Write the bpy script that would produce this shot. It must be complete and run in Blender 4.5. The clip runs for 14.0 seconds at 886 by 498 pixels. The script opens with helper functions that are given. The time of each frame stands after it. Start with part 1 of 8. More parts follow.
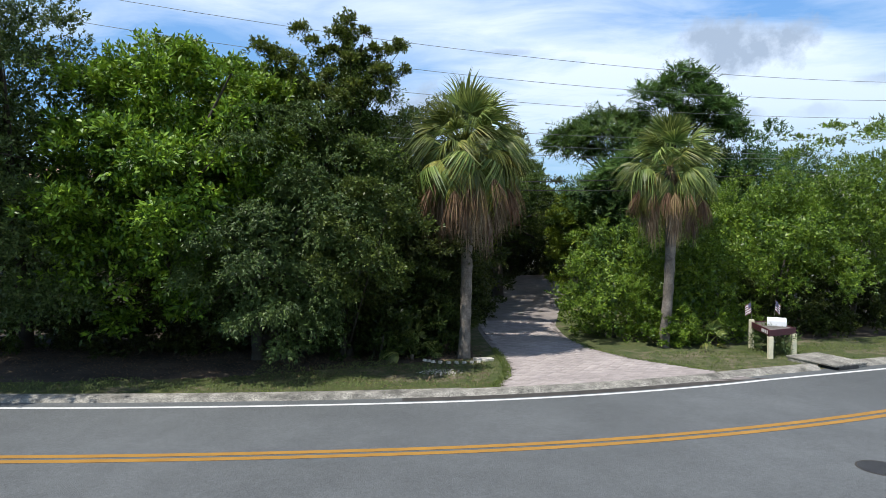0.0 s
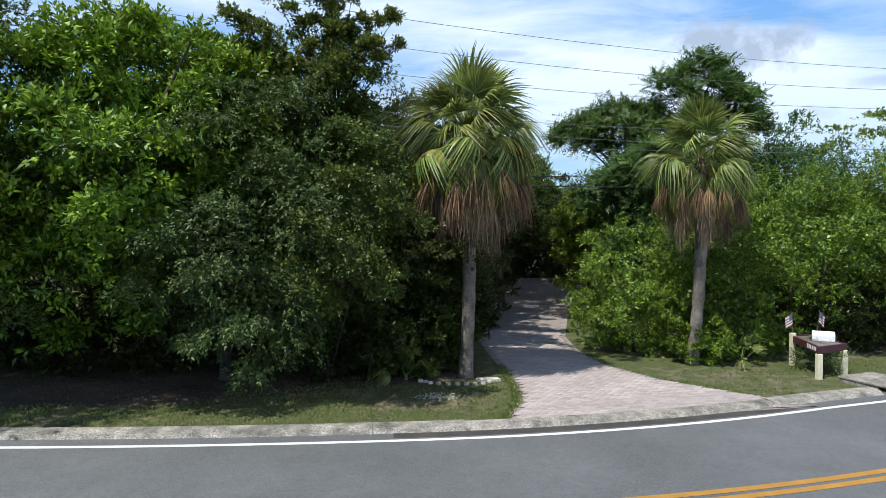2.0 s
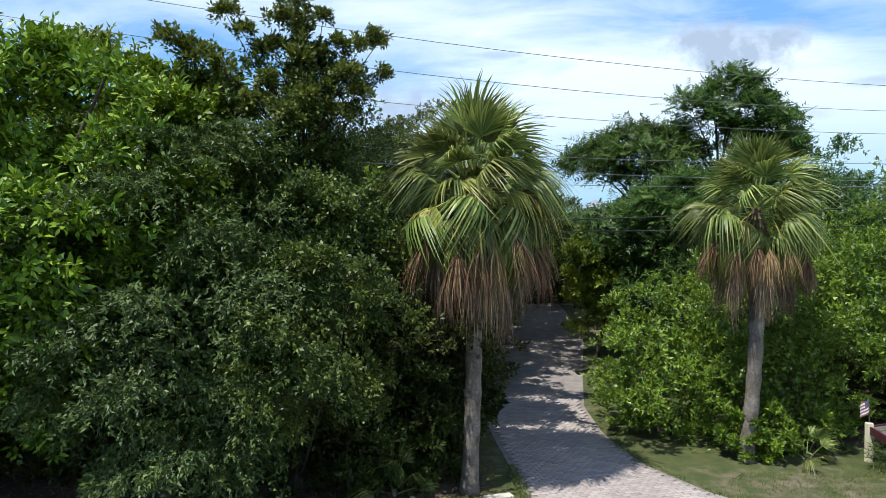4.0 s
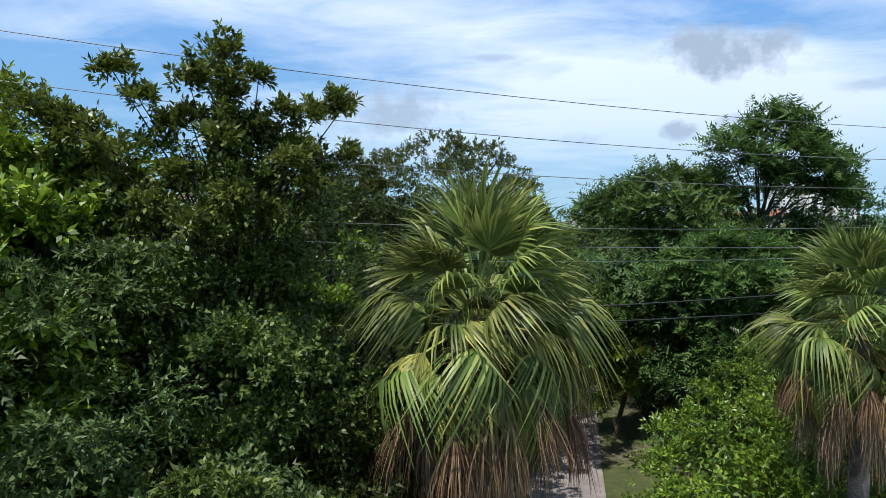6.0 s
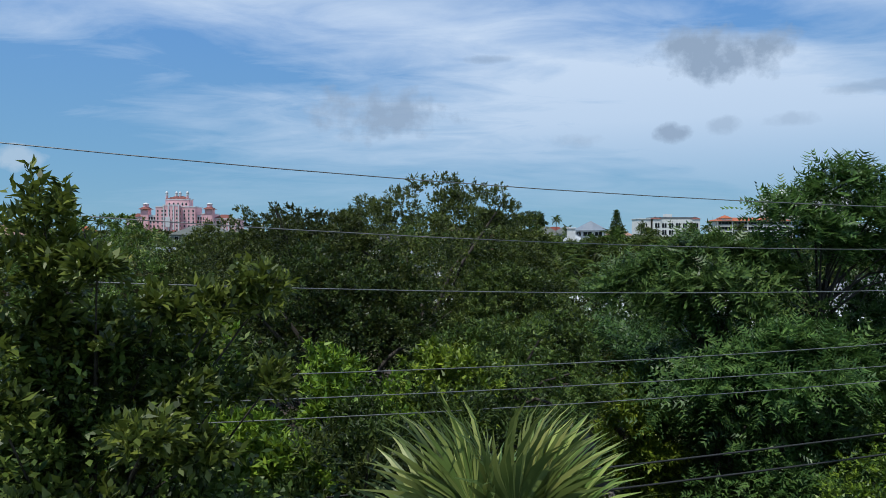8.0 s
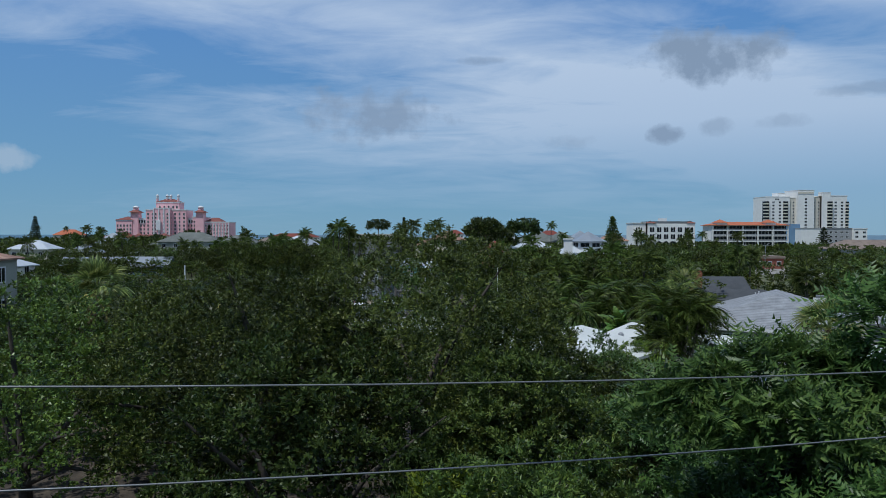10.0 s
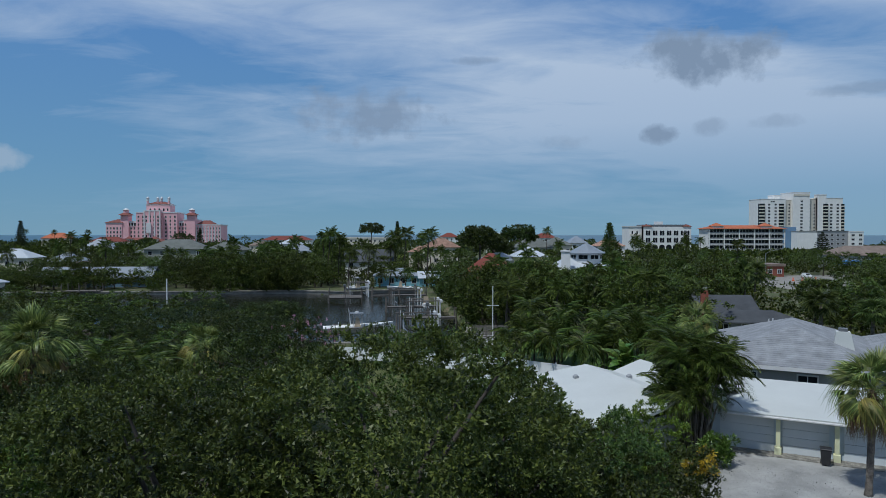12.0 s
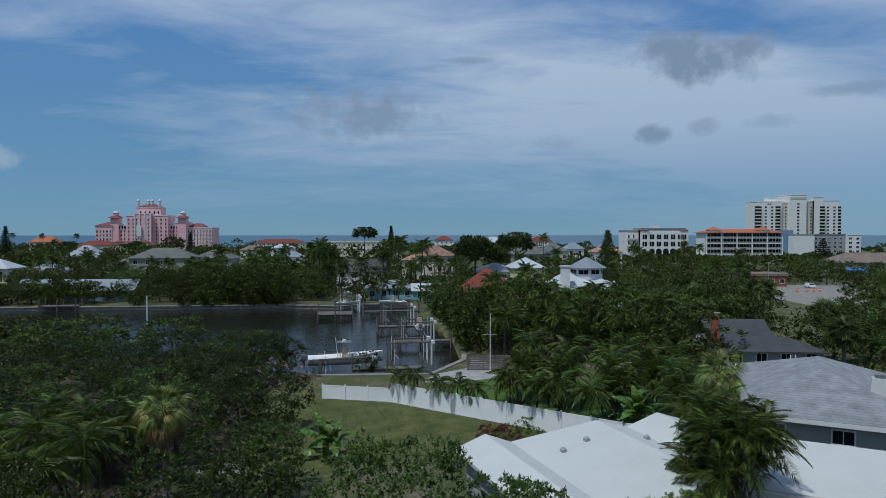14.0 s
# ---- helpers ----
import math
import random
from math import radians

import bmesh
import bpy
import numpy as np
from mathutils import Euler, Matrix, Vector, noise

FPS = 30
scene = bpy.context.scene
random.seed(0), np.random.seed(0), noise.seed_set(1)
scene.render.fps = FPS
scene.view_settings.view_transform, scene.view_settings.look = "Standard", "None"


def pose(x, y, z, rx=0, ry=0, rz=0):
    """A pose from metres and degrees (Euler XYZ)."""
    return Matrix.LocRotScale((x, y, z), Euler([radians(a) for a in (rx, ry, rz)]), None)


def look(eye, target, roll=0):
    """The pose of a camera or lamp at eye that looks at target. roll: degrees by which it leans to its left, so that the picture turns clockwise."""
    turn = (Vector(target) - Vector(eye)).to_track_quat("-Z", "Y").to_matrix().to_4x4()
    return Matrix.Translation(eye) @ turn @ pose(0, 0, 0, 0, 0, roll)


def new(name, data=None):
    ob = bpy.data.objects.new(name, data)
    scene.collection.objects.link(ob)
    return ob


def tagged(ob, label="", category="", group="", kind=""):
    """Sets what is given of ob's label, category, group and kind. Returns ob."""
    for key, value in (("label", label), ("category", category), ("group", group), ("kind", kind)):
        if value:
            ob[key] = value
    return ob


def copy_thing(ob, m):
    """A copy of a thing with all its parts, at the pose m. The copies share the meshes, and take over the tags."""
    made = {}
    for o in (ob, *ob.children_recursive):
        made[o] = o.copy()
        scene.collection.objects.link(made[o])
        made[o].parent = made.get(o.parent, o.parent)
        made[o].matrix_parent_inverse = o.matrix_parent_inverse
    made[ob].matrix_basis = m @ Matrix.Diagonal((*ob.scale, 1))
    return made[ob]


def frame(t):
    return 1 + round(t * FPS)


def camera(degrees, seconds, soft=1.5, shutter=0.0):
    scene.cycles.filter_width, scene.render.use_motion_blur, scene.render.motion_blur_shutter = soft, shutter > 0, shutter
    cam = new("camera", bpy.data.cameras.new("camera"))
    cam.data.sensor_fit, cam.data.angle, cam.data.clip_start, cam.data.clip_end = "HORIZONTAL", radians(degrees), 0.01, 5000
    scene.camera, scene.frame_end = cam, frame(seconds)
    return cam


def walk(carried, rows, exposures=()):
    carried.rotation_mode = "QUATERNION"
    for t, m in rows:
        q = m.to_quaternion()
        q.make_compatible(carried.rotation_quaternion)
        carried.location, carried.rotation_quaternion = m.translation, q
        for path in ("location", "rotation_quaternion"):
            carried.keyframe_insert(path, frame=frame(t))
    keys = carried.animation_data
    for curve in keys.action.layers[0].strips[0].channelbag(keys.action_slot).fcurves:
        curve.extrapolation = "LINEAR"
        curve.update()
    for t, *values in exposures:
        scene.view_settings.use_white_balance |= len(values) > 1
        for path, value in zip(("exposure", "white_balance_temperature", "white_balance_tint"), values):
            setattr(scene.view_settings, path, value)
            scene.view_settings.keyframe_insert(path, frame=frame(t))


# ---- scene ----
from itertools import product

cam = camera(68.0, 14.0, soft=0.3)
PATH = [  # seconds, x, y, z, yaw, pitch, roll
    (0.0, 0.000, 0.000, 3.853, -0.00, -1.96, 0.11),
    (0.5, -0.059, 0.469, 3.859, -0.09, -1.94, 0.06),
    (1.0, -0.082, 1.042, 3.847, -0.22, -1.92, 0.00),
    (1.5, -0.085, 1.788, 3.840, -0.36, -1.91, -0.05),
    (2.0, -0.110, 2.605, 3.813, -0.46, -1.90, -0.10),
    (4.5, -0.075, 7.024, 5.858, -0.80, -1.77, 0.07),
    (5.0, -0.061, 8.058, 6.354, -0.97, -1.72, 0.04),
    (5.5, -0.032, 9.020, 6.806, -1.11, -1.66, 0.02),
    (6.0, 0.002, 10.019, 7.313, -1.22, -1.62, -0.01),
    (6.5, 0.043, 11.090, 7.880, -1.31, -1.58, -0.02),
    (7.0, 0.060, 12.102, 8.462, -1.42, -1.54, -0.02),
    (7.5, 0.070, 13.013, 9.004, -1.56, -1.50, -0.02),
    (8.0, 0.083, 13.944, 9.545, -1.71, -1.46, -0.02),
    (8.5, 0.082, 14.924, 10.105, -1.87, -1.44, -0.02),
    (9.0, 0.080, 15.934, 10.688, -2.00, -1.41, -0.03),
    (11.5, 0.707, 22.005, 13.378, -2.64, -1.35, -0.02),
    (12.0, 0.796, 23.439, 14.146, -2.74, -1.37, -0.01),
    (12.5, 0.886, 24.909, 14.906, -2.85, -1.38, -0.01),
    (13.0, 0.981, 26.410, 15.618, -2.97, -1.40, -0.00),
    (13.5, 1.090, 27.938, 16.334, -3.09, -1.40, 0.00),
    (14.0, 1.206, 29.475, 17.051, -3.20, -1.40, 0.01),
]
EXPOSURE = [(0.0, 0.05, 6620, 10), (2.0, 0.13, 6620, 10), (4.5, 0.22, 6600, 9), (5.0, 0.15, 6600, 9), (6.5, -0.1, 6540, 9), (7.5, -0.38, 6360, 8), (9.0, -0.72, 5950, 7), (11.5, -0.94, 5930, 7), (14.0, -1.07, 5930, 7)]
walk(cam, [(t, pose(x, y, z, 90 + p, r, w)) for t, x, y, z, w, p, r in PATH], EXPOSURE)

# ---- light: high summer sun over the left shoulder, broken cloud ----
SUN_EL, SUN_AZ = radians(63), math.atan2(-0.75, -0.66)   # azimuth measured from +y towards +x
to_sun = Vector((math.sin(SUN_AZ) * math.cos(SUN_EL), math.cos(SUN_AZ) * math.cos(SUN_EL), math.sin(SUN_EL)))
sun = new("sun", bpy.data.lights.new("sun", "SUN"))
sun.data.energy, sun.data.angle, sun.data.color = 5.3, radians(0.55), (1.0, 0.97, 0.91)
sun.matrix_world = look(to_sun * 100, (0, 0, 0))


def link(nt, a, b):
    nt.links.new(a, b)


def node(nt, kind, **values):
    n = nt.nodes.new(kind)
    for key, value in values.items():
        if key in n.inputs:
            n.inputs[key].default_value = value
    return n


def mathn(nt, op, a, b=None, clamp=False):
    n = nt.nodes.new("ShaderNodeMath")
    n.operation, n.use_clamp = op, clamp
    for i, v in enumerate((a, b)):
        if v is None:
            continue
        if isinstance(v, (int, float)):
            n.inputs[i].default_value = v
        else:
            nt.links.new(v, n.inputs[i])
    return n.outputs[0]


def mixc(nt, fac, a, b):
    n = nt.nodes.new("ShaderNodeMix")
    n.data_type = "RGBA"
    for i, v in ((0, fac), (6, a), (7, b)):
        if isinstance(v, (int, float)):
            n.inputs[i].default_value = v
        elif isinstance(v, tuple):
            n.inputs[i].default_value = (*v, 1)
        else:
            nt.links.new(v, n.inputs[i])
    return n.outputs[2]


def ramp(nt, fac, stops):
    n = nt.nodes.new("ShaderNodeValToRGB")
    while len(n.color_ramp.elements) < len(stops):
        n.color_ramp.elements.new(0.5)
    for e, (p, c) in zip(n.color_ramp.elements, stops):
        e.position, e.color = p, (*c, 1) if isinstance(c, tuple) else (c, c, c, 1)
    nt.links.new(fac, n.inputs[0])
    return n.outputs[0]


def make_sky():
    world = bpy.data.worlds.new("sky")
    scene.world = world
    world.use_nodes = True
    nt = world.node_tree
    bg = nt.nodes["Background"]
    sky = nt.nodes.new("ShaderNodeTexSky")
    sky.sky_type, sky.sun_disc = "NISHITA", False
    sky.sun_elevation, sky.sun_rotation = SUN_EL, SUN_AZ
    sky.air_density, sky.dust_density, sky.ozone_density = 1.0, 0.0, 3.0
    co = nt.nodes.new("ShaderNodeTexCoord").outputs["Generated"]
    sep = nt.nodes.new("ShaderNodeSeparateXYZ")
    link(nt, co, sep.inputs[0])
    x, y, z = sep.outputs
    # cloud deck: the direction laid onto a flat layer overhead
    lift = mathn(nt, "ADD", mathn(nt, "MAXIMUM", z, 0.0), 0.14)
    flat = nt.nodes.new("ShaderNodeCombineXYZ")
    link(nt, mathn(nt, "DIVIDE", x, lift), flat.inputs[0])
    link(nt, mathn(nt, "DIVIDE", y, lift), flat.inputs[1])
    turned = nt.nodes.new("ShaderNodeMapping")
    turned.inputs["Rotation"].default_value = (0, 0, radians(-28))
    turned.inputs["Scale"].default_value = (0.55, 1.0, 1.0)
    turned.inputs["Location"].default_value = (0.6, 0.35, 0.0)
    link(nt, flat.outputs[0], turned.inputs[0])
    veil = node(nt, "ShaderNodeTexNoise", Scale=0.62, Detail=6.0, Roughness=0.52, Distortion=0.35)
    link(nt, turned.outputs[0], veil.inputs["Vector"])
    # the veil is thicker towards the right and thins out to clear blue on the left
    side = mathn(nt, "ADD", mathn(nt, "MULTIPLY", x, 0.20), mathn(nt, "MULTIPLY", z, 0.10))
    wisp = node(nt, "ShaderNodeTexNoise", Scale=3.2, Detail=8.0, Roughness=0.62, Distortion=0.6)
    link(nt, turned.outputs[0], wisp.inputs["Vector"])
    streak = mathn(nt, "MULTIPLY", mathn(nt, "SUBTRACT", wisp.outputs[0], 0.5), 0.42)
    # one broad bright bank slants down to the right ahead
    front = mathn(nt, "MAXIMUM", y, 0.2)
    slant = mathn(nt, "ADD", mathn(nt, "DIVIDE", z, front), mathn(nt, "MULTIPLY", mathn(nt, "DIVIDE", x, front), 0.245))
    bank = mathn(nt, "MULTIPLY", mathn(nt, "SUBTRACT", ramp(nt, slant, [(0.02, 0.36), (0.18, 0.62), (0.31, 0.9), (0.39, 0.62), (0.46, 0.30), (0.62, 0.5)]), 0.5), 0.55)
    bank = mathn(nt, "MULTIPLY", bank, mathn(nt, "GREATER_THAN", y, 0.2))
    thick = mathn(nt, "ADD", mathn(nt, "ADD", veil.outputs[0], side), mathn(nt, "ADD", streak, bank))
    veil_mask = ramp(nt, thick, [(0.38, 0.0), (0.52, 0.5), (0.66, 1.0)])
    # clear again near the horizon
    low = ramp(nt, z, [(0.0, 0.10), (0.06, 0.22), (0.16, 0.8), (0.26, 1.0), (0.42, 0.85), (0.7, 0.3)])
    clear = mixc(nt, 0.88, sky.outputs[0], ramp(nt, z, [(0.0, (2.9, 5.7, 7.9)), (0.10, (2.5, 5.2, 8.2)), (0.30, (1.9, 4.3, 8.8)), (0.6, (1.1, 2.6, 5.8)), (1.0, (0.6, 1.5, 3.8))]))
    base = mixc(nt, mathn(nt, "MULTIPLY", mathn(nt, "MULTIPLY", veil_mask, low), 0.88), clear, (8.8, 10.0, 11.8))
    # small grey cumulus
    puff = node(nt, "ShaderNodeTexNoise", Scale=17.0, Detail=6.0, Roughness=0.62)
    link(nt, co, puff.inputs["Vector"])
    warp = mathn(nt, "MULTIPLY", mathn(nt, "SUBTRACT", puff.outputs[0], 0.5), 4.2)
    grey = None
    for az, el, wide, high, dark in ((23.7, 14.0, 5.2, 2.5, 0.95), (-3.6, 10.0, 7.0, 2.3, 0.75), (20.9, 8.1, 1.6, 0.9, 0.85), (24.8, 8.5, 1.4, 0.8, 0.45),
                                     (5.5, 14.6, 2.6, 0.4, 0.5), (12.5, 7.6, 2.6, 0.8, 0.35), (29.5, 8.6, 2.2, 0.6, 0.35), (-31.0, 5.4, 1.6, 1.0, -0.6), (35.0, 10.5, 3.2, 0.5, 0.45)):
        a, e = radians(az), radians(el)
        d = (math.sin(a) * math.cos(e), math.cos(a) * math.cos(e), math.sin(e))
        u = (math.cos(a), -math.sin(a), 0.0)
        du = mathn(nt, "ADD", mathn(nt, "MULTIPLY", mathn(nt, "SUBTRACT", x, d[0]), u[0]), mathn(nt, "MULTIPLY", mathn(nt, "SUBTRACT", y, d[1]), u[1]))
        dv = mathn(nt, "SUBTRACT", z, d[2])
        r = mathn(nt, "ADD", mathn(nt, "POWER", mathn(nt, "DIVIDE", du, radians(wide)), 2.0), mathn(nt, "POWER", mathn(nt, "DIVIDE", dv, radians(high)), 2.0))
        inside = mathn(nt, "MULTIPLY", mathn(nt, "SUBTRACT", mathn(nt, "ADD", 1.0, warp), r, False), 1.05, True)
        ahead = mathn(nt, "GREATER_THAN", y, 0.0)
        m = mathn(nt, "MULTIPLY", mathn(nt, "MULTIPLY", inside, ahead), abs(dark))
        base = mixc(nt, m, base, (3.8, 4.9, 6.6) if dark > 0 else (7.0, 8.2, 9.6))
    link(nt, base, bg.inputs[0])
    bg.inputs[1].default_value = 0.108


make_sky()

# ---- materials ----
MATS = {}


def material(name, colour, rough=0.7, vary=0.25, scale=1.5, fine=30.0, bump=0.2, metal=0.0, second=None, per_object=0.0, per_island=0.0, spec=0.5):
    """A surface with stains at a large scale, grain at a small one and fine relief."""
    m = bpy.data.materials.new(name)
    m.use_nodes = True
    nt = m.node_tree
    p = nt.nodes["Principled BSDF"]
    co = nt.nodes.new("ShaderNodeTexCoord").outputs["Object"]
    big = node(nt, "ShaderNodeTexNoise", Scale=scale, Detail=5.0, Roughness=0.6)
    small = node(nt, "ShaderNodeTexNoise", Scale=fine, Detail=3.0, Roughness=0.6)
    link(nt, co, big.inputs["Vector"])
    link(nt, co, small.inputs["Vector"])
    dark = tuple(c * (1 - vary) for c in colour)
    light = tuple(min(1, c * (1 + vary * 0.7)) for c in (second or colour))
    col = mixc(nt, ramp(nt, big.outputs[0], [(0.3, 0.0), (0.7, 1.0)]), dark, light)
    grain = ramp(nt, small.outputs[0], [(0.3, 1 - vary * 0.7), (0.7, 1 + vary * 0.3)])
    mul = nt.nodes.new("ShaderNodeMix")
    mul.data_type, mul.blend_type = "RGBA", "MULTIPLY"
    mul.inputs[0].default_value = 1
    link(nt, col, mul.inputs[6])
    link(nt, grain, mul.inputs[7])
    col = mul.outputs[2]
    for amount, source in ((per_object, ("ShaderNodeObjectInfo", "Random")), (per_island, ("ShaderNodeNewGeometry", "Random Per Island"))):
        if amount:
            rnd = nt.nodes.new(source[0]).outputs[source[1]]
            hsv = nt.nodes.new("ShaderNodeHueSaturation")
            link(nt, mathn(nt, "ADD", mathn(nt, "MULTIPLY", rnd, 2 * amount), 1 - amount), hsv.inputs["Value"])
            link(nt, col, hsv.inputs["Color"])
            col = hsv.outputs[0]
    link(nt, col, p.inputs["Base Color"])
    p.inputs["Roughness"].default_value, p.inputs["Metallic"].default_value = rough, metal
    p.inputs["Specular IOR Level"].default_value = spec
    if bump:
        b = node(nt, "ShaderNodeBump", Strength=bump, Distance=0.02)
        link(nt, small.outputs[0], b.inputs["Height"])
        link(nt, b.outputs[0], p.inputs["Normal"])
    MATS[name] = m
    return m


def leaf_material(name, colour, young, old=None, rough=0.4, through_light=0.22, hue=0.02, per_object=0.12, spec=0.4):
    """Leaves: each leaf has its own tint between old and young growth; some daylight passes through."""
    m = bpy.data.materials.new(name)
    m.use_nodes = True
    nt = m.node_tree
    p = nt.nodes["Principled BSDF"]
    rnd = nt.nodes.new("ShaderNodeNewGeometry").outputs["Random Per Island"]
    co = nt.nodes.new("ShaderNodeTexCoord").outputs["Object"]
    big = node(nt, "ShaderNodeTexNoise", Scale=0.9, Detail=3.0)
    link(nt, co, big.inputs["Vector"])
    old = old or tuple(c * 0.55 for c in colour)
    t = mathn(nt, "ADD", mathn(nt, "MULTIPLY", rnd, 0.8), mathn(nt, "MULTIPLY", mathn(nt, "SUBTRACT", big.outputs[0], 0.38), 0.9))
    col = ramp(nt, t, [(0.08, old), (0.45, colour), (0.95, young)])
    hsv = nt.nodes.new("ShaderNodeHueSaturation")
    ob = nt.nodes.new("ShaderNodeObjectInfo").outputs["Random"]
    link(nt, mathn(nt, "ADD", mathn(nt, "MULTIPLY", ob, 2 * per_object), 1 - per_object), hsv.inputs["Value"])
    link(nt, mathn(nt, "ADD", mathn(nt, "MULTIPLY", ob, 2 * hue), 0.5 - hue), hsv.inputs["Hue"])
    link(nt, col, hsv.inputs["Color"])
    link(nt, hsv.outputs[0], p.inputs["Base Color"])
    p.inputs["Roughness"].default_value = rough
    p.inputs["Specular IOR Level"].default_value = spec
    tr = nt.nodes.new("ShaderNodeBsdfTranslucent")
    warm = mixc(nt, 0.5, hsv.outputs[0], young)
    link(nt, warm, tr.inputs[0])
    mix = nt.nodes.new("ShaderNodeMixShader")
    mix.inputs[0].default_value = through_light
    link(nt, p.outputs[0], mix.inputs[1])
    link(nt, tr.outputs[0], mix.inputs[2])
    link(nt, mix.outputs[0], nt.nodes["Material Output"].inputs[0])
    MATS[name] = m
    return m


leaf_material("leaf_oak", (0.058, 0.094, 0.018), (0.15, 0.195, 0.038), (0.018, 0.034, 0.009), rough=0.45, spec=0.28)
leaf_material("leaf_bright", (0.115, 0.195, 0.014), (0.27, 0.37, 0.03), (0.035, 0.07, 0.009), rough=0.45, through_light=0.18)
leaf_material("leaf_silver", (0.054, 0.094, 0.022), (0.135, 0.195, 0.05), (0.025, 0.052, 0.014), rough=0.52)
leaf_material("leaf_hedge", (0.096, 0.172, 0.016), (0.225, 0.32, 0.034), (0.026, 0.058, 0.010), hue=0.006, per_object=0.06)
leaf_material("leaf_feather", (0.05, 0.11, 0.026), (0.11, 0.19, 0.045), (0.02, 0.05, 0.014), spec=0.25)
leaf_material("leaf_tier", (0.066, 0.14, 0.034), (0.145, 0.245, 0.06), (0.024, 0.055, 0.015), through_light=0.3, spec=0.25)
leaf_material("leaf_sapling", (0.115, 0.19, 0.015), (0.26, 0.34, 0.03), (0.04, 0.075, 0.01), rough=0.5)
leaf_material("leaf_dark", (0.033, 0.052, 0.011), (0.085, 0.108, 0.023), (0.010, 0.018, 0.006), spec=0.2)
leaf_material("leaf_mid", (0.042, 0.060, 0.012), (0.115, 0.145, 0.028), (0.011, 0.02, 0.006), per_object=0.35, spec=0.12)
leaf_material("leaf_palm", (0.125, 0.175, 0.04), (0.33, 0.36, 0.10), (0.05, 0.085, 0.022), rough=0.45, per_object=0.3)
leaf_material("leaf_palm_yellow", (0.27, 0.27, 0.06), (0.46, 0.40, 0.09), (0.13, 0.13, 0.035), rough=0.5, per_object=0.2)
leaf_material("leaf_palm_dead", (0.21, 0.145, 0.095), (0.36, 0.27, 0.19), (0.10, 0.06, 0.04), rough=0.8, through_light=0.12, per_object=0.3)
leaf_material("leaf_palm_rust", (0.20, 0.115, 0.06), (0.34, 0.23, 0.13), (0.10, 0.055, 0.03), rough=0.8, through_light=0.15, per_object=0.3)
leaf_material("leaf_areca", (0.045, 0.072, 0.015), (0.14, 0.18, 0.036), (0.014, 0.026, 0.008), per_object=0.25, through_light=0.15, spec=0.12)
leaf_material("leaf_fan_far", (0.055, 0.085, 0.022), (0.14, 0.18, 0.05), (0.02, 0.036, 0.01), per_object=0.25, spec=0.12)
leaf_material("leaf_banana", (0.075, 0.16, 0.025), (0.17, 0.27, 0.05))
leaf_material("leaf_croton", (0.45, 0.28, 0.02), (0.7, 0.45, 0.05), (0.12, 0.10, 0.02))
leaf_material("leaf_copper", (0.13, 0.05, 0.03), (0.22, 0.10, 0.05), (0.05, 0.02, 0.015))
leaf_material("leaf_blossom", (0.45, 0.2, 0.26), (0.6, 0.35, 0.4))
leaf_material("leaf_fresh", (0.085, 0.135, 0.022), (0.19, 0.25, 0.04), (0.03, 0.055, 0.012))
leaf_material("leaf_pine", (0.024, 0.040, 0.012), (0.055, 0.078, 0.022), (0.01, 0.02, 0.01), spec=0.12)
leaf_material("leaf_silver_palm", (0.22, 0.27, 0.25), (0.34, 0.39, 0.36))
leaf_material("grass_blade", (0.115, 0.16, 0.034), (0.22, 0.25, 0.07), (0.06, 0.085, 0.022), rough=0.6)
leaf_material("leaf_litter", (0.13, 0.085, 0.05), (0.24, 0.17, 0.10), (0.05, 0.03, 0.02), rough=0.8, through_light=0.05)

material("bark_grey", (0.06, 0.05, 0.04), 0.9, 0.4, 3, 40, 0.6)
material("bark_palm", (0.13, 0.11, 0.092), 0.9, 0.5, 4, 26, 0.8, second=(0.20, 0.175, 0.15))
material("palm_fibre", (0.10, 0.065, 0.04), 0.95, 0.5, 8, 50, 0.8, second=(0.19, 0.13, 0.08))
material("asphalt", (0.110, 0.118, 0.121), 0.85, 0.22, 0.22, 60, 0.7)
material("road_white", (0.62, 0.62, 0.61), 0.7, 0.12, 2, 60, 0.2)
material("road_yellow", (0.35, 0.18, 0.03), 0.7, 0.16, 2, 60, 0.2)
material("kerb_concrete", (0.28, 0.265, 0.23), 0.9, 0.6, 3.0, 42, 0.9, per_object=0.06)
material("gutter_stain", (0.05, 0.045, 0.04), 0.85, 0.4, 2, 40, 0.2)
material("paver", (0.325, 0.285, 0.27), 0.88, 0.16, 0.7, 35, 0.25, per_object=0.14, per_island=0.16)
material("paver_sand", (0.26, 0.23, 0.215), 0.95, 0.3, 2, 50, 0.3)
# Soil brown, its colour darkened to stand in for shade under the trees.
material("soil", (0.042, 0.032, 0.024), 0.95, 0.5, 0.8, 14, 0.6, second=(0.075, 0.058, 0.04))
material("cast_iron", (0.05, 0.05, 0.052), 0.6, 0.3, 4, 40, 0.5, metal=0.4)
material("post_cream", (0.74, 0.69, 0.50), 0.6, 0.15, 3, 30, 0.15)
material("timber_maroon", (0.075, 0.018, 0.026), 0.55, 0.3, 4, 40, 0.2)
material("white_paint", (0.68, 0.68, 0.68), 0.45, 0.06, 1.2, 25, 0.05)
material("vinyl_white", (0.84, 0.85, 0.86), 0.4, 0.03, 1.0, 20, 0.02)
material("mailbox_white", (0.82, 0.83, 0.84), 0.3, 0.04, 4, 20, 0.02)
material("flag_red", (0.30, 0.13, 0.15), 0.8, 0.1, 4, 60, 0.1)
material("flag_blue", (0.10, 0.10, 0.17), 0.8, 0.1, 4, 60, 0.1)
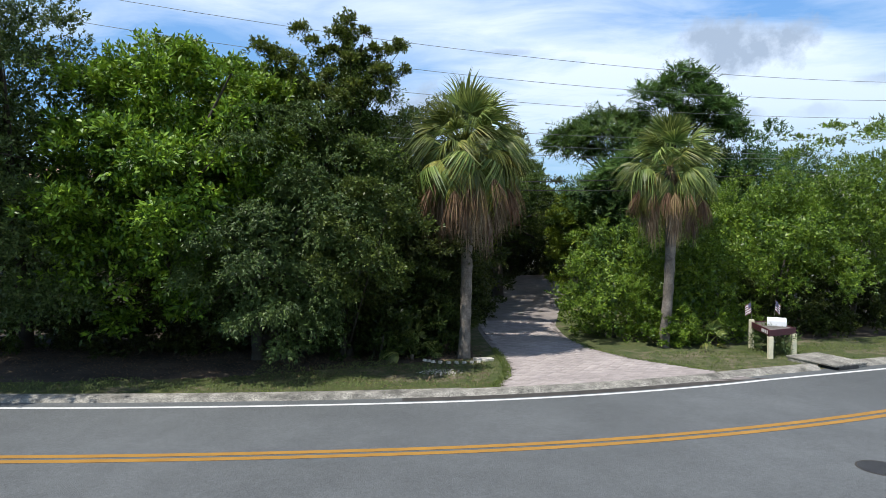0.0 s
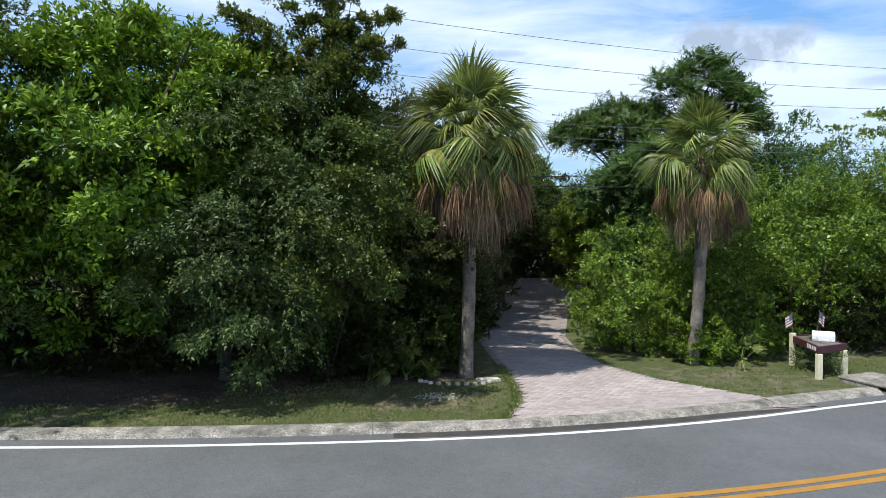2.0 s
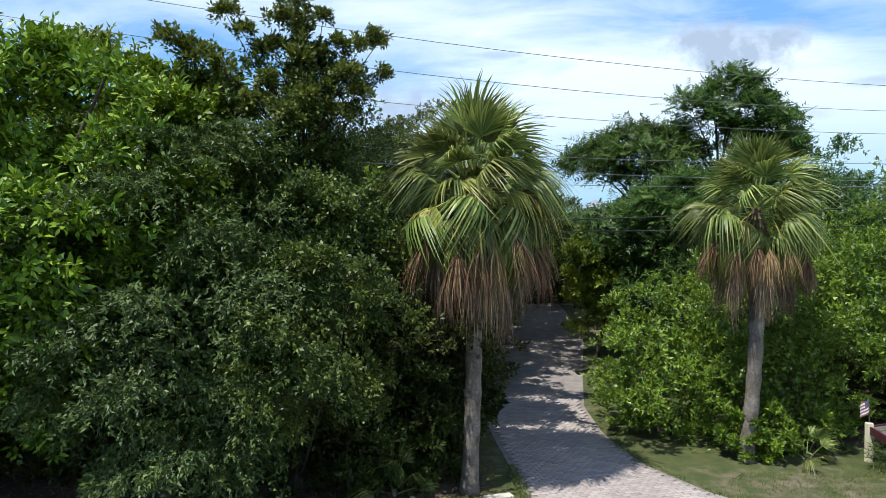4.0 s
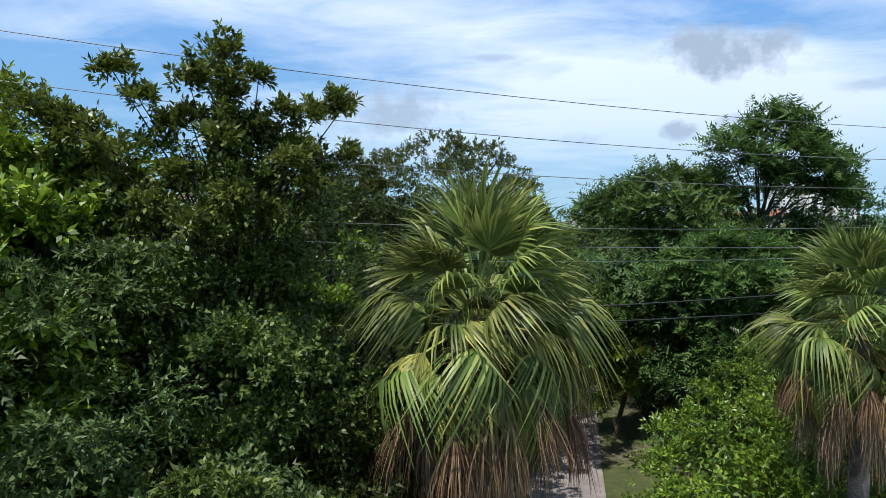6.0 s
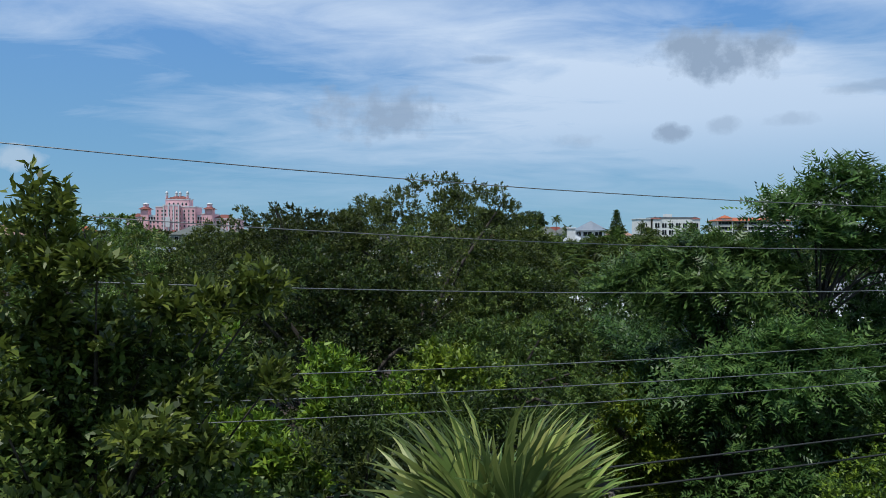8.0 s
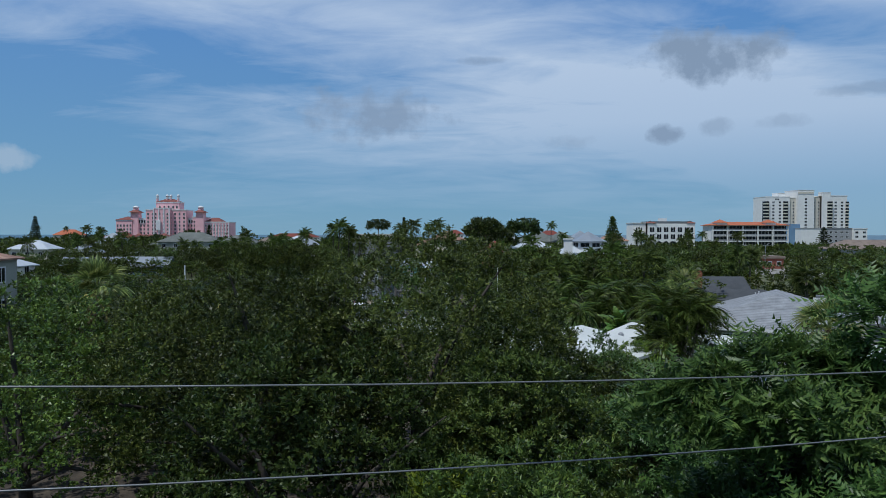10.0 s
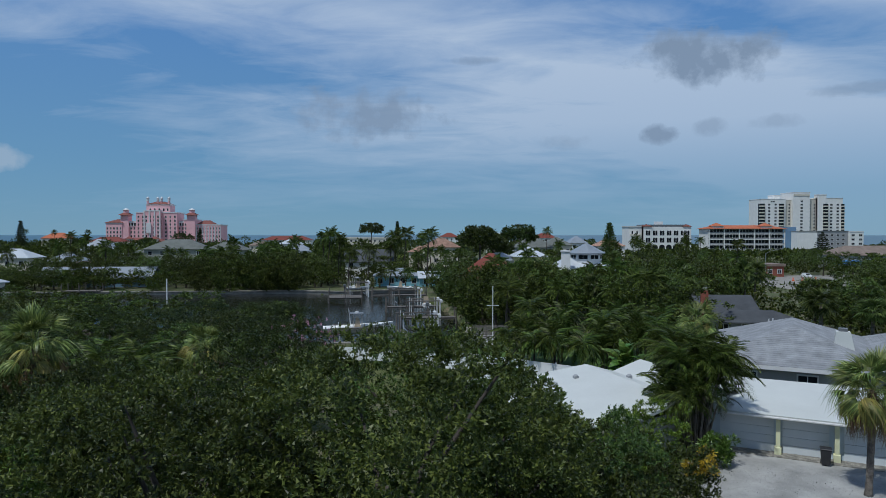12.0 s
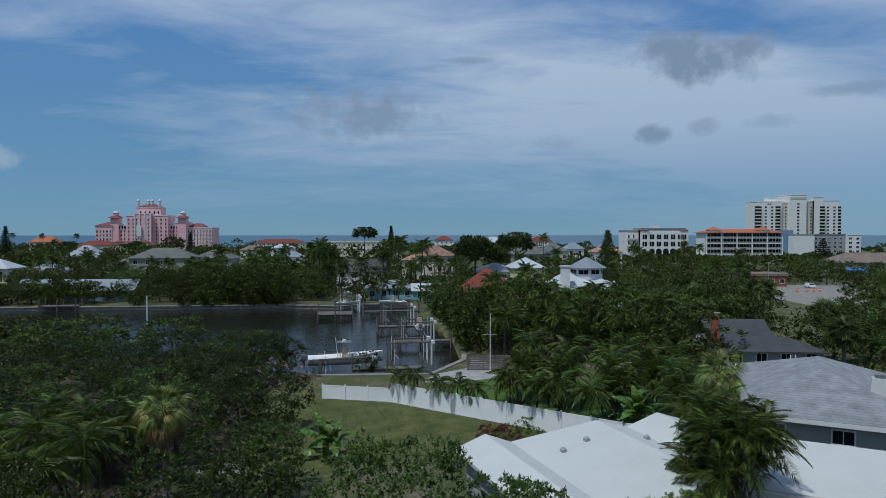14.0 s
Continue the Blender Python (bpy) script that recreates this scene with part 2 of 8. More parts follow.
material("steel", (0.5, 0.5, 0.5), 0.35, 0.1, 4, 30, 0.05, metal=0.9)
material("cable_black", (0.025, 0.025, 0.025), 0.6, 0.2, 4, 30, 0.0)
material("cable_grey", (0.22, 0.22, 0.22), 0.45, 0.15, 4, 30, 0.0, metal=0.5)
material("timber_grey", (0.15, 0.135, 0.12), 0.85, 0.3, 2, 30, 0.3, per_object=0.15)
material("shell_rock", (0.55, 0.51, 0.44), 0.9, 0.3, 5, 40, 0.4, per_object=0.2)
material("roof_white", (0.56, 0.575, 0.55), 0.6, 0.05, 0.35, 8, 0.06)
material("roof_grey", (0.27, 0.28, 0.295), 0.9, 0.28, 0.9, 14, 0.4, per_object=0.06)
material("roof_grey_base", (0.19, 0.195, 0.205), 0.9, 0.22, 0.5, 22, 0.3)
material("roof_slate", (0.06, 0.065, 0.072), 0.9, 0.25, 0.5, 20, 0.3, per_object=0.25)
material("roof_metal", (0.34, 0.37, 0.40), 0.4, 0.12, 0.4, 10, 0.05, metal=0.35)
material("roof_metal_white", (0.5, 0.53, 0.56), 0.45, 0.08, 0.4, 10, 0.05)
material("roof_brown", (0.22, 0.17, 0.14), 0.9, 0.3, 0.5, 15, 0.3)
material("roof_tile", (0.30, 0.15, 0.10), 0.85, 0.4, 0.8, 12, 0.3, second=(0.40, 0.25, 0.18), per_object=0.25)
material("roof_red", (0.19, 0.045, 0.03), 0.85, 0.2, 0.4, 10, 0.25)
material("roof_orange", (0.44, 0.13, 0.06), 0.85, 0.15, 0.3, 4, 0.2)
material("roof_greygreen", (0.14, 0.15, 0.135), 0.9, 0.25, 0.5, 12, 0.25)
material("wall_white", (0.78, 0.77, 0.74), 0.8, 0.07, 0.3, 12, 0.1)
material("wall_cream", (0.66, 0.61, 0.51), 0.85, 0.08, 0.3, 12, 0.1)
material("wall_beige", (0.60, 0.56, 0.48), 0.85, 0.08, 0.15, 6, 0.1)
material("wall_grey", (0.33, 0.335, 0.34), 0.85, 0.1, 0.3, 12, 0.1)
material("wall_pale_blue", (0.52, 0.60, 0.66), 0.8, 0.06, 0.5, 14, 0.1)
material("wall_greygreen", (0.33, 0.345, 0.30), 0.85, 0.1, 0.3, 12, 0.1)
material("wall_blue", (0.16, 0.27, 0.40), 0.8, 0.1, 0.3, 12, 0.1)
material("wall_teal", (0.22, 0.47, 0.58), 0.8, 0.1, 0.3, 12, 0.1)
material("wall_yellow", (0.72, 0.64, 0.30), 0.8, 0.08, 0.3, 12, 0.1)
material("wall_pink", (0.80, 0.46, 0.485), 0.85, 0.09, 0.12, 4, 0.1)
material("wall_pale_pink", (0.70, 0.46, 0.44), 0.85, 0.09, 0.12, 4, 0.1)
material("roof_hotel", (0.21, 0.07, 0.055), 0.85, 0.2, 0.3, 4, 0.2)
material("brick_red", (0.28, 0.09, 0.06), 0.9, 0.3, 2, 20, 0.3)
material("window_dark", (0.014, 0.017, 0.02), 0.2, 0.3, 0.3, 3, 0.0, spec=0.25)
material("door_pale", (0.62, 0.66, 0.68), 0.7, 0.05, 1, 20, 0.05)
material("column_yellow", (0.70, 0.70, 0.45), 0.7, 0.08, 2, 20, 0.05)
material("bin_black", (0.03, 0.03, 0.033), 0.5, 0.2, 3, 30, 0.1)
material("boat_white", (0.82, 0.82, 0.80), 0.25, 0.05, 1.5, 20, 0.02)
material("canvas_tan", (0.42, 0.34, 0.24), 0.85, 0.15, 3, 40, 0.15)
material("engine_grey", (0.14, 0.15, 0.16), 0.35, 0.15, 4, 30, 0.05)
material("seawall", (0.27, 0.255, 0.225), 0.9, 0.3, 0.8, 20, 0.3)
material("gravel", (0.31, 0.31, 0.295), 0.95, 0.22, 0.5, 25, 0.9, second=(0.37, 0.365, 0.35))
material("gravel_stone", (0.34, 0.335, 0.32), 0.9, 0.2, 5, 40, 0.2, per_island=0.4)
material("car_white", (0.78, 0.79, 0.80), 0.25, 0.04, 1, 10, 0.0)
material("tyre", (0.02, 0.02, 0.02), 0.8, 0.2, 5, 30, 0.1)
material("cone_orange", (0.75, 0.13, 0.04), 0.6, 0.1, 5, 30, 0.05)
material("canvas_blue", (0.04, 0.22, 0.55), 0.8, 0.1, 3, 30, 0.1)
material("roof_vent_grey", (0.33, 0.34, 0.35), 0.6, 0.1, 4, 20, 0.05)


def ground_material():
    """Lawn, thin grass and bare soil in patches."""
    m = bpy.data.materials.new("ground_cover")
    m.use_nodes = True
    nt = m.node_tree
    p = nt.nodes["Principled BSDF"]
    co = nt.nodes.new("ShaderNodeTexCoord").outputs["Object"]
    big = node(nt, "ShaderNodeTexNoise", Scale=0.28, Detail=6.0, Roughness=0.65)
    mid = node(nt, "ShaderNodeTexNoise", Scale=2.6, Detail=5.0, Roughness=0.7)
    small = node(nt, "ShaderNodeTexNoise", Scale=42.0, Detail=3.0, Roughness=0.7)
    for n in (big, mid, small):
        link(nt, co, n.inputs["Vector"])
    grass = mixc(nt, ramp(nt, mid.outputs[0], [(0.35, 0.0), (0.65, 1.0)]), (0.045, 0.07, 0.016), (0.09, 0.098, 0.03))
    bare = mixc(nt, ramp(nt, mid.outputs[0], [(0.3, 0.0), (0.7, 1.0)]), (0.10, 0.08, 0.05), (0.20, 0.17, 0.115))
    where = mathn(nt, "ADD", mathn(nt, "MULTIPLY", big.outputs[0], 0.75), mathn(nt, "MULTIPLY", mid.outputs[0], 0.35))
    col = mixc(nt, ramp(nt, where, [(0.54, 0.0), (0.66, 1.0)]), grass, bare)
    hsv = nt.nodes.new("ShaderNodeHueSaturation")
    link(nt, mathn(nt, "ADD", mathn(nt, "MULTIPLY", small.outputs[0], 0.9), 0.55), hsv.inputs["Value"])
    link(nt, col, hsv.inputs["Color"])
    link(nt, hsv.outputs[0], p.inputs["Base Color"])
    p.inputs["Roughness"].default_value = 0.95
    b = node(nt, "ShaderNodeBump", Strength=0.8, Distance=0.04)
    link(nt, small.outputs[0], b.inputs["Height"])
    link(nt, b.outputs[0], p.inputs["Normal"])
    MATS["ground_cover"] = m


def water_material():
    m = bpy.data.materials.new("water")
    m.use_nodes = True
    nt = m.node_tree
    p = nt.nodes["Principled BSDF"]
    p.inputs["Base Color"].default_value = (0.016, 0.017, 0.013, 1)
    p.inputs["Roughness"].default_value = 0.06
    p.inputs["IOR"].default_value = 1.33
    p.inputs["Specular IOR Level"].default_value = 0.3
    co = nt.nodes.new("ShaderNodeTexCoord").outputs["Object"]
    big = node(nt, "ShaderNodeTexNoise", Scale=0.55, Detail=3.0)
    small = node(nt, "ShaderNodeTexNoise", Scale=2.6, Detail=4.0)
    for n in (big, small):
        link(nt, co, n.inputs["Vector"])
    h = mathn(nt, "ADD", big.outputs[0], mathn(nt, "MULTIPLY", small.outputs[0], 0.45))
    b = node(nt, "ShaderNodeBump", Strength=0.4, Distance=0.15)
    link(nt, h, b.inputs["Height"])
    link(nt, b.outputs[0], p.inputs["Normal"])
    MATS["water"] = m


def speckle(name, scale, amount):
    """Adds aggregate: small light and dark chips over a surface's colour, and patches of wear."""
    nt = MATS[name].node_tree
    p = nt.nodes["Principled BSDF"]
    col = p.inputs["Base Color"].links[0].from_socket
    co = nt.nodes.new("ShaderNodeTexCoord").outputs["Object"]
    chips = node(nt, "ShaderNodeTexVoronoi", Scale=scale)
    link(nt, co, chips.inputs["Vector"])
    wear = node(nt, "ShaderNodeTexNoise", Scale=1.1, Detail=8.0, Roughness=0.7)
    link(nt, co, wear.inputs["Vector"])
    tone = nt.nodes.new("ShaderNodeSeparateColor")
    link(nt, chips.outputs["Color"], tone.inputs[0])
    value = mathn(nt, "ADD", mathn(nt, "MULTIPLY", mathn(nt, "SUBTRACT", tone.outputs[0], 0.5), amount), mathn(nt, "ADD", 0.88, mathn(nt, "MULTIPLY", wear.outputs[0], 0.24)))
    hsv = nt.nodes.new("ShaderNodeHueSaturation")
    link(nt, value, hsv.inputs["Value"])
    link(nt, col, hsv.inputs["Color"])
    link(nt, hsv.outputs[0], p.inputs["Base Color"])


speckle("asphalt", 75.0, 0.42)
speckle("asphalt", 19.0, 0.14)
speckle("kerb_concrete", 50.0, 0.8)
ground_material()
water_material()
material("sea_far", (0.035, 0.10, 0.14), 0.35, 0.15, 0.01, 0.2, 0.0)


# ---- mesh tools ----
class Build:
    """Collects faces of one mesh."""

    def __init__(self):
        self.v, self.f = [], []

    def add(self, verts, faces):
        o = len(self.v)
        self.v += [tuple(v) for v in verts]
        self.f += [tuple(i + o for i in f) for f in faces]
        return self

    def box(self, x0, x1, y0, y1, z0, z1, m=None, bevel=0.0):
        if bevel:
            b = bevel
            vs = []
            for z, i in ((z0, b), (z0 + b, 0), (z1 - b, 0), (z1, b)):
                vs += [(x0 + i, y0 + i, z), (x1 - i, y0 + i, z), (x1 - i, y1 - i, z), (x0 + i, y1 - i, z)]
            fs = [(3, 2, 1, 0), (12, 13, 14, 15)]
            for r in range(3):
                fs += [(r * 4 + k, r * 4 + (k + 1) % 4, r * 4 + 4 + (k + 1) % 4, r * 4 + 4 + k) for k in range(4)]
        else:
            vs = [(x0, y0, z0), (x1, y0, z0), (x1, y1, z0), (x0, y1, z0), (x0, y0, z1), (x1, y0, z1), (x1, y1, z1), (x0, y1, z1)]
            fs = [(3, 2, 1, 0), (4, 5, 6, 7), (0, 1, 5, 4), (1, 2, 6, 5), (2, 3, 7, 6), (3, 0, 4, 7)]
        if m is not None:
            vs = [tuple(m @ Vector(v)) for v in vs]
        return self.add(vs, fs)

    def tube(self, points, radii, n=8, cap=True):
        pts = [Vector(p) for p in points]
        o = len(self.v)
        for i, p in enumerate(pts):
            d = (pts[min(i + 1, len(pts) - 1)] - pts[max(i - 1, 0)]).normalized()
            a = d.cross(Vector((0, 0, 1)) if abs(d.z) < 0.9 else Vector((1, 0, 0))).normalized()
            b = d.cross(a)
            for k in range(n):
                w = 2 * math.pi * k / n
                self.v.append(tuple(p + (a * math.cos(w) + b * math.sin(w)) * radii[i]))
        for i in range(len(pts) - 1):
            for k in range(n):
                self.f.append((o + i * n + k, o + i * n + (k + 1) % n, o + (i + 1) * n + (k + 1) % n, o + (i + 1) * n + k))
        if cap:
            self.f.append(tuple(o + k for k in range(n))[::-1])
            self.f.append(tuple(o + (len(pts) - 1) * n + k for k in range(n)))
        return self

    def mesh(self, name, mat=None, smooth=False):
        me = bpy.data.meshes.new(name)
        seen, index, verts = {}, [], []
        for v in self.v:      # weld shared corners
            key = (round(v[0], 4), round(v[1], 4), round(v[2], 4))
            if key not in seen:
                seen[key] = len(verts)
                verts.append(v)
            index.append(seen[key])
        faces = []
        for f in self.f:
            g = [index[i] for i in f]
            g = [a for i, a in enumerate(g) if a != g[i - 1]]
            if len(set(g)) == len(g) > 2:
                faces.append(g)
        me.from_pydata(verts, [], faces)
        me.update()
        if mat:
            me.materials.append(MATS[mat])
        if smooth:
            me.polygons.foreach_set("use_smooth", [True] * len(me.polygons))
        return me


def part(name, data, mat=None, parent=None, label="", m=None, smooth=False):
    """Links one mesh (a Build or finished mesh) as one object, under a thing where one is given."""
    me = data.mesh(name, mat, smooth) if isinstance(data, Build) else data
    ob = new(name, me)
    if parent is not None:
        ob.parent = parent
    if m is not None:
        ob.matrix_basis = m
    return tagged(ob, label) if label else ob


def thing(name, m, label, category, group="", kind=""):
    ob = new(name)
    ob.empty_display_size = 0.2
    ob.matrix_basis = m
    return tagged(ob, label, category, group, kind)


def array_mesh(name, verts, faces, mat, smooth=False):
    """A mesh from numpy arrays; faces is an array of equal-sided polygons."""
    me = bpy.data.meshes.new(name)
    n, k = faces.shape
    me.vertices.add(len(verts))
    me.vertices.foreach_set("co", np.ascontiguousarray(verts, dtype=np.float32).ravel())
    me.loops.add(n * k)
    me.loops.foreach_set("vertex_index", np.ascontiguousarray(faces, dtype=np.int32).ravel())
    me.polygons.add(n)
    me.polygons.foreach_set("loop_start", np.arange(0, n * k, k, dtype=np.int32))
    if smooth:
        me.polygons.foreach_set("use_smooth", np.ones(n, dtype=bool))
    me.update(calc_edges=True)
    me.materials.append(MATS[mat])
    return me


def unit(a):
    return a / np.maximum(np.linalg.norm(a, axis=-1, keepdims=True), 1e-9)


def leaf_mesh(name, pos, along, normal, length, width, mat, fold=0.12, tri=False):
    """One diamond-shaped, slightly folded leaf at each place."""
    along = unit(along)
    side = unit(np.cross(along, normal))
    up = np.cross(side, along)
    L, Wd = np.broadcast_to(length, (len(pos),))[:, None], np.broadcast_to(width, (len(pos),))[:, None]
    if tri:
        verts = np.stack([pos + side * Wd * 0.55, pos + along * L + up * L * fold, pos - side * Wd * 0.55], 1).reshape(-1, 3)
        return array_mesh(name, verts, np.arange(len(verts)).reshape(-1, 3), mat)
    mid = pos + along * L * 0.45
    verts = np.stack([pos, mid + side * Wd * 0.5 + up * L * fold, pos + along * L, mid - side * Wd * 0.5 + up * L * fold], 1).reshape(-1, 3)
    faces = np.arange(len(verts)).reshape(-1, 4)
    return array_mesh(name, verts, faces, mat)


def sprays(rng, pos, along, normal, length, pairs):
    """Turns sprays into leaflets in two rows along each rachis."""
    along, side = unit(along), unit(np.cross(along, normal))
    P, A, N = [], [], []
    for k in range(pairs):
        f = (k + 0.6) / pairs
        at = pos + along * (length * f)[:, None] - normal * (0.25 * f * f * length)[:, None] * 0.6
        for s in (-1, 1):
            P.append(at)
            A.append(side * s + along * (0.45 + 0.4 * f) - np.array([0, 0, 0.15]))
            N.append(normal)
    return np.concatenate(P), np.concatenate(A), np.concatenate(N)


def lump(d, seed, amount=0.22):
    """Uneven outline: a smooth factor for directions d."""
    r = np.random.RandomState(seed)
    f = np.ones(len(d))
    for k in range(7):
        q = r.normal(size=3) * (1.2 + 0.55 * k)
        f += amount / (1 + 0.35 * k) * np.sin(d @ q + r.uniform(0, 6.28)) * 0.6
    return f


def crown_data(rng, centre, radii, clusters, leaves, seed, cluster_size=0.17, lower=-0.55, hollow=0.5, shoots=0, shoot=1.0, droop=0.0, uneven=None, per=12, tips=None, leaf=0.1):
    """Boughs on an uneven shell (or at the given tips), twigs that spread from each, and leaves set round the twigs."""
    up = np.array([0, 0, 1.0])
    if tips is None:
        d = unit(rng.normal(size=(clusters * 4, 3)))
        d = d[d[:, 2] > lower][:clusters]
        depth = 1 - (1 - hollow) * rng.uniform(0, 1, len(d)) ** 1.6
        c = centre + d * radii * (depth * lump(d, seed, uneven if uneven is not None else 0.24 if np.mean(radii) < 3.4 else 0.13))[:, None]
    else:
        c = np.array(tips, float)
        d = unit(c - centre)
    R = float(np.mean(radii))
    size = R * cluster_size * rng.uniform(0.7, 1.4, len(c))
    twigs = max(len(c), leaves // per)
    which = np.arange(twigs) % len(c)
    q = unit(rng.normal(size=(twigs, 3)))
    q[:, 2] = np.where(q[:, 2] < -0.5, -q[:, 2] * 0.8, q[:, 2])
    start = c[which] + q * (size[which] * rng.uniform(0.1, 0.75, twigs))[:, None] * np.array([1.1, 1.1, 0.72])
    axis = unit(q * 0.75 + d[which] * 0.5 + rng.normal(size=(twigs, 3)) * 0.35 + up * (0.42 - droop))
    span = np.maximum(size[which] * rng.uniform(0.3, 0.85, twigs), leaf * 1.3)
    f = 0.2 + 0.8 * rng.uniform(0, 1, (twigs, per)) ** 0.75
    side = unit(rng.normal(size=(twigs, per, 3)))
    pos = start[:, None] + axis[:, None] * (span[:, None] * f)[..., None] + side * leaf * 0.3
    pos[..., 2] -= droop * 0.7 * span[:, None] * f ** 2
    out = unit(axis[:, None] * 0.75 + side * 0.85)
    face = np.broadcast_to(d[which][:, None], out.shape)
    pos, out, face = pos.reshape(-1, 3), out.reshape(-1, 3), face.reshape(-1, 3)
    if shoots:
        top = c[np.argsort(-c[:, 2])[:max(4, len(c) * 2 // 5)]]
        pick = top[rng.randint(0, len(top), shoots)]
        lean = unit(np.stack([rng.normal(size=shoots) * 0.35, rng.normal(size=shoots) * 0.35, np.ones(shoots)], 1))
        k = 70
        f = rng.uniform(0, 1, (shoots, k))
        tall = rng.uniform(0.5, 1.3, shoots) * shoot
        p2 = pick[:, None] + lean[:, None] * (f * tall[:, None])[..., None] + rng.normal(size=(shoots, k, 3)) * (0.08 * (1.15 - f))[..., None]
        o2 = unit(rng.normal(size=(shoots, k, 3)) + lean[:, None] * 0.9)
        pos, out, face = np.concatenate([pos, p2.reshape(-1, 3)]), np.concatenate([out, o2.reshape(-1, 3)]), np.concatenate([face, o2.reshape(-1, 3)])
    return c, pos, out, face


def broad_tree(name, x, y, height, radii, mat, label, leaves=40000, leaf=(0.11, 0.055), clusters=150, seed=1, base=None, trunk=0.2, hollow=0.5,
               cluster_size=0.17, lower=-0.55, shoots=0, shoot=1.0, droop=0.0, pinnate=0, category="tree", group="", limbs=9, inner=True, multi=1, z0=0.0, tri=False, uneven=None, foot=(0.0, 0.0), per=0, tips=None):
    """A tree or shrub: tapered trunk, limbs that reach into the crown, and a crown of single leaves."""
    rng = np.random.RandomState(seed)
    radii = np.array(radii, float)
    centre = np.array([0, 0, height - radii[2] * 0.98]) if base is None else np.array([0, 0, base])
    root = thing(name, pose(x, y, z0), label, category, group)
    per = per or (1 if pinnate else 12 if leaf[0] < 0.2 else 6)
    if tips is not None:
        tips = np.array(tips, float) - np.array([x, y, z0])
    c, pos, out, face = crown_data(rng, centre, radii, clusters, leaves, seed, cluster_size, lower, hollow, shoots, shoot, droop, uneven, per, tips, leaf[0])
    tip = centre[2] + radii[2]
    for arr in (c, pos) if tips is None else ():      # keep the crown near its full height, without a plume
        over = arr[:, 2] - tip - 0.1 * radii[2]
        arr[:, 2] = np.where(over > 0, tip + 0.1 * radii[2] + over * 0.4, arr[:, 2])
    keep = pos[:, 2] > 0.05
    pos, out, face = pos[keep], out[keep], face[keep]
    up = np.array([0, 0, 1.0])
    along = unit(out - up * (0.12 + 0.5 * droop) + rng.normal(size=out.shape) * 0.28)
    normal = unit(up * 0.55 + face * 0.5 + rng.normal(size=out.shape) * 0.42)
    n = len(pos)
    if pinnate:
        L = leaf[0] * 3.2 * rng.uniform(0.7, 1.3, n)
        pos, along, normal = sprays(rng, pos, along, normal, L, pinnate)
        n = len(pos)
    length = leaf[0] * rng.uniform(0.65, 1.35, n)
    width = leaf[1] * rng.uniform(0.7, 1.3, n)
    if inner and not pinnate:
        k = max(300, int(leaves * 0.09))
        dd = unit(rng.normal(size=(k, 3)))
        dd[:, 2] = np.maximum(dd[:, 2], lower)
        p2 = centre + dd * radii * (rng.uniform(0.25, 0.66, k) * lump(dd, seed))[:, None]
        ok = p2[:, 2] > 0.1
        p2, dd = p2[ok], dd[ok]
        big = min(0.13 if leaf[0] > 0.085 else 0.1, float(np.mean(radii)) * 0.07)
        pos, along = np.concatenate([pos, p2]), np.concatenate([along, unit(rng.normal(size=p2.shape))])
        normal = np.concatenate([normal, unit(dd + rng.normal(size=dd.shape) * 0.4)])
        length, width = np.concatenate([length, np.full(len(p2), big)]), np.concatenate([width, np.full(len(p2), big * 0.7)])
    part("crown", leaf_mesh("crown", pos, along, normal, length, width, mat, tri=tri), parent=root)
    # trunk and limbs
    top = centre[2] - radii[2] * 0.25
    for s in range(multi):
        a = 2 * math.pi * s / multi + rng.uniform(0, 1)
        off = 0.0 if multi == 1 else 0.25
        lean = rng.normal(size=2) * 0.25 + (0 if multi == 1 else 1) * np.array([math.cos(a), math.sin(a)]) * radii[0] * 0.3
        pts = [(foot[0] * (1 - f) + off * math.cos(a) + lean[0] * f ** 1.4, foot[1] * (1 - f) + off * math.sin(a) + lean[1] * f ** 1.4, -0.1 + (top + 0.1) * f) for f in (0, 0.06, 0.35, 0.7, 1)]
        r = trunk * (1 if multi == 1 else 0.6)
        part("trunk", Build().tube(pts, [r * 1.45, r * 1.1, r * 0.9, r * 0.7, r * 0.5], 10), "bark_grey", root, smooth=True)
    order = rng.permutation(len(c))[:0 if category == "bush" else len(c) if tips is not None else limbs]
    for i in order:
        start = np.array(pts[-1]) * np.array([1, 1, rng.uniform(0.78, 1.0)])
        end = c[i]
        mid = start * 0.5 + end * 0.5 + np.array([0, 0, 0.12 * np.linalg.norm(end - start)])
        r = trunk * 0.42
        part("limb", Build().tube([start, mid, end, end + (end - mid) * 0.25], [r, r * 0.6, r * 0.28, r * 0.1], 6, False), "bark_grey", root, smooth=True)
    return root


# ---- palms ----
def strip(path, widths, sides):
    """Vertices and quads of a ribbon along path."""
    v = np.concatenate([path + sides * widths[:, None] * 0.5, path - sides * widths[:, None] * 0.5])
    n = len(path)
    return v, np.array([(i, i + 1, n + i + 1, n + i) for i in range(n - 1)])


def join(pieces):
    vs, fs, o = [], [], 0
    for v, f in pieces:
        vs.append(v)
        fs.append(f + o)
        o += len(v)
    return np.concatenate(vs), np.concatenate(fs)


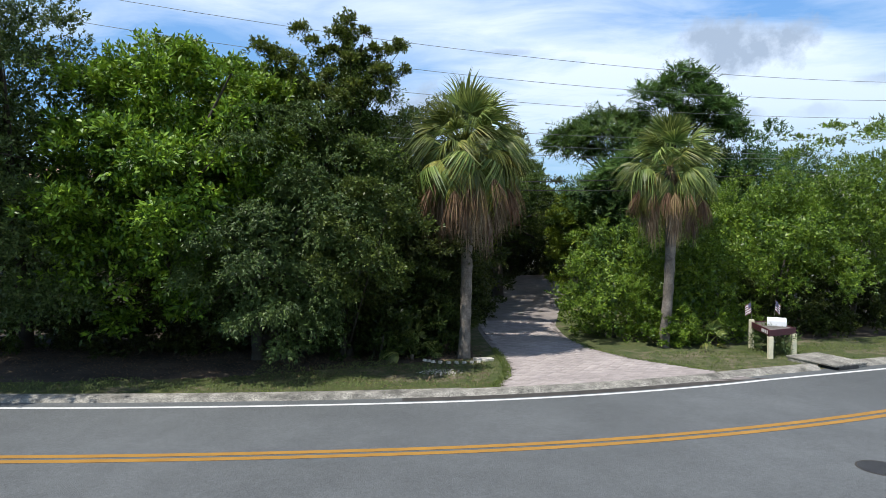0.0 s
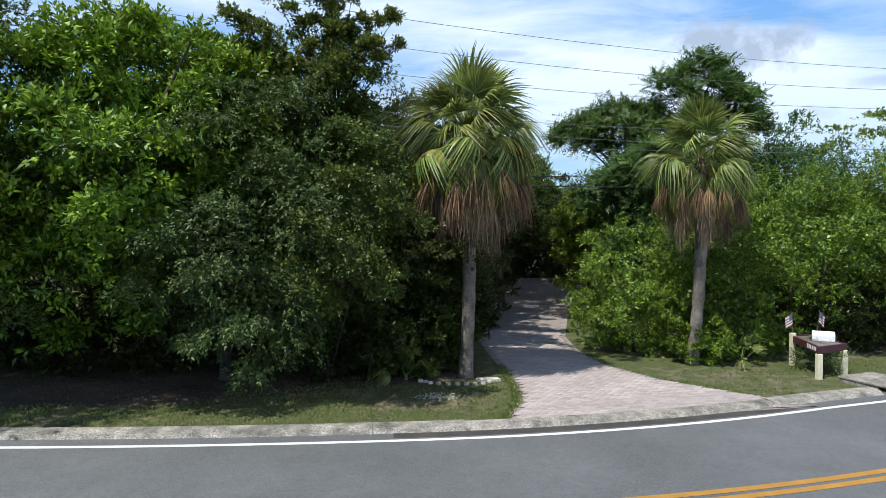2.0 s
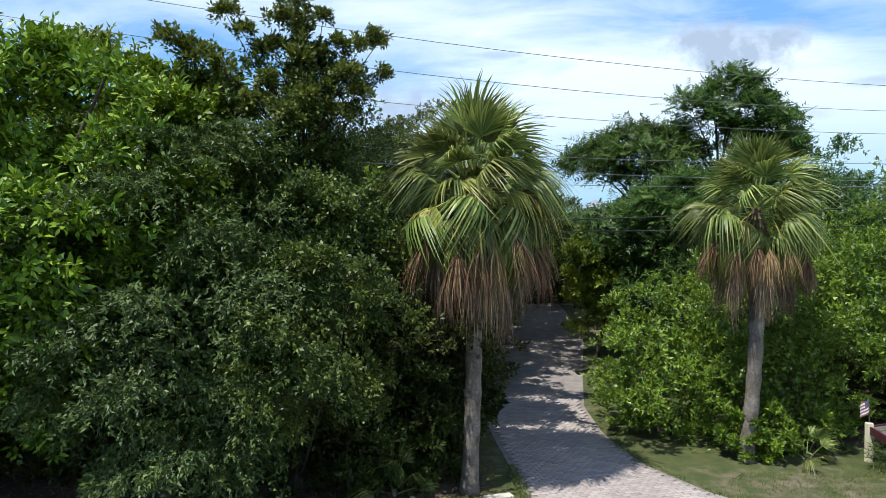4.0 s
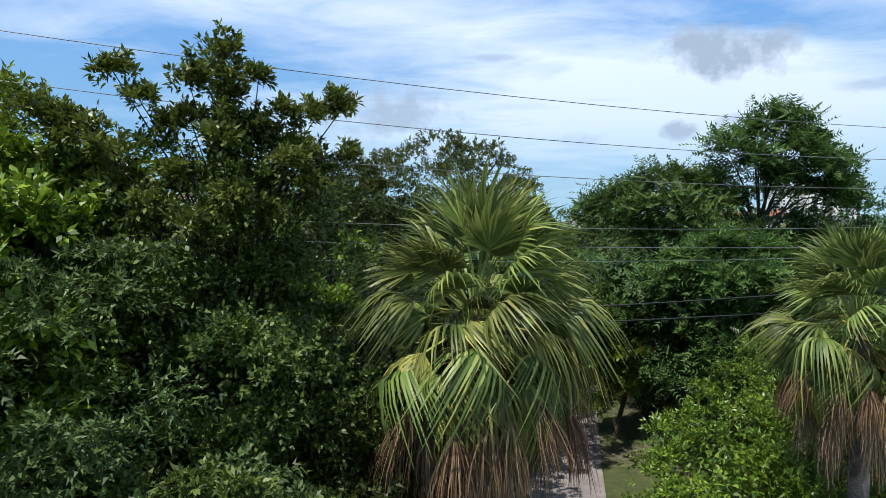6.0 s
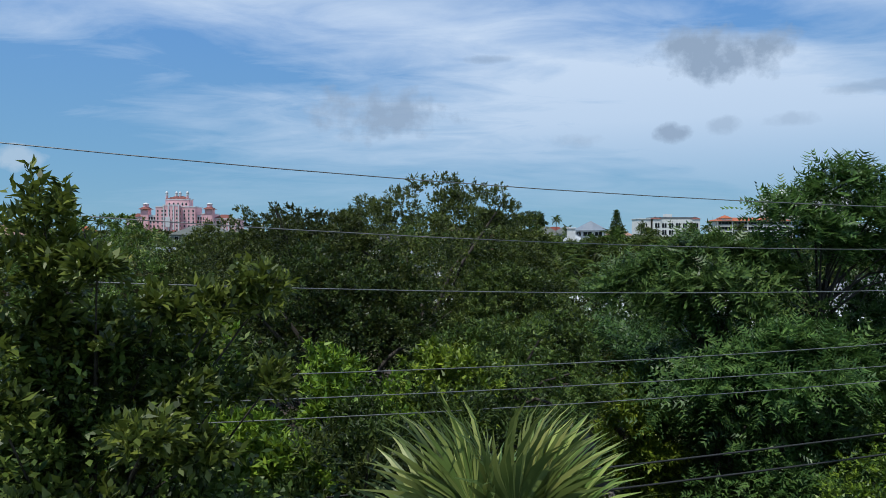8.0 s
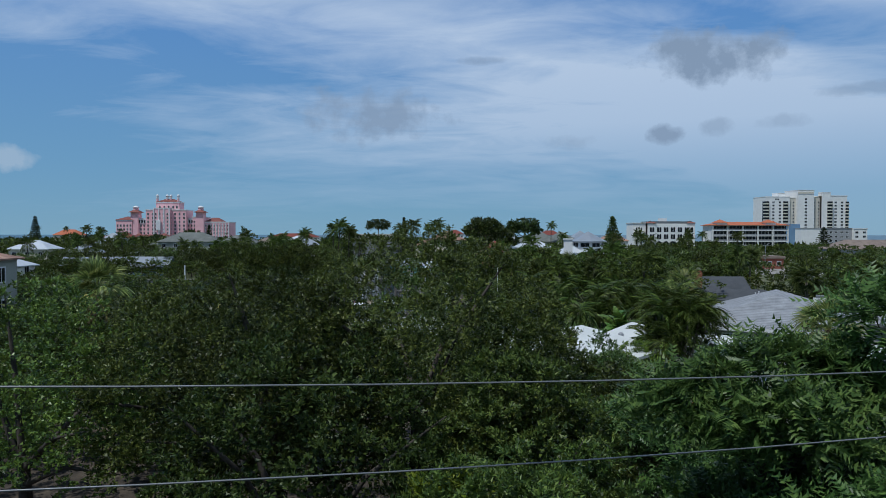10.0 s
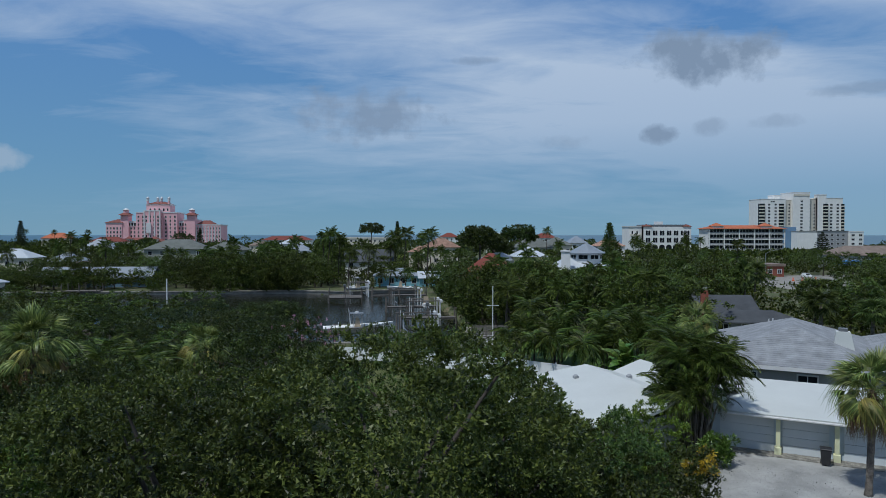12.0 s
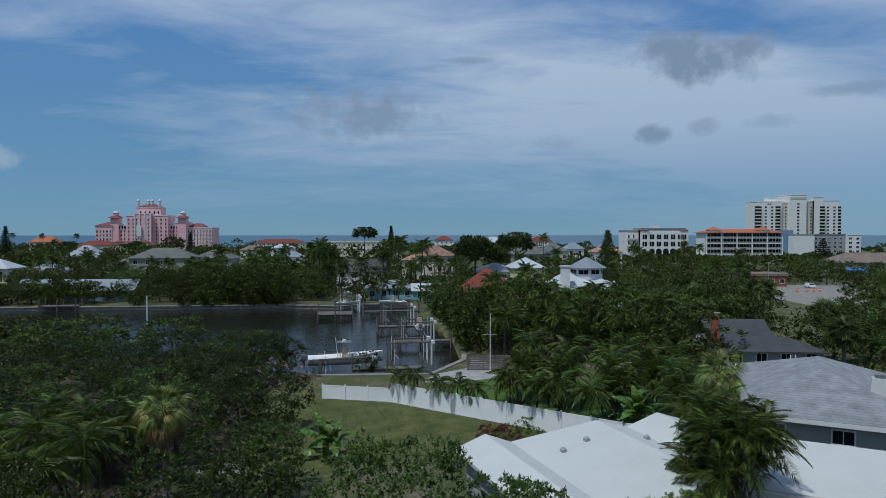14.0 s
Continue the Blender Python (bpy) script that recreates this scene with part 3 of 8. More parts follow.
def fan_frond(seed, stalk=1.1, blade=1.05, spread=118, droop=0.35, mat="leaf_palm", segs=38, tips=0.5):
    """A costapalmate leaf: stalk, and a fan of pleated segments whose tips hang."""
    r = np.random.RandomState(seed)
    f = np.linspace(0, 1, 6)
    path = np.stack([stalk * f, 0 * f, -0.2 * stalk * f ** 2], 1)
    pieces = [strip(path, np.linspace(0.05, 0.03, 6), np.array([[0, 1.0, 0]] * 6))]
    root = path[-1]
    for k in range(segs):
        th = radians(-spread + 2 * spread * (k + r.uniform(-0.2, 0.2)) / (segs - 1))
        L = blade * (1.0 - 0.22 * abs(th) / radians(spread)) * r.uniform(0.78, 1.15)
        s = np.array([0.02, 0.3, 0.55, 0.8, 1.0]) * L
        bend = droop * (s / blade) ** 2 * blade + tips * np.maximum(s / L - 0.4, 0) ** 2 * L * r.uniform(0.3, 2.4)
        flat = s * (1 - 0.18 * (s / L) ** 2 * (droop + tips))
        d = np.array([math.cos(th), math.sin(th)])
        z = -bend - 0.30 * abs(math.sin(th)) * s * (0.6 + droop)
        p = root + np.stack([flat * d[0], flat * d[1], z], 1)
        side = np.array([-d[1], d[0], r.uniform(-0.6, 0.6)])
        pieces.append(strip(p, np.array([0.025, 0.052, 0.042, 0.026, 0.003]), np.array([unit(side)] * 5)))
    v, q = join(pieces)
    return array_mesh("frond", v, q, mat)


def dead_frond(seed, mat="leaf_palm_dead", reach=0.55, hang=1.5, strands=30):
    """A withered leaf: a short stalk and strands that hang straight down."""
    r = np.random.RandomState(seed)
    pieces = []
    f = np.linspace(0, 1, 6)
    out = np.stack([reach * f, 0 * f, 0.05 - 0.5 * reach * f ** 2], 1)
    pieces.append(strip(out, np.linspace(0.05, 0.03, 6), np.array([[0, 1.0, 0]] * 6)))
    for k in range(strands):
        a = r.uniform(-1.2, 1.2)
        L = hang * r.uniform(0.55, 1.1)
        s = np.linspace(0, 1, 6)
        w = r.uniform(0.12, 0.42)
        x = out[-1][0] + w * math.cos(a) * np.sin(s * 1.4) + r.normal(size=6) * 0.012 * s
        y = w * math.sin(a) * np.sin(s * 1.6) + r.normal(size=6) * 0.02 * s
        z = out[-1][2] - L * s ** 1.25
        th = r.uniform(0, 3.14)
        pieces.append(strip(np.stack([x, y, z], 1), np.array([0.014, 0.022, 0.02, 0.015, 0.01, 0.003]), np.array([[math.cos(th), math.sin(th), 0.0]] * 6)))
    v, q = join(pieces)
    return array_mesh("dead_frond", v, q, mat)


def feather_frond(seed, length=2.4, arch=0.9, leaflet=0.5, pairs=30, mat="leaf_areca", width=0.035, hang=0.35):
    """A pinnate leaf that arches over, with two rows of hanging leaflets."""
    r = np.random.RandomState(seed)
    f = np.linspace(0, 1, 9)
    x = length * f * (1 - 0.18 * arch * f)
    z = length * (0.10 * np.sin(f * 2.2) - 0.42 * arch * f ** 2.2)
    path = np.stack([x, 0 * f, z], 1)
    pieces = [strip(path, np.linspace(0.05, 0.01, 9), np.array([[0, 1.0, 0]] * 9))]
    for k in range(pairs):
        g = 0.16 + 0.84 * k / (pairs - 1)
        at = np.array([np.interp(g, f, x), 0, np.interp(g, f, z)])
        L = leaflet * (0.45 + 0.75 * math.sin(math.pi * min(1, 0.15 + g * 0.85))) * r.uniform(0.85, 1.1)
        for sgn in (-1, 1):
            s = np.array([0.0, 0.45, 1.0])
            d = np.array([0.5 + r.normal() * 0.14, sgn * 0.85, r.uniform(-0.15, 0.4)])
            p = at + s[:, None] * d * L + np.stack([0 * s, 0 * s, -hang * L * s ** 2 * 1.4], 1)
            pieces.append(strip(p, np.array([0.012, width, 0.003]), np.array([unit(np.array([0.8, -sgn * 0.5, r.uniform(-0.3, 0.3)]))] * 3)))
    v, q = join(pieces)
    return array_mesh("frond", v, q, mat)


FANS = {
    "young": [fan_frond(s, 1.0, 0.95, 66, 0.03, "leaf_palm", 30, 0.5) for s in (1, 2)],
    "green": [fan_frond(s, 0.95, 0.86, 88, 0.12, "leaf_palm", 32, 0.9) for s in (3, 4, 5)],
    "droop": [fan_frond(s, 0.95, 0.86, 84, 0.3, "leaf_palm", 30, 1.4) for s in (6, 7, 8)],
    "yellow": [fan_frond(s, 0.95, 0.85, 80, 0.45, "leaf_palm_yellow", 28, 1.5) for s in (9, 10)],
    "rust": [dead_frond(s, "leaf_palm_rust", 0.95, 1.15, 46) for s in (11, 12)],
    "dead": [dead_frond(s, "leaf_palm_dead", 0.7, 1.6, 46) for s in (13, 14, 15)],
}


def tilt(az, el, z, out=0.0, scale=1.0, roll=0.0):
    return Matrix.Translation((0, 0, z)) @ Matrix.Rotation(az, 4, "Z") @ Matrix.Translation((out, 0, 0)) @ Matrix.Rotation(-el, 4, "Y") @ Matrix.Rotation(roll, 4, "X") @ Matrix.Diagonal((scale, scale, scale, 1))


def sabal_palm(x, y, bud, seed, label, group="", radius=0.17, lean=0.15, skirt=1.0, greens=40, size=1.0, z0=0.0):
    """A cabbage palm: ringed trunk, fan leaves from upright to hanging, a skirt of dead ones."""
    r = np.random.RandomState(seed)
    root = thing("sabal_palm", pose(x, y, z0, 0, 0, r.uniform(0, 360)), label, "palm tree", group)
    n = 16
    pts, rad = [], []
    for i in range(n):
        f = i / (n - 1)
        pts.append((lean * math.sin(f * 2.4) * 0.6, lean * f * f * 0.5, -0.1 + (bud - (0.95 if skirt else 0.1)) * f))
        rad.append(radius * (1.35 - 0.35 * min(1, f * 8)) * (1 + 0.05 * (-1) ** i))
    part("trunk", Build().tube(pts, rad, 12), "bark_palm", root, smooth=True)
    cx, cy, _ = pts[-1]
    if skirt:
        # old leaf bases and brown fibre between trunk and bud
        part("crown_core", Build().tube([(cx, cy, bud - 1.7), (cx, cy, bud - 1.1), (cx, cy, bud - 0.5), (cx, cy, bud - 0.2), (cx, cy, bud + 0.1)], [radius * 1.02, radius * 1.4, radius * 1.4, radius * 0.8, 0.03], 12), "palm_fibre", root, "brown fibrous leaf bases", smooth=True)
    at = Matrix.Translation((cx, cy, 0))

    def put(kind, az, el, z, out=0.0, scale=1.0, name="frond", roll=0.0):
        me = FANS[kind][r.randint(len(FANS[kind]))]
        part(name, me, parent=root, m=at @ tilt(az, el, z, out, scale * size, roll))

    gold = 2.39996
    for k in range(greens):
        f = k / greens
        el = radians(88 - (118 if skirt else 78) * f ** 0.9 + r.uniform(-17, 17))
        kind = "young" if f < 0.2 else "green" if f < 0.5 else "droop" if r.uniform() < 0.8 else "yellow"
        put(kind, gold * k + r.uniform(-0.2, 0.2), el, bud - 0.35 * f, 0.06, r.uniform(0.82, 1.14), roll=r.uniform(-0.8, 0.8))
    if skirt:
        for k in range(14):
            put("green" if k % 3 else "droop", gold * k + 0.7 + r.uniform(-0.3, 0.3), radians(r.uniform(-5, 62)), bud - 0.1 - 0.3 * r.uniform(), 0.02, r.uniform(0.6, 0.78), roll=r.uniform(-0.8, 0.8))
    if greens > 20:
        # thin flower stalks between the leaves
        for k in range(9):
            a, e = gold * k + 0.5, radians(r.uniform(5, 60))
            q = [(1.5 * f * math.cos(e), 0.05 * math.sin(f * 3 + k), 1.5 * f * math.sin(e) - 0.9 * f * f) for f in np.linspace(0, 1, 6)]
            part("flower_stalk", Build().tube(q, [0.012] * 5 + [0.004], 5), "leaf_palm_yellow", root, m=at @ tilt(a, 0, bud - 0.1))
    for k in range(11):
        put("yellow", gold * k + 1.0 + r.uniform(-0.3, 0.3), radians(-24 + r.uniform(-14, 12)), bud - 0.45, 0.1, r.uniform(0.85, 1.0))
    if skirt:
        for k in range(18):
            put("rust", gold * k + 0.4, radians(2 + r.uniform(-10, 14)), bud - 0.62 - r.uniform(0, 0.3), 0.3, r.uniform(0.85, 1.1) * skirt, "dead_frond")
        for k in range(34):
            f = k / 34
            put("dead", gold * k + r.uniform(-0.3, 0.3), radians(r.uniform(-12, 8)), bud - 0.8 - 0.85 * f * skirt, 0.30 - 0.15 * f, r.uniform(0.7, 1.05) * skirt, "dead_frond")
    return root


FEATHERS = {
    "areca": [feather_frond(s, 2.4, 1.7, 0.47, 32, "leaf_areca", 0.055, 0.8) for s in (21, 22, 23)],
    "queen": [feather_frond(s, 2.6, 1.6, 0.58, 32, "leaf_areca", 0.08, 1.1) for s in (24, 25)],
    "coco": [feather_frond(s, 3.2, 1.1, 0.7, 30, "leaf_palm", 0.06, 0.6) for s in (26, 27)],
}


def feather_palm(x, y, height, seed, label, kind="queen", fronds=16, trunk=0.12, scale=1.0, group="", lean=0.3, z0=0.0, name="feather_palm"):
    r = np.random.RandomState(seed)
    root = thing(name, pose(x, y, z0, 0, 0, r.uniform(0, 360)), label, "palm tree", group)
    pts = [(lean * f * f, 0, -0.1 + height * f) for f in np.linspace(0, 1, 7)]
    part("trunk", Build().tube(pts, [trunk * (1.4 if i == 0 else 1 - 0.06 * i) for i in range(7)], 9), "bark_grey", root, smooth=True)
    for k in range(fronds):
        f = k / fronds
        me = FEATHERS[kind][r.randint(len(FEATHERS[kind]))]
        part("frond", me, parent=root, m=Matrix.Translation((lean, 0, 0)) @ tilt(2.39996 * k + r.uniform(-0.2, 0.2), radians(78 - 100 * f + r.uniform(-8, 8)), height - 0.1, 0.04, scale * r.uniform(0.85, 1.1)))
    return root


def leaf_tuft(seed, leaves):
    """One cane's head of arching leaves, joined."""
    r = np.random.RandomState(seed)
    pieces = []
    for k in range(leaves):
        src = FEATHERS["areca"][r.randint(3)]
        v = np.empty(len(src.vertices) * 3, np.float32)
        src.vertices.foreach_get("co", v)
        q = np.empty(len(src.loops), np.int32)
        src.loops.foreach_get("vertex_index", q)
        m = np.array(tilt(2.39996 * k + r.uniform(-0.3, 0.3), radians(88 - 92 * k / leaves + r.uniform(-14, 14)), -0.25 * k / leaves, 0.03, r.uniform(0.7, 1.15), r.uniform(-0.7, 0.7)))
        pieces.append((v.reshape(-1, 3) @ m[:3, :3].T + m[:3, 3], q.reshape(-1, 4)))
    v, q = join(pieces)
    return array_mesh("leaf_tuft", v, q, "leaf_areca")


TUFTS = [leaf_tuft(s, 11) for s in (61, 62, 63, 64)]


def areca_clump(x, y, height, spread, seed, label, stems=12, scale=1.0):
    """A clump of slender cane stems, each with its own tuft of arching leaves."""
    r = np.random.RandomState(seed)
    root = thing("areca_palm", pose(x, y, 0), label, "palm clump")
    for s in range(stems):
        a, q = 2.39996 * s, spread * math.sqrt((s + 0.3) / stems)
        h = height * r.uniform(0.38, 0.92) * (1 - 0.25 * q / spread)
        bx, by = q * 0.3 * math.cos(a), q * 0.3 * math.sin(a)
        tx, ty = q * 0.8 * math.cos(a), q * 0.8 * math.sin(a)
        pts = [(bx + (tx - bx) * f ** 1.5, by + (ty - by) * f ** 1.5, -0.1 + h * f) for f in np.linspace(0, 1, 5)]
        part("stem", Build().tube(pts, [0.07, 0.06, 0.055, 0.05, 0.04], 7), "bark_palm", root, smooth=True)
        k = scale * r.uniform(0.85, 1.15)
        part("leaf_tuft", TUFTS[r.randint(4)], parent=root, m=Matrix.Translation((tx, ty, h)) @ Matrix.Rotation(r.uniform(0, 6.28), 4, "Z") @ Matrix.Diagonal((k, k, k, 1)))
    return root


def banana_leaf(seed):
    r = np.random.RandomState(seed)
    f = np.linspace(0, 1, 14)
    L = 2.0
    x, z = L * f * (1 - 0.25 * f), L * (0.55 * f - 0.75 * f ** 2)
    w = 0.52 * np.sin(np.pi * np.clip(f * 0.96 + 0.03, 0, 1)) ** 0.6 * np.where(f < 0.12, 0.25, 1)
    pieces = []
    for sgn in (-1, 1):
        for i in range(13):
            a, b = np.array([x[i], 0, z[i]]), np.array([x[i + 1], 0, z[i + 1]])
            dr = r.uniform(0.05, 0.2)
            c = b + np.array([0.06 + r.uniform(-.02, .02), sgn * w[i + 1] * 0.5, -dr * w[i + 1]])
            d = a + np.array([0.06, sgn * w[i] * 0.5, -dr * w[i]])
            pieces.append((np.stack([a, b, c, d]), np.array([(0, 1, 2, 3)])))
    v, q = join(pieces)
    return array_mesh("leaf", v, q, "leaf_banana")


BANANA = [banana_leaf(s) for s in (31, 32)]


def banana_plant(x, y, seed, label, stems=4, tall=2.4):
    r = np.random.RandomState(seed)
    root = thing("banana_plant", pose(x, y, 0), label, "banana plant")
    for s in range(stems):
        bx, by, h = r.uniform(-0.9, 0.9), r.uniform(-0.9, 0.9), tall * r.uniform(0.4, 0.75)
        part("stem", Build().tube([(bx, by, -0.1), (bx, by, h * 0.5), (bx + 0.05, by, h)], [0.12, 0.09, 0.05], 8), "leaf_banana", root, smooth=True)
        for k in range(7):
            part("leaf", BANANA[k % 2], parent=root, m=Matrix.Translation((bx, by, 0)) @ tilt(2.39996 * k + s, radians(84 - 13 * k + r.uniform(-8, 8)), h - 0.05 * k, 0.02, r.uniform(1.0, 1.5), r.uniform(-0.5, 0.5)))
    return root


# ---- ground, water, road ----
CANAL = [(-160, 184), (-91, 184.5), (-50, 185.8), (-28, 186.5), (-14, 183.5), (-8, 187), (2, 189), (4, 170), (8, 140), (9, 120), (4, 108.6), (-10, 108.6), (-15, 112), (-27, 120), (-42, 127), (-60, 134), (-160, 152)]
CANAL_FAR = [(-96, 330), (-36, 333), (-34, 430), (-92, 455)]


def in_poly(px, py, poly):
    inside = np.zeros(px.shape, bool)
    for (x0, y0), (x1, y1) in zip(poly, poly[1:] + poly[:1]):
        if y0 == y1:
            continue
        cross = ((y0 > py) != (y1 > py)) & (px < (x1 - x0) * (py - y0) / (y1 - y0) + x0)
        inside ^= cross
    return inside


def make_ground():
    xs = np.concatenate([[-4800, -2400, -1200, -700, -400, -260], np.arange(-170, -34, 4.0), np.arange(-34, 20, 1.0), np.arange(20, 60, 5.0), [90, 150, 260, 420, 700, 1300, 2500, 4800]])
    ys = np.concatenate([[-900, -300, -100, -40, 0, 20, 40, 60, 80, 95], np.arange(100, 215, 1.0), np.arange(216, 330, 12.0), np.arange(330, 465, 5.0), [480, 520, 600, 680, 760, 780]])
    X, Y = np.meshgrid(xs, ys)
    Z = np.where(in_poly(X, Y, CANAL) | in_poly(X, Y, CANAL_FAR), -2.2, 0.0)
    Z = np.where(Y > 770, -2.0, Z)
    n, m = X.shape
    verts = np.stack([X.ravel(), Y.ravel(), Z.ravel()], 1)
    i = np.arange(n * m).reshape(n, m)
    faces = np.stack([i[:-1, :-1], i[:-1, 1:], i[1:, 1:], i[1:, :-1]], -1).reshape(-1, 4)
    tagged(part("ground", array_mesh("ground", verts, faces, "ground_cover")), "flat sandy ground with patchy lawn and soil", "ground", kind="structure")


make_ground()
tagged(part("water", Build().add([(-220, 100, -0.75), (40, 100, -0.75), (40, 470, -0.75), (-220, 470, -0.75)], [(0, 1, 2, 3)]), "water"), "dark brown-green rippled canal water", "water", kind="structure")
tagged(part("sea", Build().add([(-4900, 765, -1.0), (4900, 765, -1.0), (4900, 4950, -1.0), (-4900, 4950, -1.0)], [(0, 1, 2, 3)]), "sea_far"), "calm blue-green open sea reaching the horizon", "sea", kind="structure")


def centre_line(x):
    """The road's middle: nearly straight on one side, bending away on the other."""
    if x < -12:
        return centre_line(-12) - 0.044 * (x + 12)
    if x < 0:
        return 11.17 + 0.10 * x + 0.006 * x * x
    if x < 9.2:
        return 11.17 + 0.10 * x + 0.0155 * x * x
    return centre_line(9.19) + 0.33 * (x - 9.19)


def road_point(x, off):
    s = (centre_line(x + 0.05) - centre_line(x - 0.05)) / 0.1
    k = 1 / math.hypot(1, s)
    return x - s * k * off, centre_line(x) + k * off


def band(name, o0, o1, z, mat, x0=-70, x1=70, step=0.8):
    b = Build()
    xs = np.arange(x0, x1 + step * 0.5, step)
    vs = []
    for x in xs:
        for o in (o0, o1):
            vs.append((*road_point(x, o), z))
    b.add(vs, [(2 * i, 2 * i + 2, 2 * i + 3, 2 * i + 1) for i in range(len(xs) - 1)])
    return part(name, b, mat)


tagged(band("road", -4.1, 3.62, 0.006, "asphalt"), "worn grey asphalt two-lane road", "road", kind="structure")
for o0, o1 in ((0.045, 0.19), (-0.19, -0.045)):
    tagged(band("road_marking", o0, o1, 0.011, "road_yellow"), "faded double yellow centre line", "road marking", kind="structure")
tagged(band("road_marking", 3.03, 3.15, 0.011, "road_white"), "solid white edge line", "road marking", kind="structure")
tagged(band("road_marking", -3.42, -3.30, 0.011, "road_white"), "solid white edge line", "road marking", kind="structure")
tagged(band("gutter", 3.24, 3.60, 0.0095, "gutter_stain", -0.6, 8.8, 0.4), "damp dark gutter in front of the driveway", "gutter", kind="structure")


def kerb_piece(x0, x1, height, back=3.92):
    """One cast length of rolled kerb, from its toe over the rounded top to its back."""
    prof = [(3.50, 0.0), (3.55, height * 0.3), (3.62, height * 0.75), (3.70, height * 0.96), (3.80, height), (back, height), (back, -0.1), (3.50, -0.1)]
    b = Build()
    xs = np.linspace(x0 + 0.004, x1 - 0.004, 7)
    vs = []
    for x in xs:
        for o, z in prof:
            vs.append((*road_point(x, o), z))
    n = len(prof)
    fs = [(i * n + k, i * n + (k + 1) % n, (i + 1) * n + (k + 1) % n, (i + 1) * n + k) for i in range(len(xs) - 1) for k in range(n)]
    fs += [tuple(range(n))[::-1], tuple((len(xs) - 1) * n + k for k in range(n))]
    return b.add(vs, fs)


kerb = tagged(new("kerb"), "rounded pale concrete kerb along the road edge", "kerb", kind="structure")
cuts = [-34.0 + 3.0 * k for k in range(12)] + [0.9, 3.2, 5.9, 8.3, 11.2]
for x0, x1 in list(zip(cuts, cuts[1:])) + [(11.9 + 3.0 * k, 14.9 + 3.0 * k) for k in range(8)]:
    part("kerb_stone", kerb_piece(x0, x1, 0.085 if 0.8 < x0 < 8.2 else 0.105), "kerb_concrete", kerb)

DRIVE_L = [(15.0, 1.2), (15.85, 1.33), (16.6, 1.62), (17.55, 1.72), (19.3, 1.69), (21.9, 1.44), (24.3, 1.29), (28.1, 1.61), (34.7, 2.58), (43.2, 3.9), (52.0, 6.0)]
DRIVE_R = [(15.0, 8.4), (16.74, 7.7), (17.59, 6.8), (18.86, 5.49), (20.6, 4.57), (22.7, 4.25), (25.3, 4.33), (30.1, 5.36), (35.6, 6.65), (43.2, 8.3), (52.0, 10.0)]


def edge(table, y):
    return np.interp(y, [a for a, _ in table], [b for _, b in table])


def make_driveway():
    b = Build()
    ys = np.arange(15.0, 52.1, 0.5)
    vs = []
    for y in ys:
        vs += [(edge(DRIVE_L, y), max(y, road_point(edge(DRIVE_L, y), 3.7)[1] - 0.2), 0.012), (edge(DRIVE_R, y), max(y, road_point(edge(DRIVE_R, y) - 0.4, 3.75)[1]), 0.012)]
    b.add(vs, [(2 * i, 2 * i + 1, 2 * i + 3, 2 * i + 2) for i in range(len(ys) - 1)])
    drive = tagged(part("driveway", b, "paver_sand"), "driveway of mauve-grey concrete pavers with sandy joints", "driveway", kind="structure")
    # pavers in staggered courses
    rng = np.random.RandomState(5)
    single = Build().box(-0.097, 0.097, -0.046, 0.046, 0, 0.022, None, 0.006).mesh("paver", "paver")
    vs, fs, o, near = [], [], 0, 0
    unit_v = np.array([v.co for v in single.vertices])
    unit_f = np.array([tuple(p.vertices) for p in single.polygons if len(p.vertices) == 4])
    row = 0
    turn = radians(14)
    c, s = math.cos(turn), math.sin(turn)
    rot = np.array([[c, -s, 0], [s, c, 0], [0, 0, 1]])
    for row in range(-20, 150):
        for col in range(-30, 45):
            u, v = col * 0.204 + (row % 2) * 0.102, row * 0.1
            px, py = 1.2 + c * u - s * v, 15.0 + s * u + c * v
            if not 15 < py < 26.5 or not edge(DRIVE_L, py) + 0.16 < px < edge(DRIVE_R, py) - 0.16:
                continue
            kx = px
            off_y = py - road_point(kx - 0.4, 3.95)[1]
            if off_y < 0.08:
                continue
            z = 0.012 + rng.uniform(0, 0.006)
            if near < 200 and 16.1 < py < 17.4 and 2.4 < px < 6.6:
                near += 1
                part("paver", single, parent=drive, m=pose(px, py, z, rng.uniform(-0.6, 0.6), rng.uniform(-0.6, 0.6), math.degrees(turn) + rng.uniform(-0.8, 0.8)))
            else:
                vs.append(unit_v @ rot.T + np.array([px, py, z]))
                fs.append(unit_f + o)
                o += len(unit_v)
    tagged(part("pavers", array_mesh("pavers", np.concatenate(vs), np.concatenate(fs), "paver"), parent=drive), kind="stuff")


# ---- verge: grass, litter, small stones ----
def scatter_blades(name, n, area, keep, length, width, mat, label, category, seed, flat=0.0):
    rng = np.random.RandomState(seed)
    x0, x1, y0, y1 = area
    px, py = rng.uniform(x0, x1, n), rng.uniform(y0, y1, n)
    ok = keep(px, py, rng)
    px, py = px[ok], py[ok]
    pos = np.stack([px, py, np.full(len(px), 0.012)], 1)
    along = rng.normal(size=pos.shape) * np.array([0.7, 0.7, 0.2]) + np.array([0, 0, 1.0 - flat])
    normal = unit(rng.normal(size=pos.shape)) + np.array([0, 0, flat * 3])
    me = leaf_mesh(name, pos, along, normal, length * rng.uniform(0.5, 1.4, len(pos)), width, mat, 0.04)
    return tagged(part(name, me), label, category, kind="stuff")


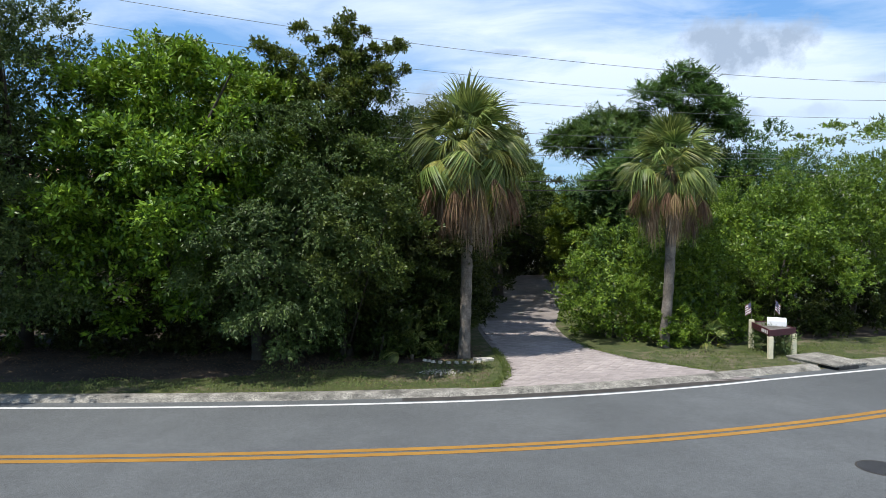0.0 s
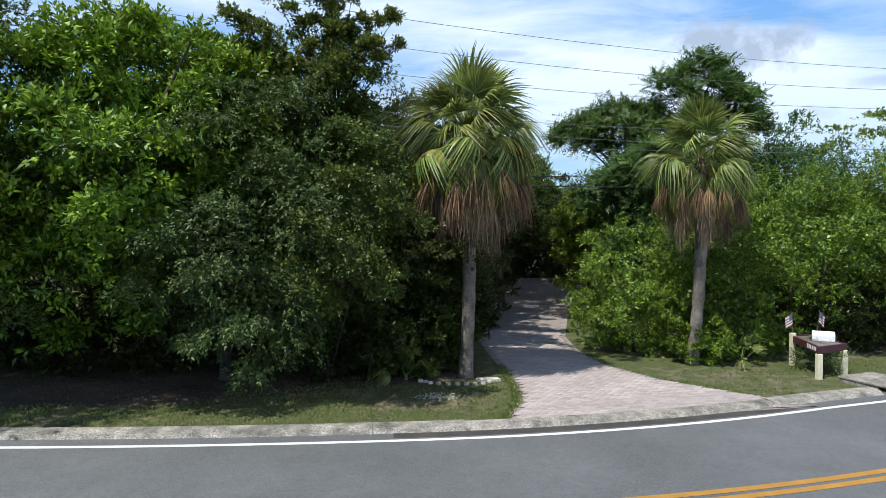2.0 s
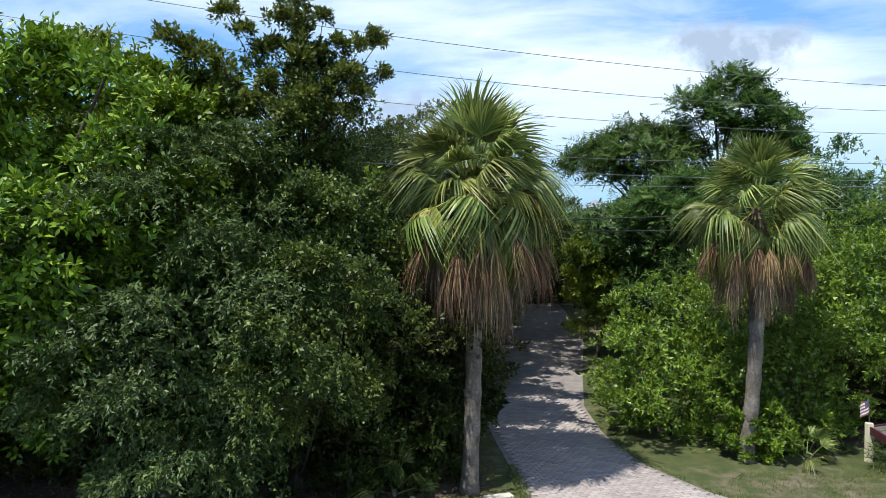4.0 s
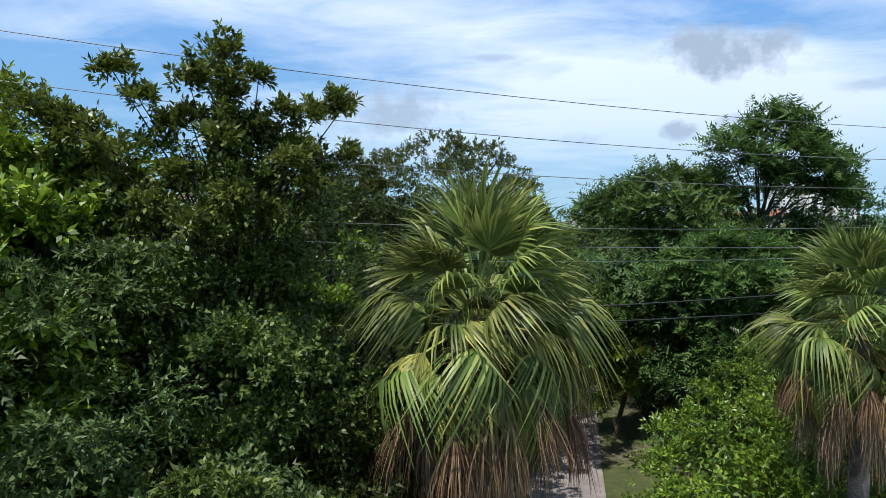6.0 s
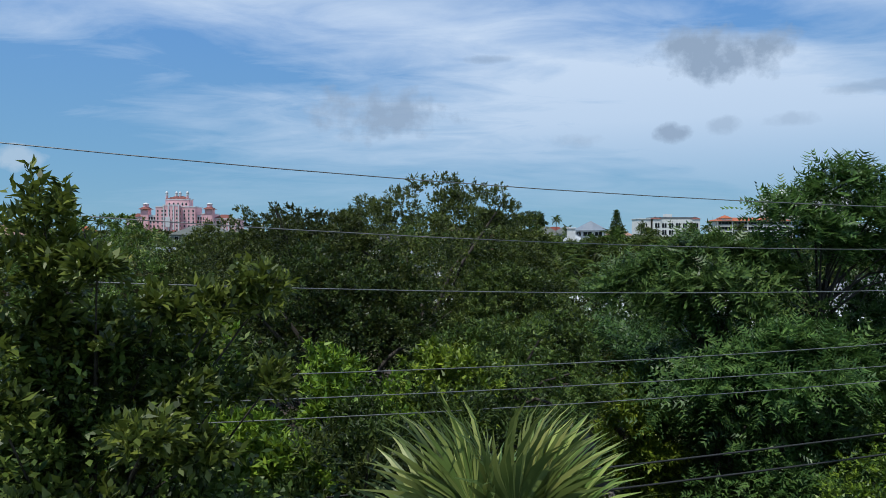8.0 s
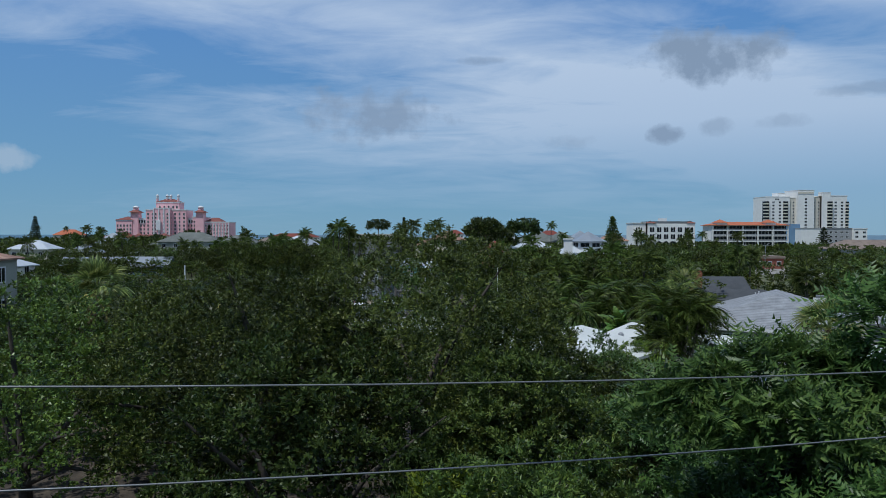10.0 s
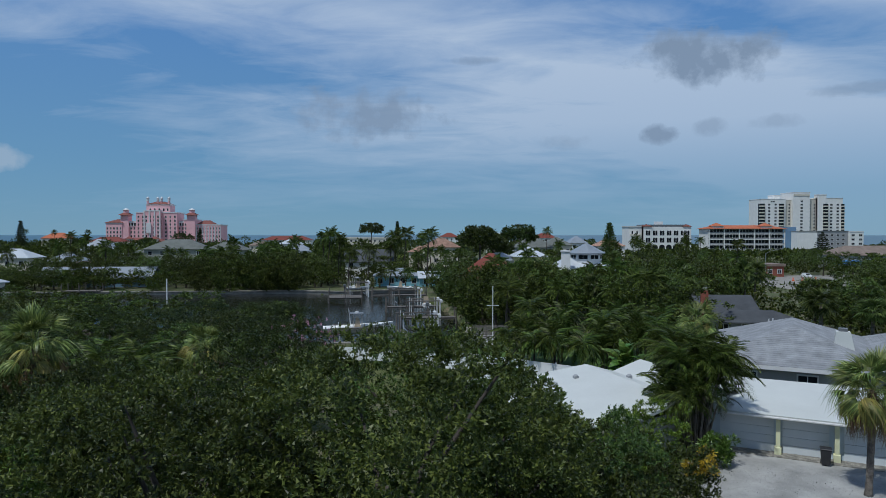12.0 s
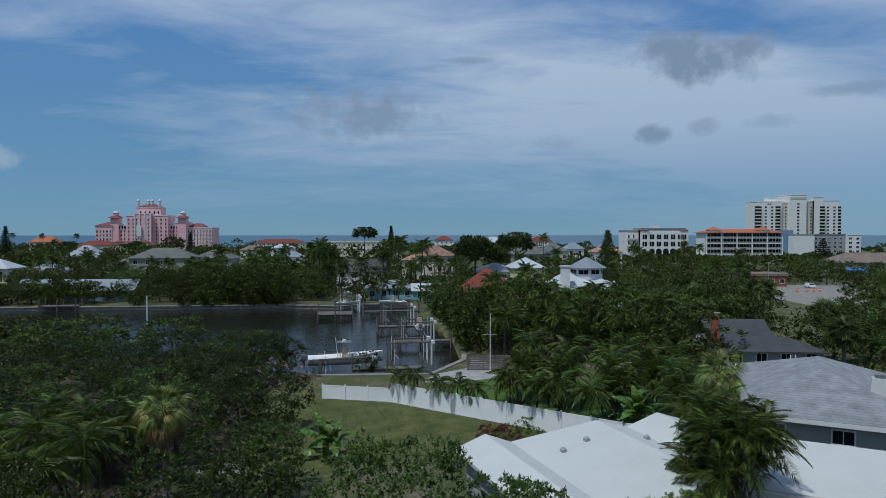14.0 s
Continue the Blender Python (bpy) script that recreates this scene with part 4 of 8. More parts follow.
def on_verge(px, py, rng):
    kerb_y = np.array([road_point(float(a), 3.95)[1] for a in px])
    drive = (px > edge(DRIVE_L, py) - 0.05) & (px < edge(DRIVE_R, py) + 0.05)
    slab = (px > 10.0) & (px < 11.4) & (py < 19.3) & (py > 17.1)
    thin = np.sin(px * 1.9 + np.sin(py * 2.3)) + np.sin(py * 2.9 + 1.7 * np.sin(px * 0.9)) + rng.normal(size=len(px)) * 0.8
    return (py > kerb_y + 0.03) & ~drive & ~slab & (thin > -0.7) & (py < kerb_y + np.where(px < -5, 1.7, 3.4) + 0.3 * np.sin(px * 2.1))


scatter_blades("grass", 90000, (-16, 20, 14, 23), on_verge, 0.06, 0.017, "grass_blade", "short patchy verge grass, dry in places", "grass", 41)
scatter_blades("leaf_litter", 26000, (-16, 1.2, 15.2, 21), lambda a, b, r: r.uniform(size=len(a)) < np.clip((b - 15.2 + 0.1 * a) / 3.5, 0.05, 1), 0.075, 0.03, "leaf_litter", "dry fallen leaves under the trees", "leaf litter", 42, 0.95)
scatter_blades("grass", 5000, (1.0, 1.9, 15.3, 20.5), lambda a, b, r: np.abs(a - edge(DRIVE_L, b) + 0.02) < 0.12, 0.085, 0.02, "grass_blade", "longer grass along the paved edge", "grass", 46)
scatter_blades("grass", 4000, (4.2, 7.1, 17.4, 22.0), lambda a, b, r: np.abs(a - edge(DRIVE_R, b) - 0.04) < 0.12, 0.075, 0.02, "grass_blade", "dry grass along the paved edge", "grass", 47)
# These two sheets carry the shade of trees and bushes in their colour.
tagged(part("soil_bed", Build().add([(-30, 16.6, 0.008), (-10, 16.2, 0.008), (-5.5, 16.7, 0.008), (-2.5, 17.8, 0.008), (0.9, 19.2, 0.008), (0.9, 60, 0.008), (-30, 60, 0.008)], [(0, 1, 2, 3, 4, 5, 6)]), "soil"), "soil under the trees, its colour darkened for their shade", "soil", kind="structure")
tagged(part("soil_bed", Build().add([(8.5, 21.3, 0.008), (30, 26, 0.008), (30, 44, 0.008), (8.5, 44, 0.008)], [(0, 1, 2, 3)]), "soil"), "soil under the bushes, its colour darkened for their shade", "soil", kind="structure")


def stone(seed, sx, sy, sz):
    r = np.random.RandomState(seed)
    b = Build()
    rings = []
    for z, q in ((0, 0.85), (0.45, 1.0), (0.8, 0.8), (1.0, 0.35)):
        rings.append([(sx * q * math.cos(a) * r.uniform(0.85, 1.15), sy * q * math.sin(a) * r.uniform(0.85, 1.15), sz * z) for a in np.linspace(0, 2 * math.pi, 8)[:-1]])
    vs = sum(rings, [])
    fs = [(i * 7 + k, i * 7 + (k + 1) % 7, i * 7 + 7 + (k + 1) % 7, i * 7 + 7 + k) for i in range(3) for k in range(7)] + [tuple(21 + k for k in range(7))]
    return b.add(vs, fs)


def palm_bed():
    """Scalloped edging stones in front of the palm, and a patch of broken shell."""
    bed = thing("garden_edging", pose(0.6, 18.9, 0.0), "pale scalloped concrete edging round the palm's foot", "edging")
    r = np.random.RandomState(3)
    me = Build().tube([(0, -0.03, 0), (0, -0.03, 0.065)], [0.07, 0.055], 10).mesh("edging_stone", "shell_rock")
    for k in range(11):
        a = radians(200 + k * 14)
        part("edging_stone", me, parent=bed, m=pose(0.95 * math.cos(a) - 0.25, 0.55 * math.sin(a), 0.0, r.uniform(-8, 8), r.uniform(-8, 8), r.uniform(0, 90)))
    part("edging_slab", Build().box(-0.3, 0.3, -0.09, 0.09, 0, 0.09, None, 0.015), "shell_rock", bed, m=pose(0.55, -0.2, 0, 0, 4, 24))
    b = Build()
    for k in range(190):
        q = stone(100 + k, r.uniform(0.012, 0.034), r.uniform(0.012, 0.034), r.uniform(0.006, 0.018))
        ox, oy = -0.05 + r.normal() * 0.24, 17.25 + r.normal() * 0.16
        b.add([(vx + ox, vy + oy, vz + 0.006) for vx, vy, vz in q.v], q.f)
    tagged(part("shell_gravel", b, "shell_rock"), "patch of broken white shell in the verge", "gravel", kind="stuff")


palm_bed()


def beam(a, b, z0, z1, half, push=0.0):
    """A board on edge between two plan points."""
    ax, ay = a
    bx, by = b
    L = math.hypot(bx - ax, by - ay)
    m = pose(ax, ay, 0, 0, 0, math.degrees(math.atan2(by - ay, bx - ax)))
    return Build().box(-push, L + push, -half, half, z0, z1, m, 0.006)


def mailbox_stand():
    """A small table of cream posts and maroon boards that carries a mailbox and two flags."""
    A, B, C, D = (9.74, 20.65), (9.5, 18.97), (10.4, 19.39), (10.6, 20.95)
    root = thing("mailbox_stand", pose(0, 0, 0), "cream timber posts under a maroon board frame", "mailbox stand")
    for (px, py), h in ((A, 0.90), (B, 0.64), (C, 0.66), (D, 0.90)):
        part("post", Build().box(px - 0.062, px + 0.062, py - 0.062, py + 0.062, -0.1, h, None, 0.01), "post_cream", root)
    for p, q in ((A, B), (B, C), (C, D), (D, A)):
        part("board", beam(p, q, 0.645, 0.83, 0.022, 0.07 if p == B else -0.065 if p in (A, D) else 0.0), "timber_maroon", root, "dark maroon edge board")
    for k in range(5):
        f0, f1 = 0.06 + k * 0.185, 0.06 + k * 0.185 + 0.17
        q = [(p[0] + (r[0] - p[0]) * f, p[1] + (r[1] - p[1]) * f) for f in (f0, f1) for p, r in ((B, A), (C, D))]
        b = Build()
        vs = [(x, y, z) for z in (0.775, 0.805) for x, y in (q[0], q[1], q[3], q[2])]
        b.add(vs, [(3, 2, 1, 0), (4, 5, 6, 7), (0, 1, 5, 4), (1, 2, 6, 5), (2, 3, 7, 6), (3, 0, 4, 7)])
        part("plank", b, "timber_grey", root)
    d = Vector((A[0] - B[0], A[1] - B[1], 0)).normalized()
    for k in range(4):
        at = Vector((B[0], B[1], 0)) + d * (0.18 + 0.15 * k)
        part("number_bar", Build().box(-0.05, 0.05, -0.006, 0.0, 0.69, 0.79, pose(at.x - 0.024, at.y + 0.003, 0, 0, 0, math.degrees(math.atan2(-d.y, -d.x)))), "white_paint", root, "pale number plate bars")
    box = thing("mailbox", pose(10.2, 20.0, 0.806, 0, 0, 152), "white rounded metal mailbox on the plank top", "mailbox")
    b = Build()
    prof = [(-0.12, 0), (-0.12, 0.13)] + [(-0.12 * math.cos(q), 0.13 + 0.12 * math.sin(q)) for q in np.linspace(0.2, math.pi - 0.2, 9)] + [(0.12, 0.13), (0.12, 0)]
    n = len(prof)
    b.add([(sx, p[0], p[1]) for sx in (-0.26, 0.26) for p in prof], [(k, k + 1, n + k + 1, n + k) for k in range(n - 1)] + [(n - 1, 0, n, 2 * n - 1), tuple(range(n))[::-1], tuple(range(n, 2 * n))])
    part("body", b, "mailbox_white", box)
    part("door", Build().box(-0.272, -0.261, -0.112, 0.112, 0.01, 0.2, None, 0.003), "mailbox_white", box)
    for (fx, fy), lean in ((A, -7), (D, 9)):
        flag = thing("small_flag", pose(fx, fy, 0.9, 0, lean * 0.5, 0), "small faded striped flag on a thin stick", "flag", "flags on the mailbox stand")
        part("stick", Build().tube([(0, 0, -0.02), (0, 0, 0.6)], [0.008, 0.006], 6), "timber_grey", flag)
        for k in range(9):
            bb = Build()
            vs = []
            for i in range(7):
                q = i / 6
                sway = 0.035 * math.sin(q * 5 + 0.4 * lean)
                x = (-0.2 if lean < 0 else 0.2) * q * 0.9
                vs += [(x, sway, 0.24 + k * 0.036 - 0.13 * q), (x, sway, 0.276 + k * 0.036 - 0.13 * q)]
            bb.add(vs, [(2 * i, 2 * i + 2, 2 * i + 3, 2 * i + 1) for i in range(6)])
            part("stripe", bb, "flag_red" if k % 2 == 0 else "white_paint", flag)
        cant = Build()
        vs = []
        for i in range(4):
            q = i / 6
            sway = 0.035 * math.sin(q * 5 + 0.4 * lean)
            x = (-0.2 if lean < 0 else 0.2) * q * 0.9
            vs += [(x, sway - 0.005, 0.42 - 0.13 * q), (x, sway - 0.005, 0.565 - 0.13 * q)]
        part("canton", cant.add(vs, [(2 * i, 2 * i + 2, 2 * i + 3, 2 * i + 1) for i in range(3)]), "flag_blue", flag)


mailbox_stand()


def storm_drain():
    root = thing("storm_drain", pose(10.67, 18.28, 0, 0, 0, 22), "flat concrete storm drain cover with a dark inlet", "storm drain")
    part("slab", Build().box(-0.62, 0.62, -0.82, 0.72, 0.09, 0.15, None, 0.015), "kerb_concrete", root)
    # A closed dark block stands in for the shade inside the opening.
    part("inlet", Build().box(-0.5, 0.24, -0.835, -0.3, -0.1, 0.085), "cast_iron", root, "dark block in place of the shade in the inlet")
    part("side_wall", Build().box(-0.60, 0.60, -0.28, 0.68, -0.1, 0.085), "kerb_concrete", root)
    part("cheek", Build().box(0.26, 0.60, -0.80, -0.29, -0.1, 0.085), "kerb_concrete", root)


storm_drain()
hole = thing("manhole_cover", pose(6.95, 10.3, 0.006), "round dark iron manhole cover in the road", "manhole cover")
part("cover", Build().tube([(0, 0, -0.05), (0, 0, 0.006)], [0.33, 0.33], 32), "cast_iron", hole)
part("ring", Build().tube([(0, 0, -0.05), (0, 0, 0.003)], [0.36, 0.36], 32), "gutter_stain", hole)

# ---- wires overhead ----
def wire(a, b, c, d, s, radius, mat, label, x0=-46, x1=52):
    pts = [(x, a + b * x, c + d * x + s * x * x) for x in np.arange(x0, x1 + 0.1, 2.0)]
    tagged(part("power_line", Build().tube(pts, [radius] * len(pts), 6), mat, smooth=True), label, "cable", "overhead cables")


for a, b, c, d, s in ((24.0, 0.2555, 10.342, -0.0541, 0.0022), (24.2, 0.2614, 9.479, -0.0513, 0.0024), (24.2, 0.2489, 8.63, -0.0422, 0.0020),
                      (24.07, 0.2674, 7.415, -0.0236, 0.0019), (24.24, 0.2687, 7.003, -0.0271, 0.0014), (24.5, 0.234, 6.626, -0.0184, 0.0016)):
    wire(a, b, c, d, s, 0.0085, "cable_grey", "thin grey overhead power line")
for a, b, c, d, s in ((24.3, 0.1992, 5.475, 0.0153, 0.0015), (24.0, 0.2522, 5.2225, -0.0086, 0.0014)):
    wire(a, b, c, d, s, 0.017, "cable_black", "thick black overhead communications cable")


def utility_pole(x, top):
    y = 24.1 + 0.255 * x
    root = thing("utility_pole", pose(x, y, 0), "tall weathered wooden utility pole", "utility pole", "poles carrying the cables")
    part("pole", Build().tube([(0, 0.16, -0.3), (0, 0.16, top + 0.5)], [0.16, 0.11], 12), "timber_grey", root, smooth=True)
    for c in (0.0, -0.95, -1.85):
        part("insulator", Build().tube([(0, 0.05, top + c), (0, -0.06, top + c)], [0.05, 0.04], 8), "steel", root)


utility_pole(-46, 17.4)
utility_pole(52, 13.4)

# ---- the near trees ----
L_OAK = "tall live oak with small dark leaves"
broad_tree("oak_tree", -2.9, 19.5, 8.5, (2.6, 2.0, 3.4), "leaf_oak", L_OAK + " in a dense lower crown", 84000, (0.082, 0.042), 120, 7, base=5.0, trunk=0.2, shoots=14, shoot=0.7, cluster_size=0.2, limbs=14)
OAK_TIPS = [(-2.72, 18.9, 7.9 + 0.24 * k) for k in range(9)] + [(-2.4, 19.0, 8.9), (-2.0, 19.1, 9.15), (-1.6, 19.2, 9.1), (-1.25, 19.3, 9.25), (-1.7, 18.9, 8.55), (-2.2, 18.6, 9.5)]
OAK_TIPS += [(-3.0, 18.4, 9.4), (-3.3, 18.6, 8.9), (-3.65, 18.5, 9.2), (-3.97, 18.5, 9.55), (-4.3, 18.6, 8.8), (-4.7, 18.7, 9.0), (-5.15, 18.7, 9.1), (-4.9, 19.0, 8.4), (-4.1, 18.9, 8.2), (-3.4, 19.2, 8.3), (-2.2, 19.4, 8.2), (-3.1, 18.7, 9.0)]
OAK_TIPS += [(-2.9 + 1.9 * math.cos(2.4 * k) * math.sqrt((k + 0.5) / 26), 19.0 + 1.0 * math.sin(2.4 * k), 7.5 + 0.05 * (k % 26)) for k in range(26)]
broad_tree("oak_tree", -2.9, 19.2, 10.1, (2.2, 1.2, 1.6), "leaf_fresh", "open twiggy oak top with upright shoots", 24000, (0.095, 0.045), 0, 19, base=7.2, trunk=0.055, cluster_size=0.16, per=14, tips=[(a, b, c - 0.28) for a, b, c in OAK_TIPS], inner=False, shoots=20, shoot=0.4)
broad_tree("oak_tree", -1.75, 16.5, 4.7, (1.2, 0.9, 1.4), "leaf_oak", "leafy oak bough reaching out over the verge", 15000, (0.085, 0.042), 46, 21, base=3.5, trunk=0.03, foot=(-1.2, 3.2), droop=0.25, cluster_size=0.26, lower=-0.9, limbs=8)
broad_tree("broadleaf_tree", -9.9, 24.4, 10.2, (2.5, 2.2, 4.6), "leaf_bright", "tall bright green broad-leaved tree behind the thicket", 34000, (0.17, 0.075), 120, 22, base=5.7, trunk=0.2, lower=-0.9, shoots=14, shoot=0.8, cluster_size=0.2)
broad_tree("oak_tree", -4.3, 17.5, 6.5, (2.9, 2.1, 3.1), "leaf_silver", "drooping oak with grey-green leaves over the verge", 76000, (0.082, 0.037), 170, 8, base=3.4, trunk=0.18, droop=0.6, lower=-0.9, foot=(0.4, 3.2), cluster_size=0.19, limbs=10, tri=True)
broad_tree("oak_tree", -1.4, 20.0, 5.4, (2.2, 1.9, 2.7), "leaf_dark", "dark evergreen tree crowding behind the palm", 52000, (0.082, 0.042), 130, 9, base=2.9, trunk=0.14, lower=-0.95, cluster_size=0.2, tri=True)
broad_tree("broadleaf_tree", -7.8, 17.7, 8.9, (2.6, 2.5, 4.0), "leaf_bright", "bright green broad-leaved tree, sunlit at the top", 44000, (0.17, 0.075), 170, 10, foot=(0.5, 3.6), base=4.9, trunk=0.2, lower=-0.95, shoots=16, shoot=0.8, cluster_size=0.21)
broad_tree("broadleaf_tree", -5.4, 19.0, 8.3, (1.6, 1.7, 2.6), "leaf_bright", "bright green broad-leaved tree beside the oak", 26000, (0.16, 0.075), 90, 11, base=5.7, trunk=0.15, shoots=12, shoot=0.7, cluster_size=0.24)
broad_tree("oak_tree", -11.3, 17.4, 10.6, (2.8, 2.9, 4.9), "leaf_silver", "tall small-leaved tree with grey-green foliage", 60000, (0.10, 0.05), 190, 12, foot=(-2.0, 3.5), base=5.6, tri=True, trunk=0.2, lower=-0.98, shoots=12, cluster_size=0.19)
broad_tree("broadleaf_tree", -15.5, 19.5, 10.0, (3.2, 2.6, 4.6), "leaf_dark", "dark green tree in the roadside thicket", 30000, (0.15, 0.07), 130, 13, base=5.4, lower=-0.9, tri=True)
broad_tree("undergrowth_bush", -8.5, 20.6, 3.6, (4.2, 1.4, 2.3), "leaf_dark", "dark understorey bushes below the trees", 30000, (0.14, 0.06), 120, 14, base=1.4, lower=-0.95, tri=True, trunk=0.08, category="bush", multi=4, limbs=4)
broad_tree("undergrowth_bush", -14.5, 20.6, 3.6, (3.2, 1.5, 2.3), "leaf_dark", "dark understorey bushes below the trees", 20000, (0.14, 0.06), 90, 15, base=1.5, lower=-0.95, tri=True, trunk=0.08, category="bush", multi=4, limbs=4)
broad_tree("undergrowth_bush", -1.8, 19.2, 3.2, (2.1, 0.9, 1.9), "leaf_dark", "dark understorey bush behind the palm", 26000, (0.10, 0.045), 90, 16, base=1.3, lower=-0.95, tri=True, trunk=0.07, category="bush", multi=3, limbs=4)
broad_tree("broadleaf_tree", -6.5, 22.5, 7.2, (3.6, 2.2, 3.6), "leaf_dark", "dark green tree filling the thicket", 26000, (0.13, 0.06), 110, 17, base=3.8, lower=-0.9, tri=True)
broad_tree("broadleaf_tree", -0.9, 23.2, 6.6, (2.4, 2.0, 3.3), "leaf_dark", "dark green tree filling the thicket", 26000, (0.11, 0.05), 110, 18, base=3.4, lower=-0.9, tri=True)
broad_tree("undergrowth_bush", -12.0, 25.0, 5.2, (5.5, 1.3, 3.2), "leaf_dark", "dark thicket closing the back of the grove", 20000, (0.15, 0.085), 90, 140, base=2.2, lower=-0.95, tri=True, trunk=0.07, category="bush", multi=3)
broad_tree("undergrowth_bush", -3.6, 22.4, 3.6, (3.4, 1.0, 2.3), "leaf_dark", "dark thicket closing the back of the grove", 16000, (0.13, 0.07), 70, 141, base=1.5, lower=-0.95, tri=True, trunk=0.07, category="bush", multi=3)
for k, (bx, by, h, rx, ry) in enumerate(((0.2, 21.4, 3.0, 1.1, 1.2), (0.3, 24.2, 3.4, 1.0, 1.5), (-0.6, 19.9, 2.2, 0.9, 0.7), (8.8, 55.5, 5.6, 4.2, 1.8), (4.4, 53.5, 5.0, 2.4, 1.6), (6.8, 57.5, 4.6, 3.2, 1.2), (7.2, 54.2, 3.4, 2.6, 0.9))):
    broad_tree("undergrowth_bush", bx, by, h, (rx, ry, h * 0.55), "leaf_dark", "dense dark bush at the edge of the drive", 11000, (0.12, 0.07), 80, 160 + k, base=h * 0.45, lower=-0.95, tri=True, trunk=0.05, category="bush", multi=2)
broad_tree("undergrowth_bush", 7.4, 52.6, 4.4, (4.6, 1.8, 3.2), "leaf_dark", "dark bushes at the end of the drive", 26000, (0.17, 0.11), 150, 142, base=1.3, lower=-0.95, tri=True, trunk=0.07, category="bush", multi=3)
broad_tree("oak_tree", 7.4, 47.0, 6.0, (2.6, 2.4, 2.2), "leaf_dark", "low oak hanging over the end of the drive", 14000, (0.13, 0.075), 80, 143, base=3.8, trunk=0.14, lower=-0.8, tri=True, foot=(3.4, 0.0), limbs=4)
for k, (bx, by) in enumerate(((16.5, 27.0), (21.5, 28.6), (26.5, 30.5))):
    broad_tree("undergrowth_bush", bx, by, 3.0, (3.0, 1.2, 2.2), "leaf_dark", "dark low bushes below the pepper bushes", 12000, (0.14, 0.085), 80, 150 + k, base=1.1, lower=-0.95, tri=True, trunk=0.06, category="bush", multi=2)
# bright saplings beyond, seen from above
for k, (bx, by, h, r) in enumerate(((-7.2, 27.0, 6.9, 1.9), (-4.2, 26.2, 7.2, 1.7), (-1.6, 28.2, 7.1, 1.6), (0.9, 31.8, 6.3, 1.2), (-10.6, 27.6, 7.6, 2.2), (6.6, 33.0, 5.4, 1.1), (0.6, 29.2, 6.6, 1.3), (-5.8, 29.5, 7.0, 1.9), (-2.9, 25.4, 6.2, 1.3))):
    broad_tree("broadleaf_tree", bx, by, h, (r, r, 2.6), "leaf_sapling", "bright yellow-green sapling with upright shoots", 15000, (0.15, 0.07), 70, 30 + k, tri=True, trunk=0.1, shoots=14, shoot=0.9, cluster_size=0.24, lower=-0.8)
# the great oak canopy over the garden
for k, (bx, by, h, rx, ry, rz, n) in enumerate(((0.2, 40.5, 11.4, 5.2, 5.0, 4.6, 48000), (-4.0, 38.2, 10.4, 3.6, 3.4, 4.0, 30000), (-6.5, 41.5, 10.3, 4.6, 4.6, 4.4, 34000), (3.3, 44.5, 9.4, 3.4, 4.0, 4.4, 30000), (-2.5, 34.5, 8.9, 3.6, 3.2, 4.0, 30000), (3.0, 36.0, 8.4, 2.8, 2.6, 3.8, 30000), (-12.5, 40.0, 9.6, 4.2, 4.2, 4.2, 30000), (-5.2, 51.0, 9.6, 4.2, 4.0, 4.4, 30000), (1.0, 51.5, 10.0, 3.8, 3.8, 4.6, 32000), (4.4, 48.6, 8.6, 2.9, 3.0, 4.0, 22000), (-12.0, 50.5, 9.0, 4.0, 4.0, 4.4, 26000), (-18.5, 43.5, 9.0, 3.8, 3.8, 4.4, 24000), (5.6, 52.4, 8.2, 2.6, 2.6, 4.0, 20000))):
    broad_tree("oak_tree", bx, by, h, (rx, ry, rz), "leaf_fresh" if k == 6 else "leaf_dark" if k % 3 == 1 else "leaf_oak", "broad oak with a dense domed dark green crown", int(n * 1.25), (0.108, 0.064), 300, 50 + k, trunk=0.3, lower=-0.5, cluster_size=0.10, hollow=0.76, group="oaks over the garden", tri=True, uneven=0.06, limbs=6)
# feather-leaved trees: flat tiers of sprays on spreading limbs
TIERS = ((10.9, 32.0, 8.2, [(11.4, 31.5, 11.15), (12.1, 31.7, 11.0), (10.7, 31.6, 10.75), (9.9, 31.5, 10.25), (12.9, 32.1, 10.5), (11.8, 30.9, 10.3), (13.5, 31.9, 9.7), (10.6, 31.0, 9.9), (12.7, 31.0, 9.7), (11.3, 31.4, 9.4), (9.6, 31.9, 9.3), (14.2, 32.2, 9.0), (12.2, 32.6, 9.4), (13.2, 31.2, 8.9)]),
         (8.6, 32.4, 6.8, [(8.9, 31.8, 9.05), (8.2, 32.1, 9.25), (7.5, 32.0, 9.15), (6.8, 32.1, 8.85), (6.15, 32.3, 8.5), (5.7, 32.5, 8.1), (7.1, 31.3, 8.3), (8.0, 31.1, 8.4), (9.2, 31.4, 8.3), (6.4, 31.6, 7.9), (9.9, 31.8, 8.7), (8.6, 31.0, 7.8), (7.4, 31.7, 7.7)]),
         (8.9, 29.8, 5.6, [(8.67, 29.3, 7.2), (9.5, 29.5, 7.0), (7.9, 29.4, 6.7), (10.3, 29.7, 6.8), (8.3, 28.8, 6.2), (9.3, 28.8, 6.3), (7.3, 29.8, 6.1), (10.9, 29.3, 6.2)]))
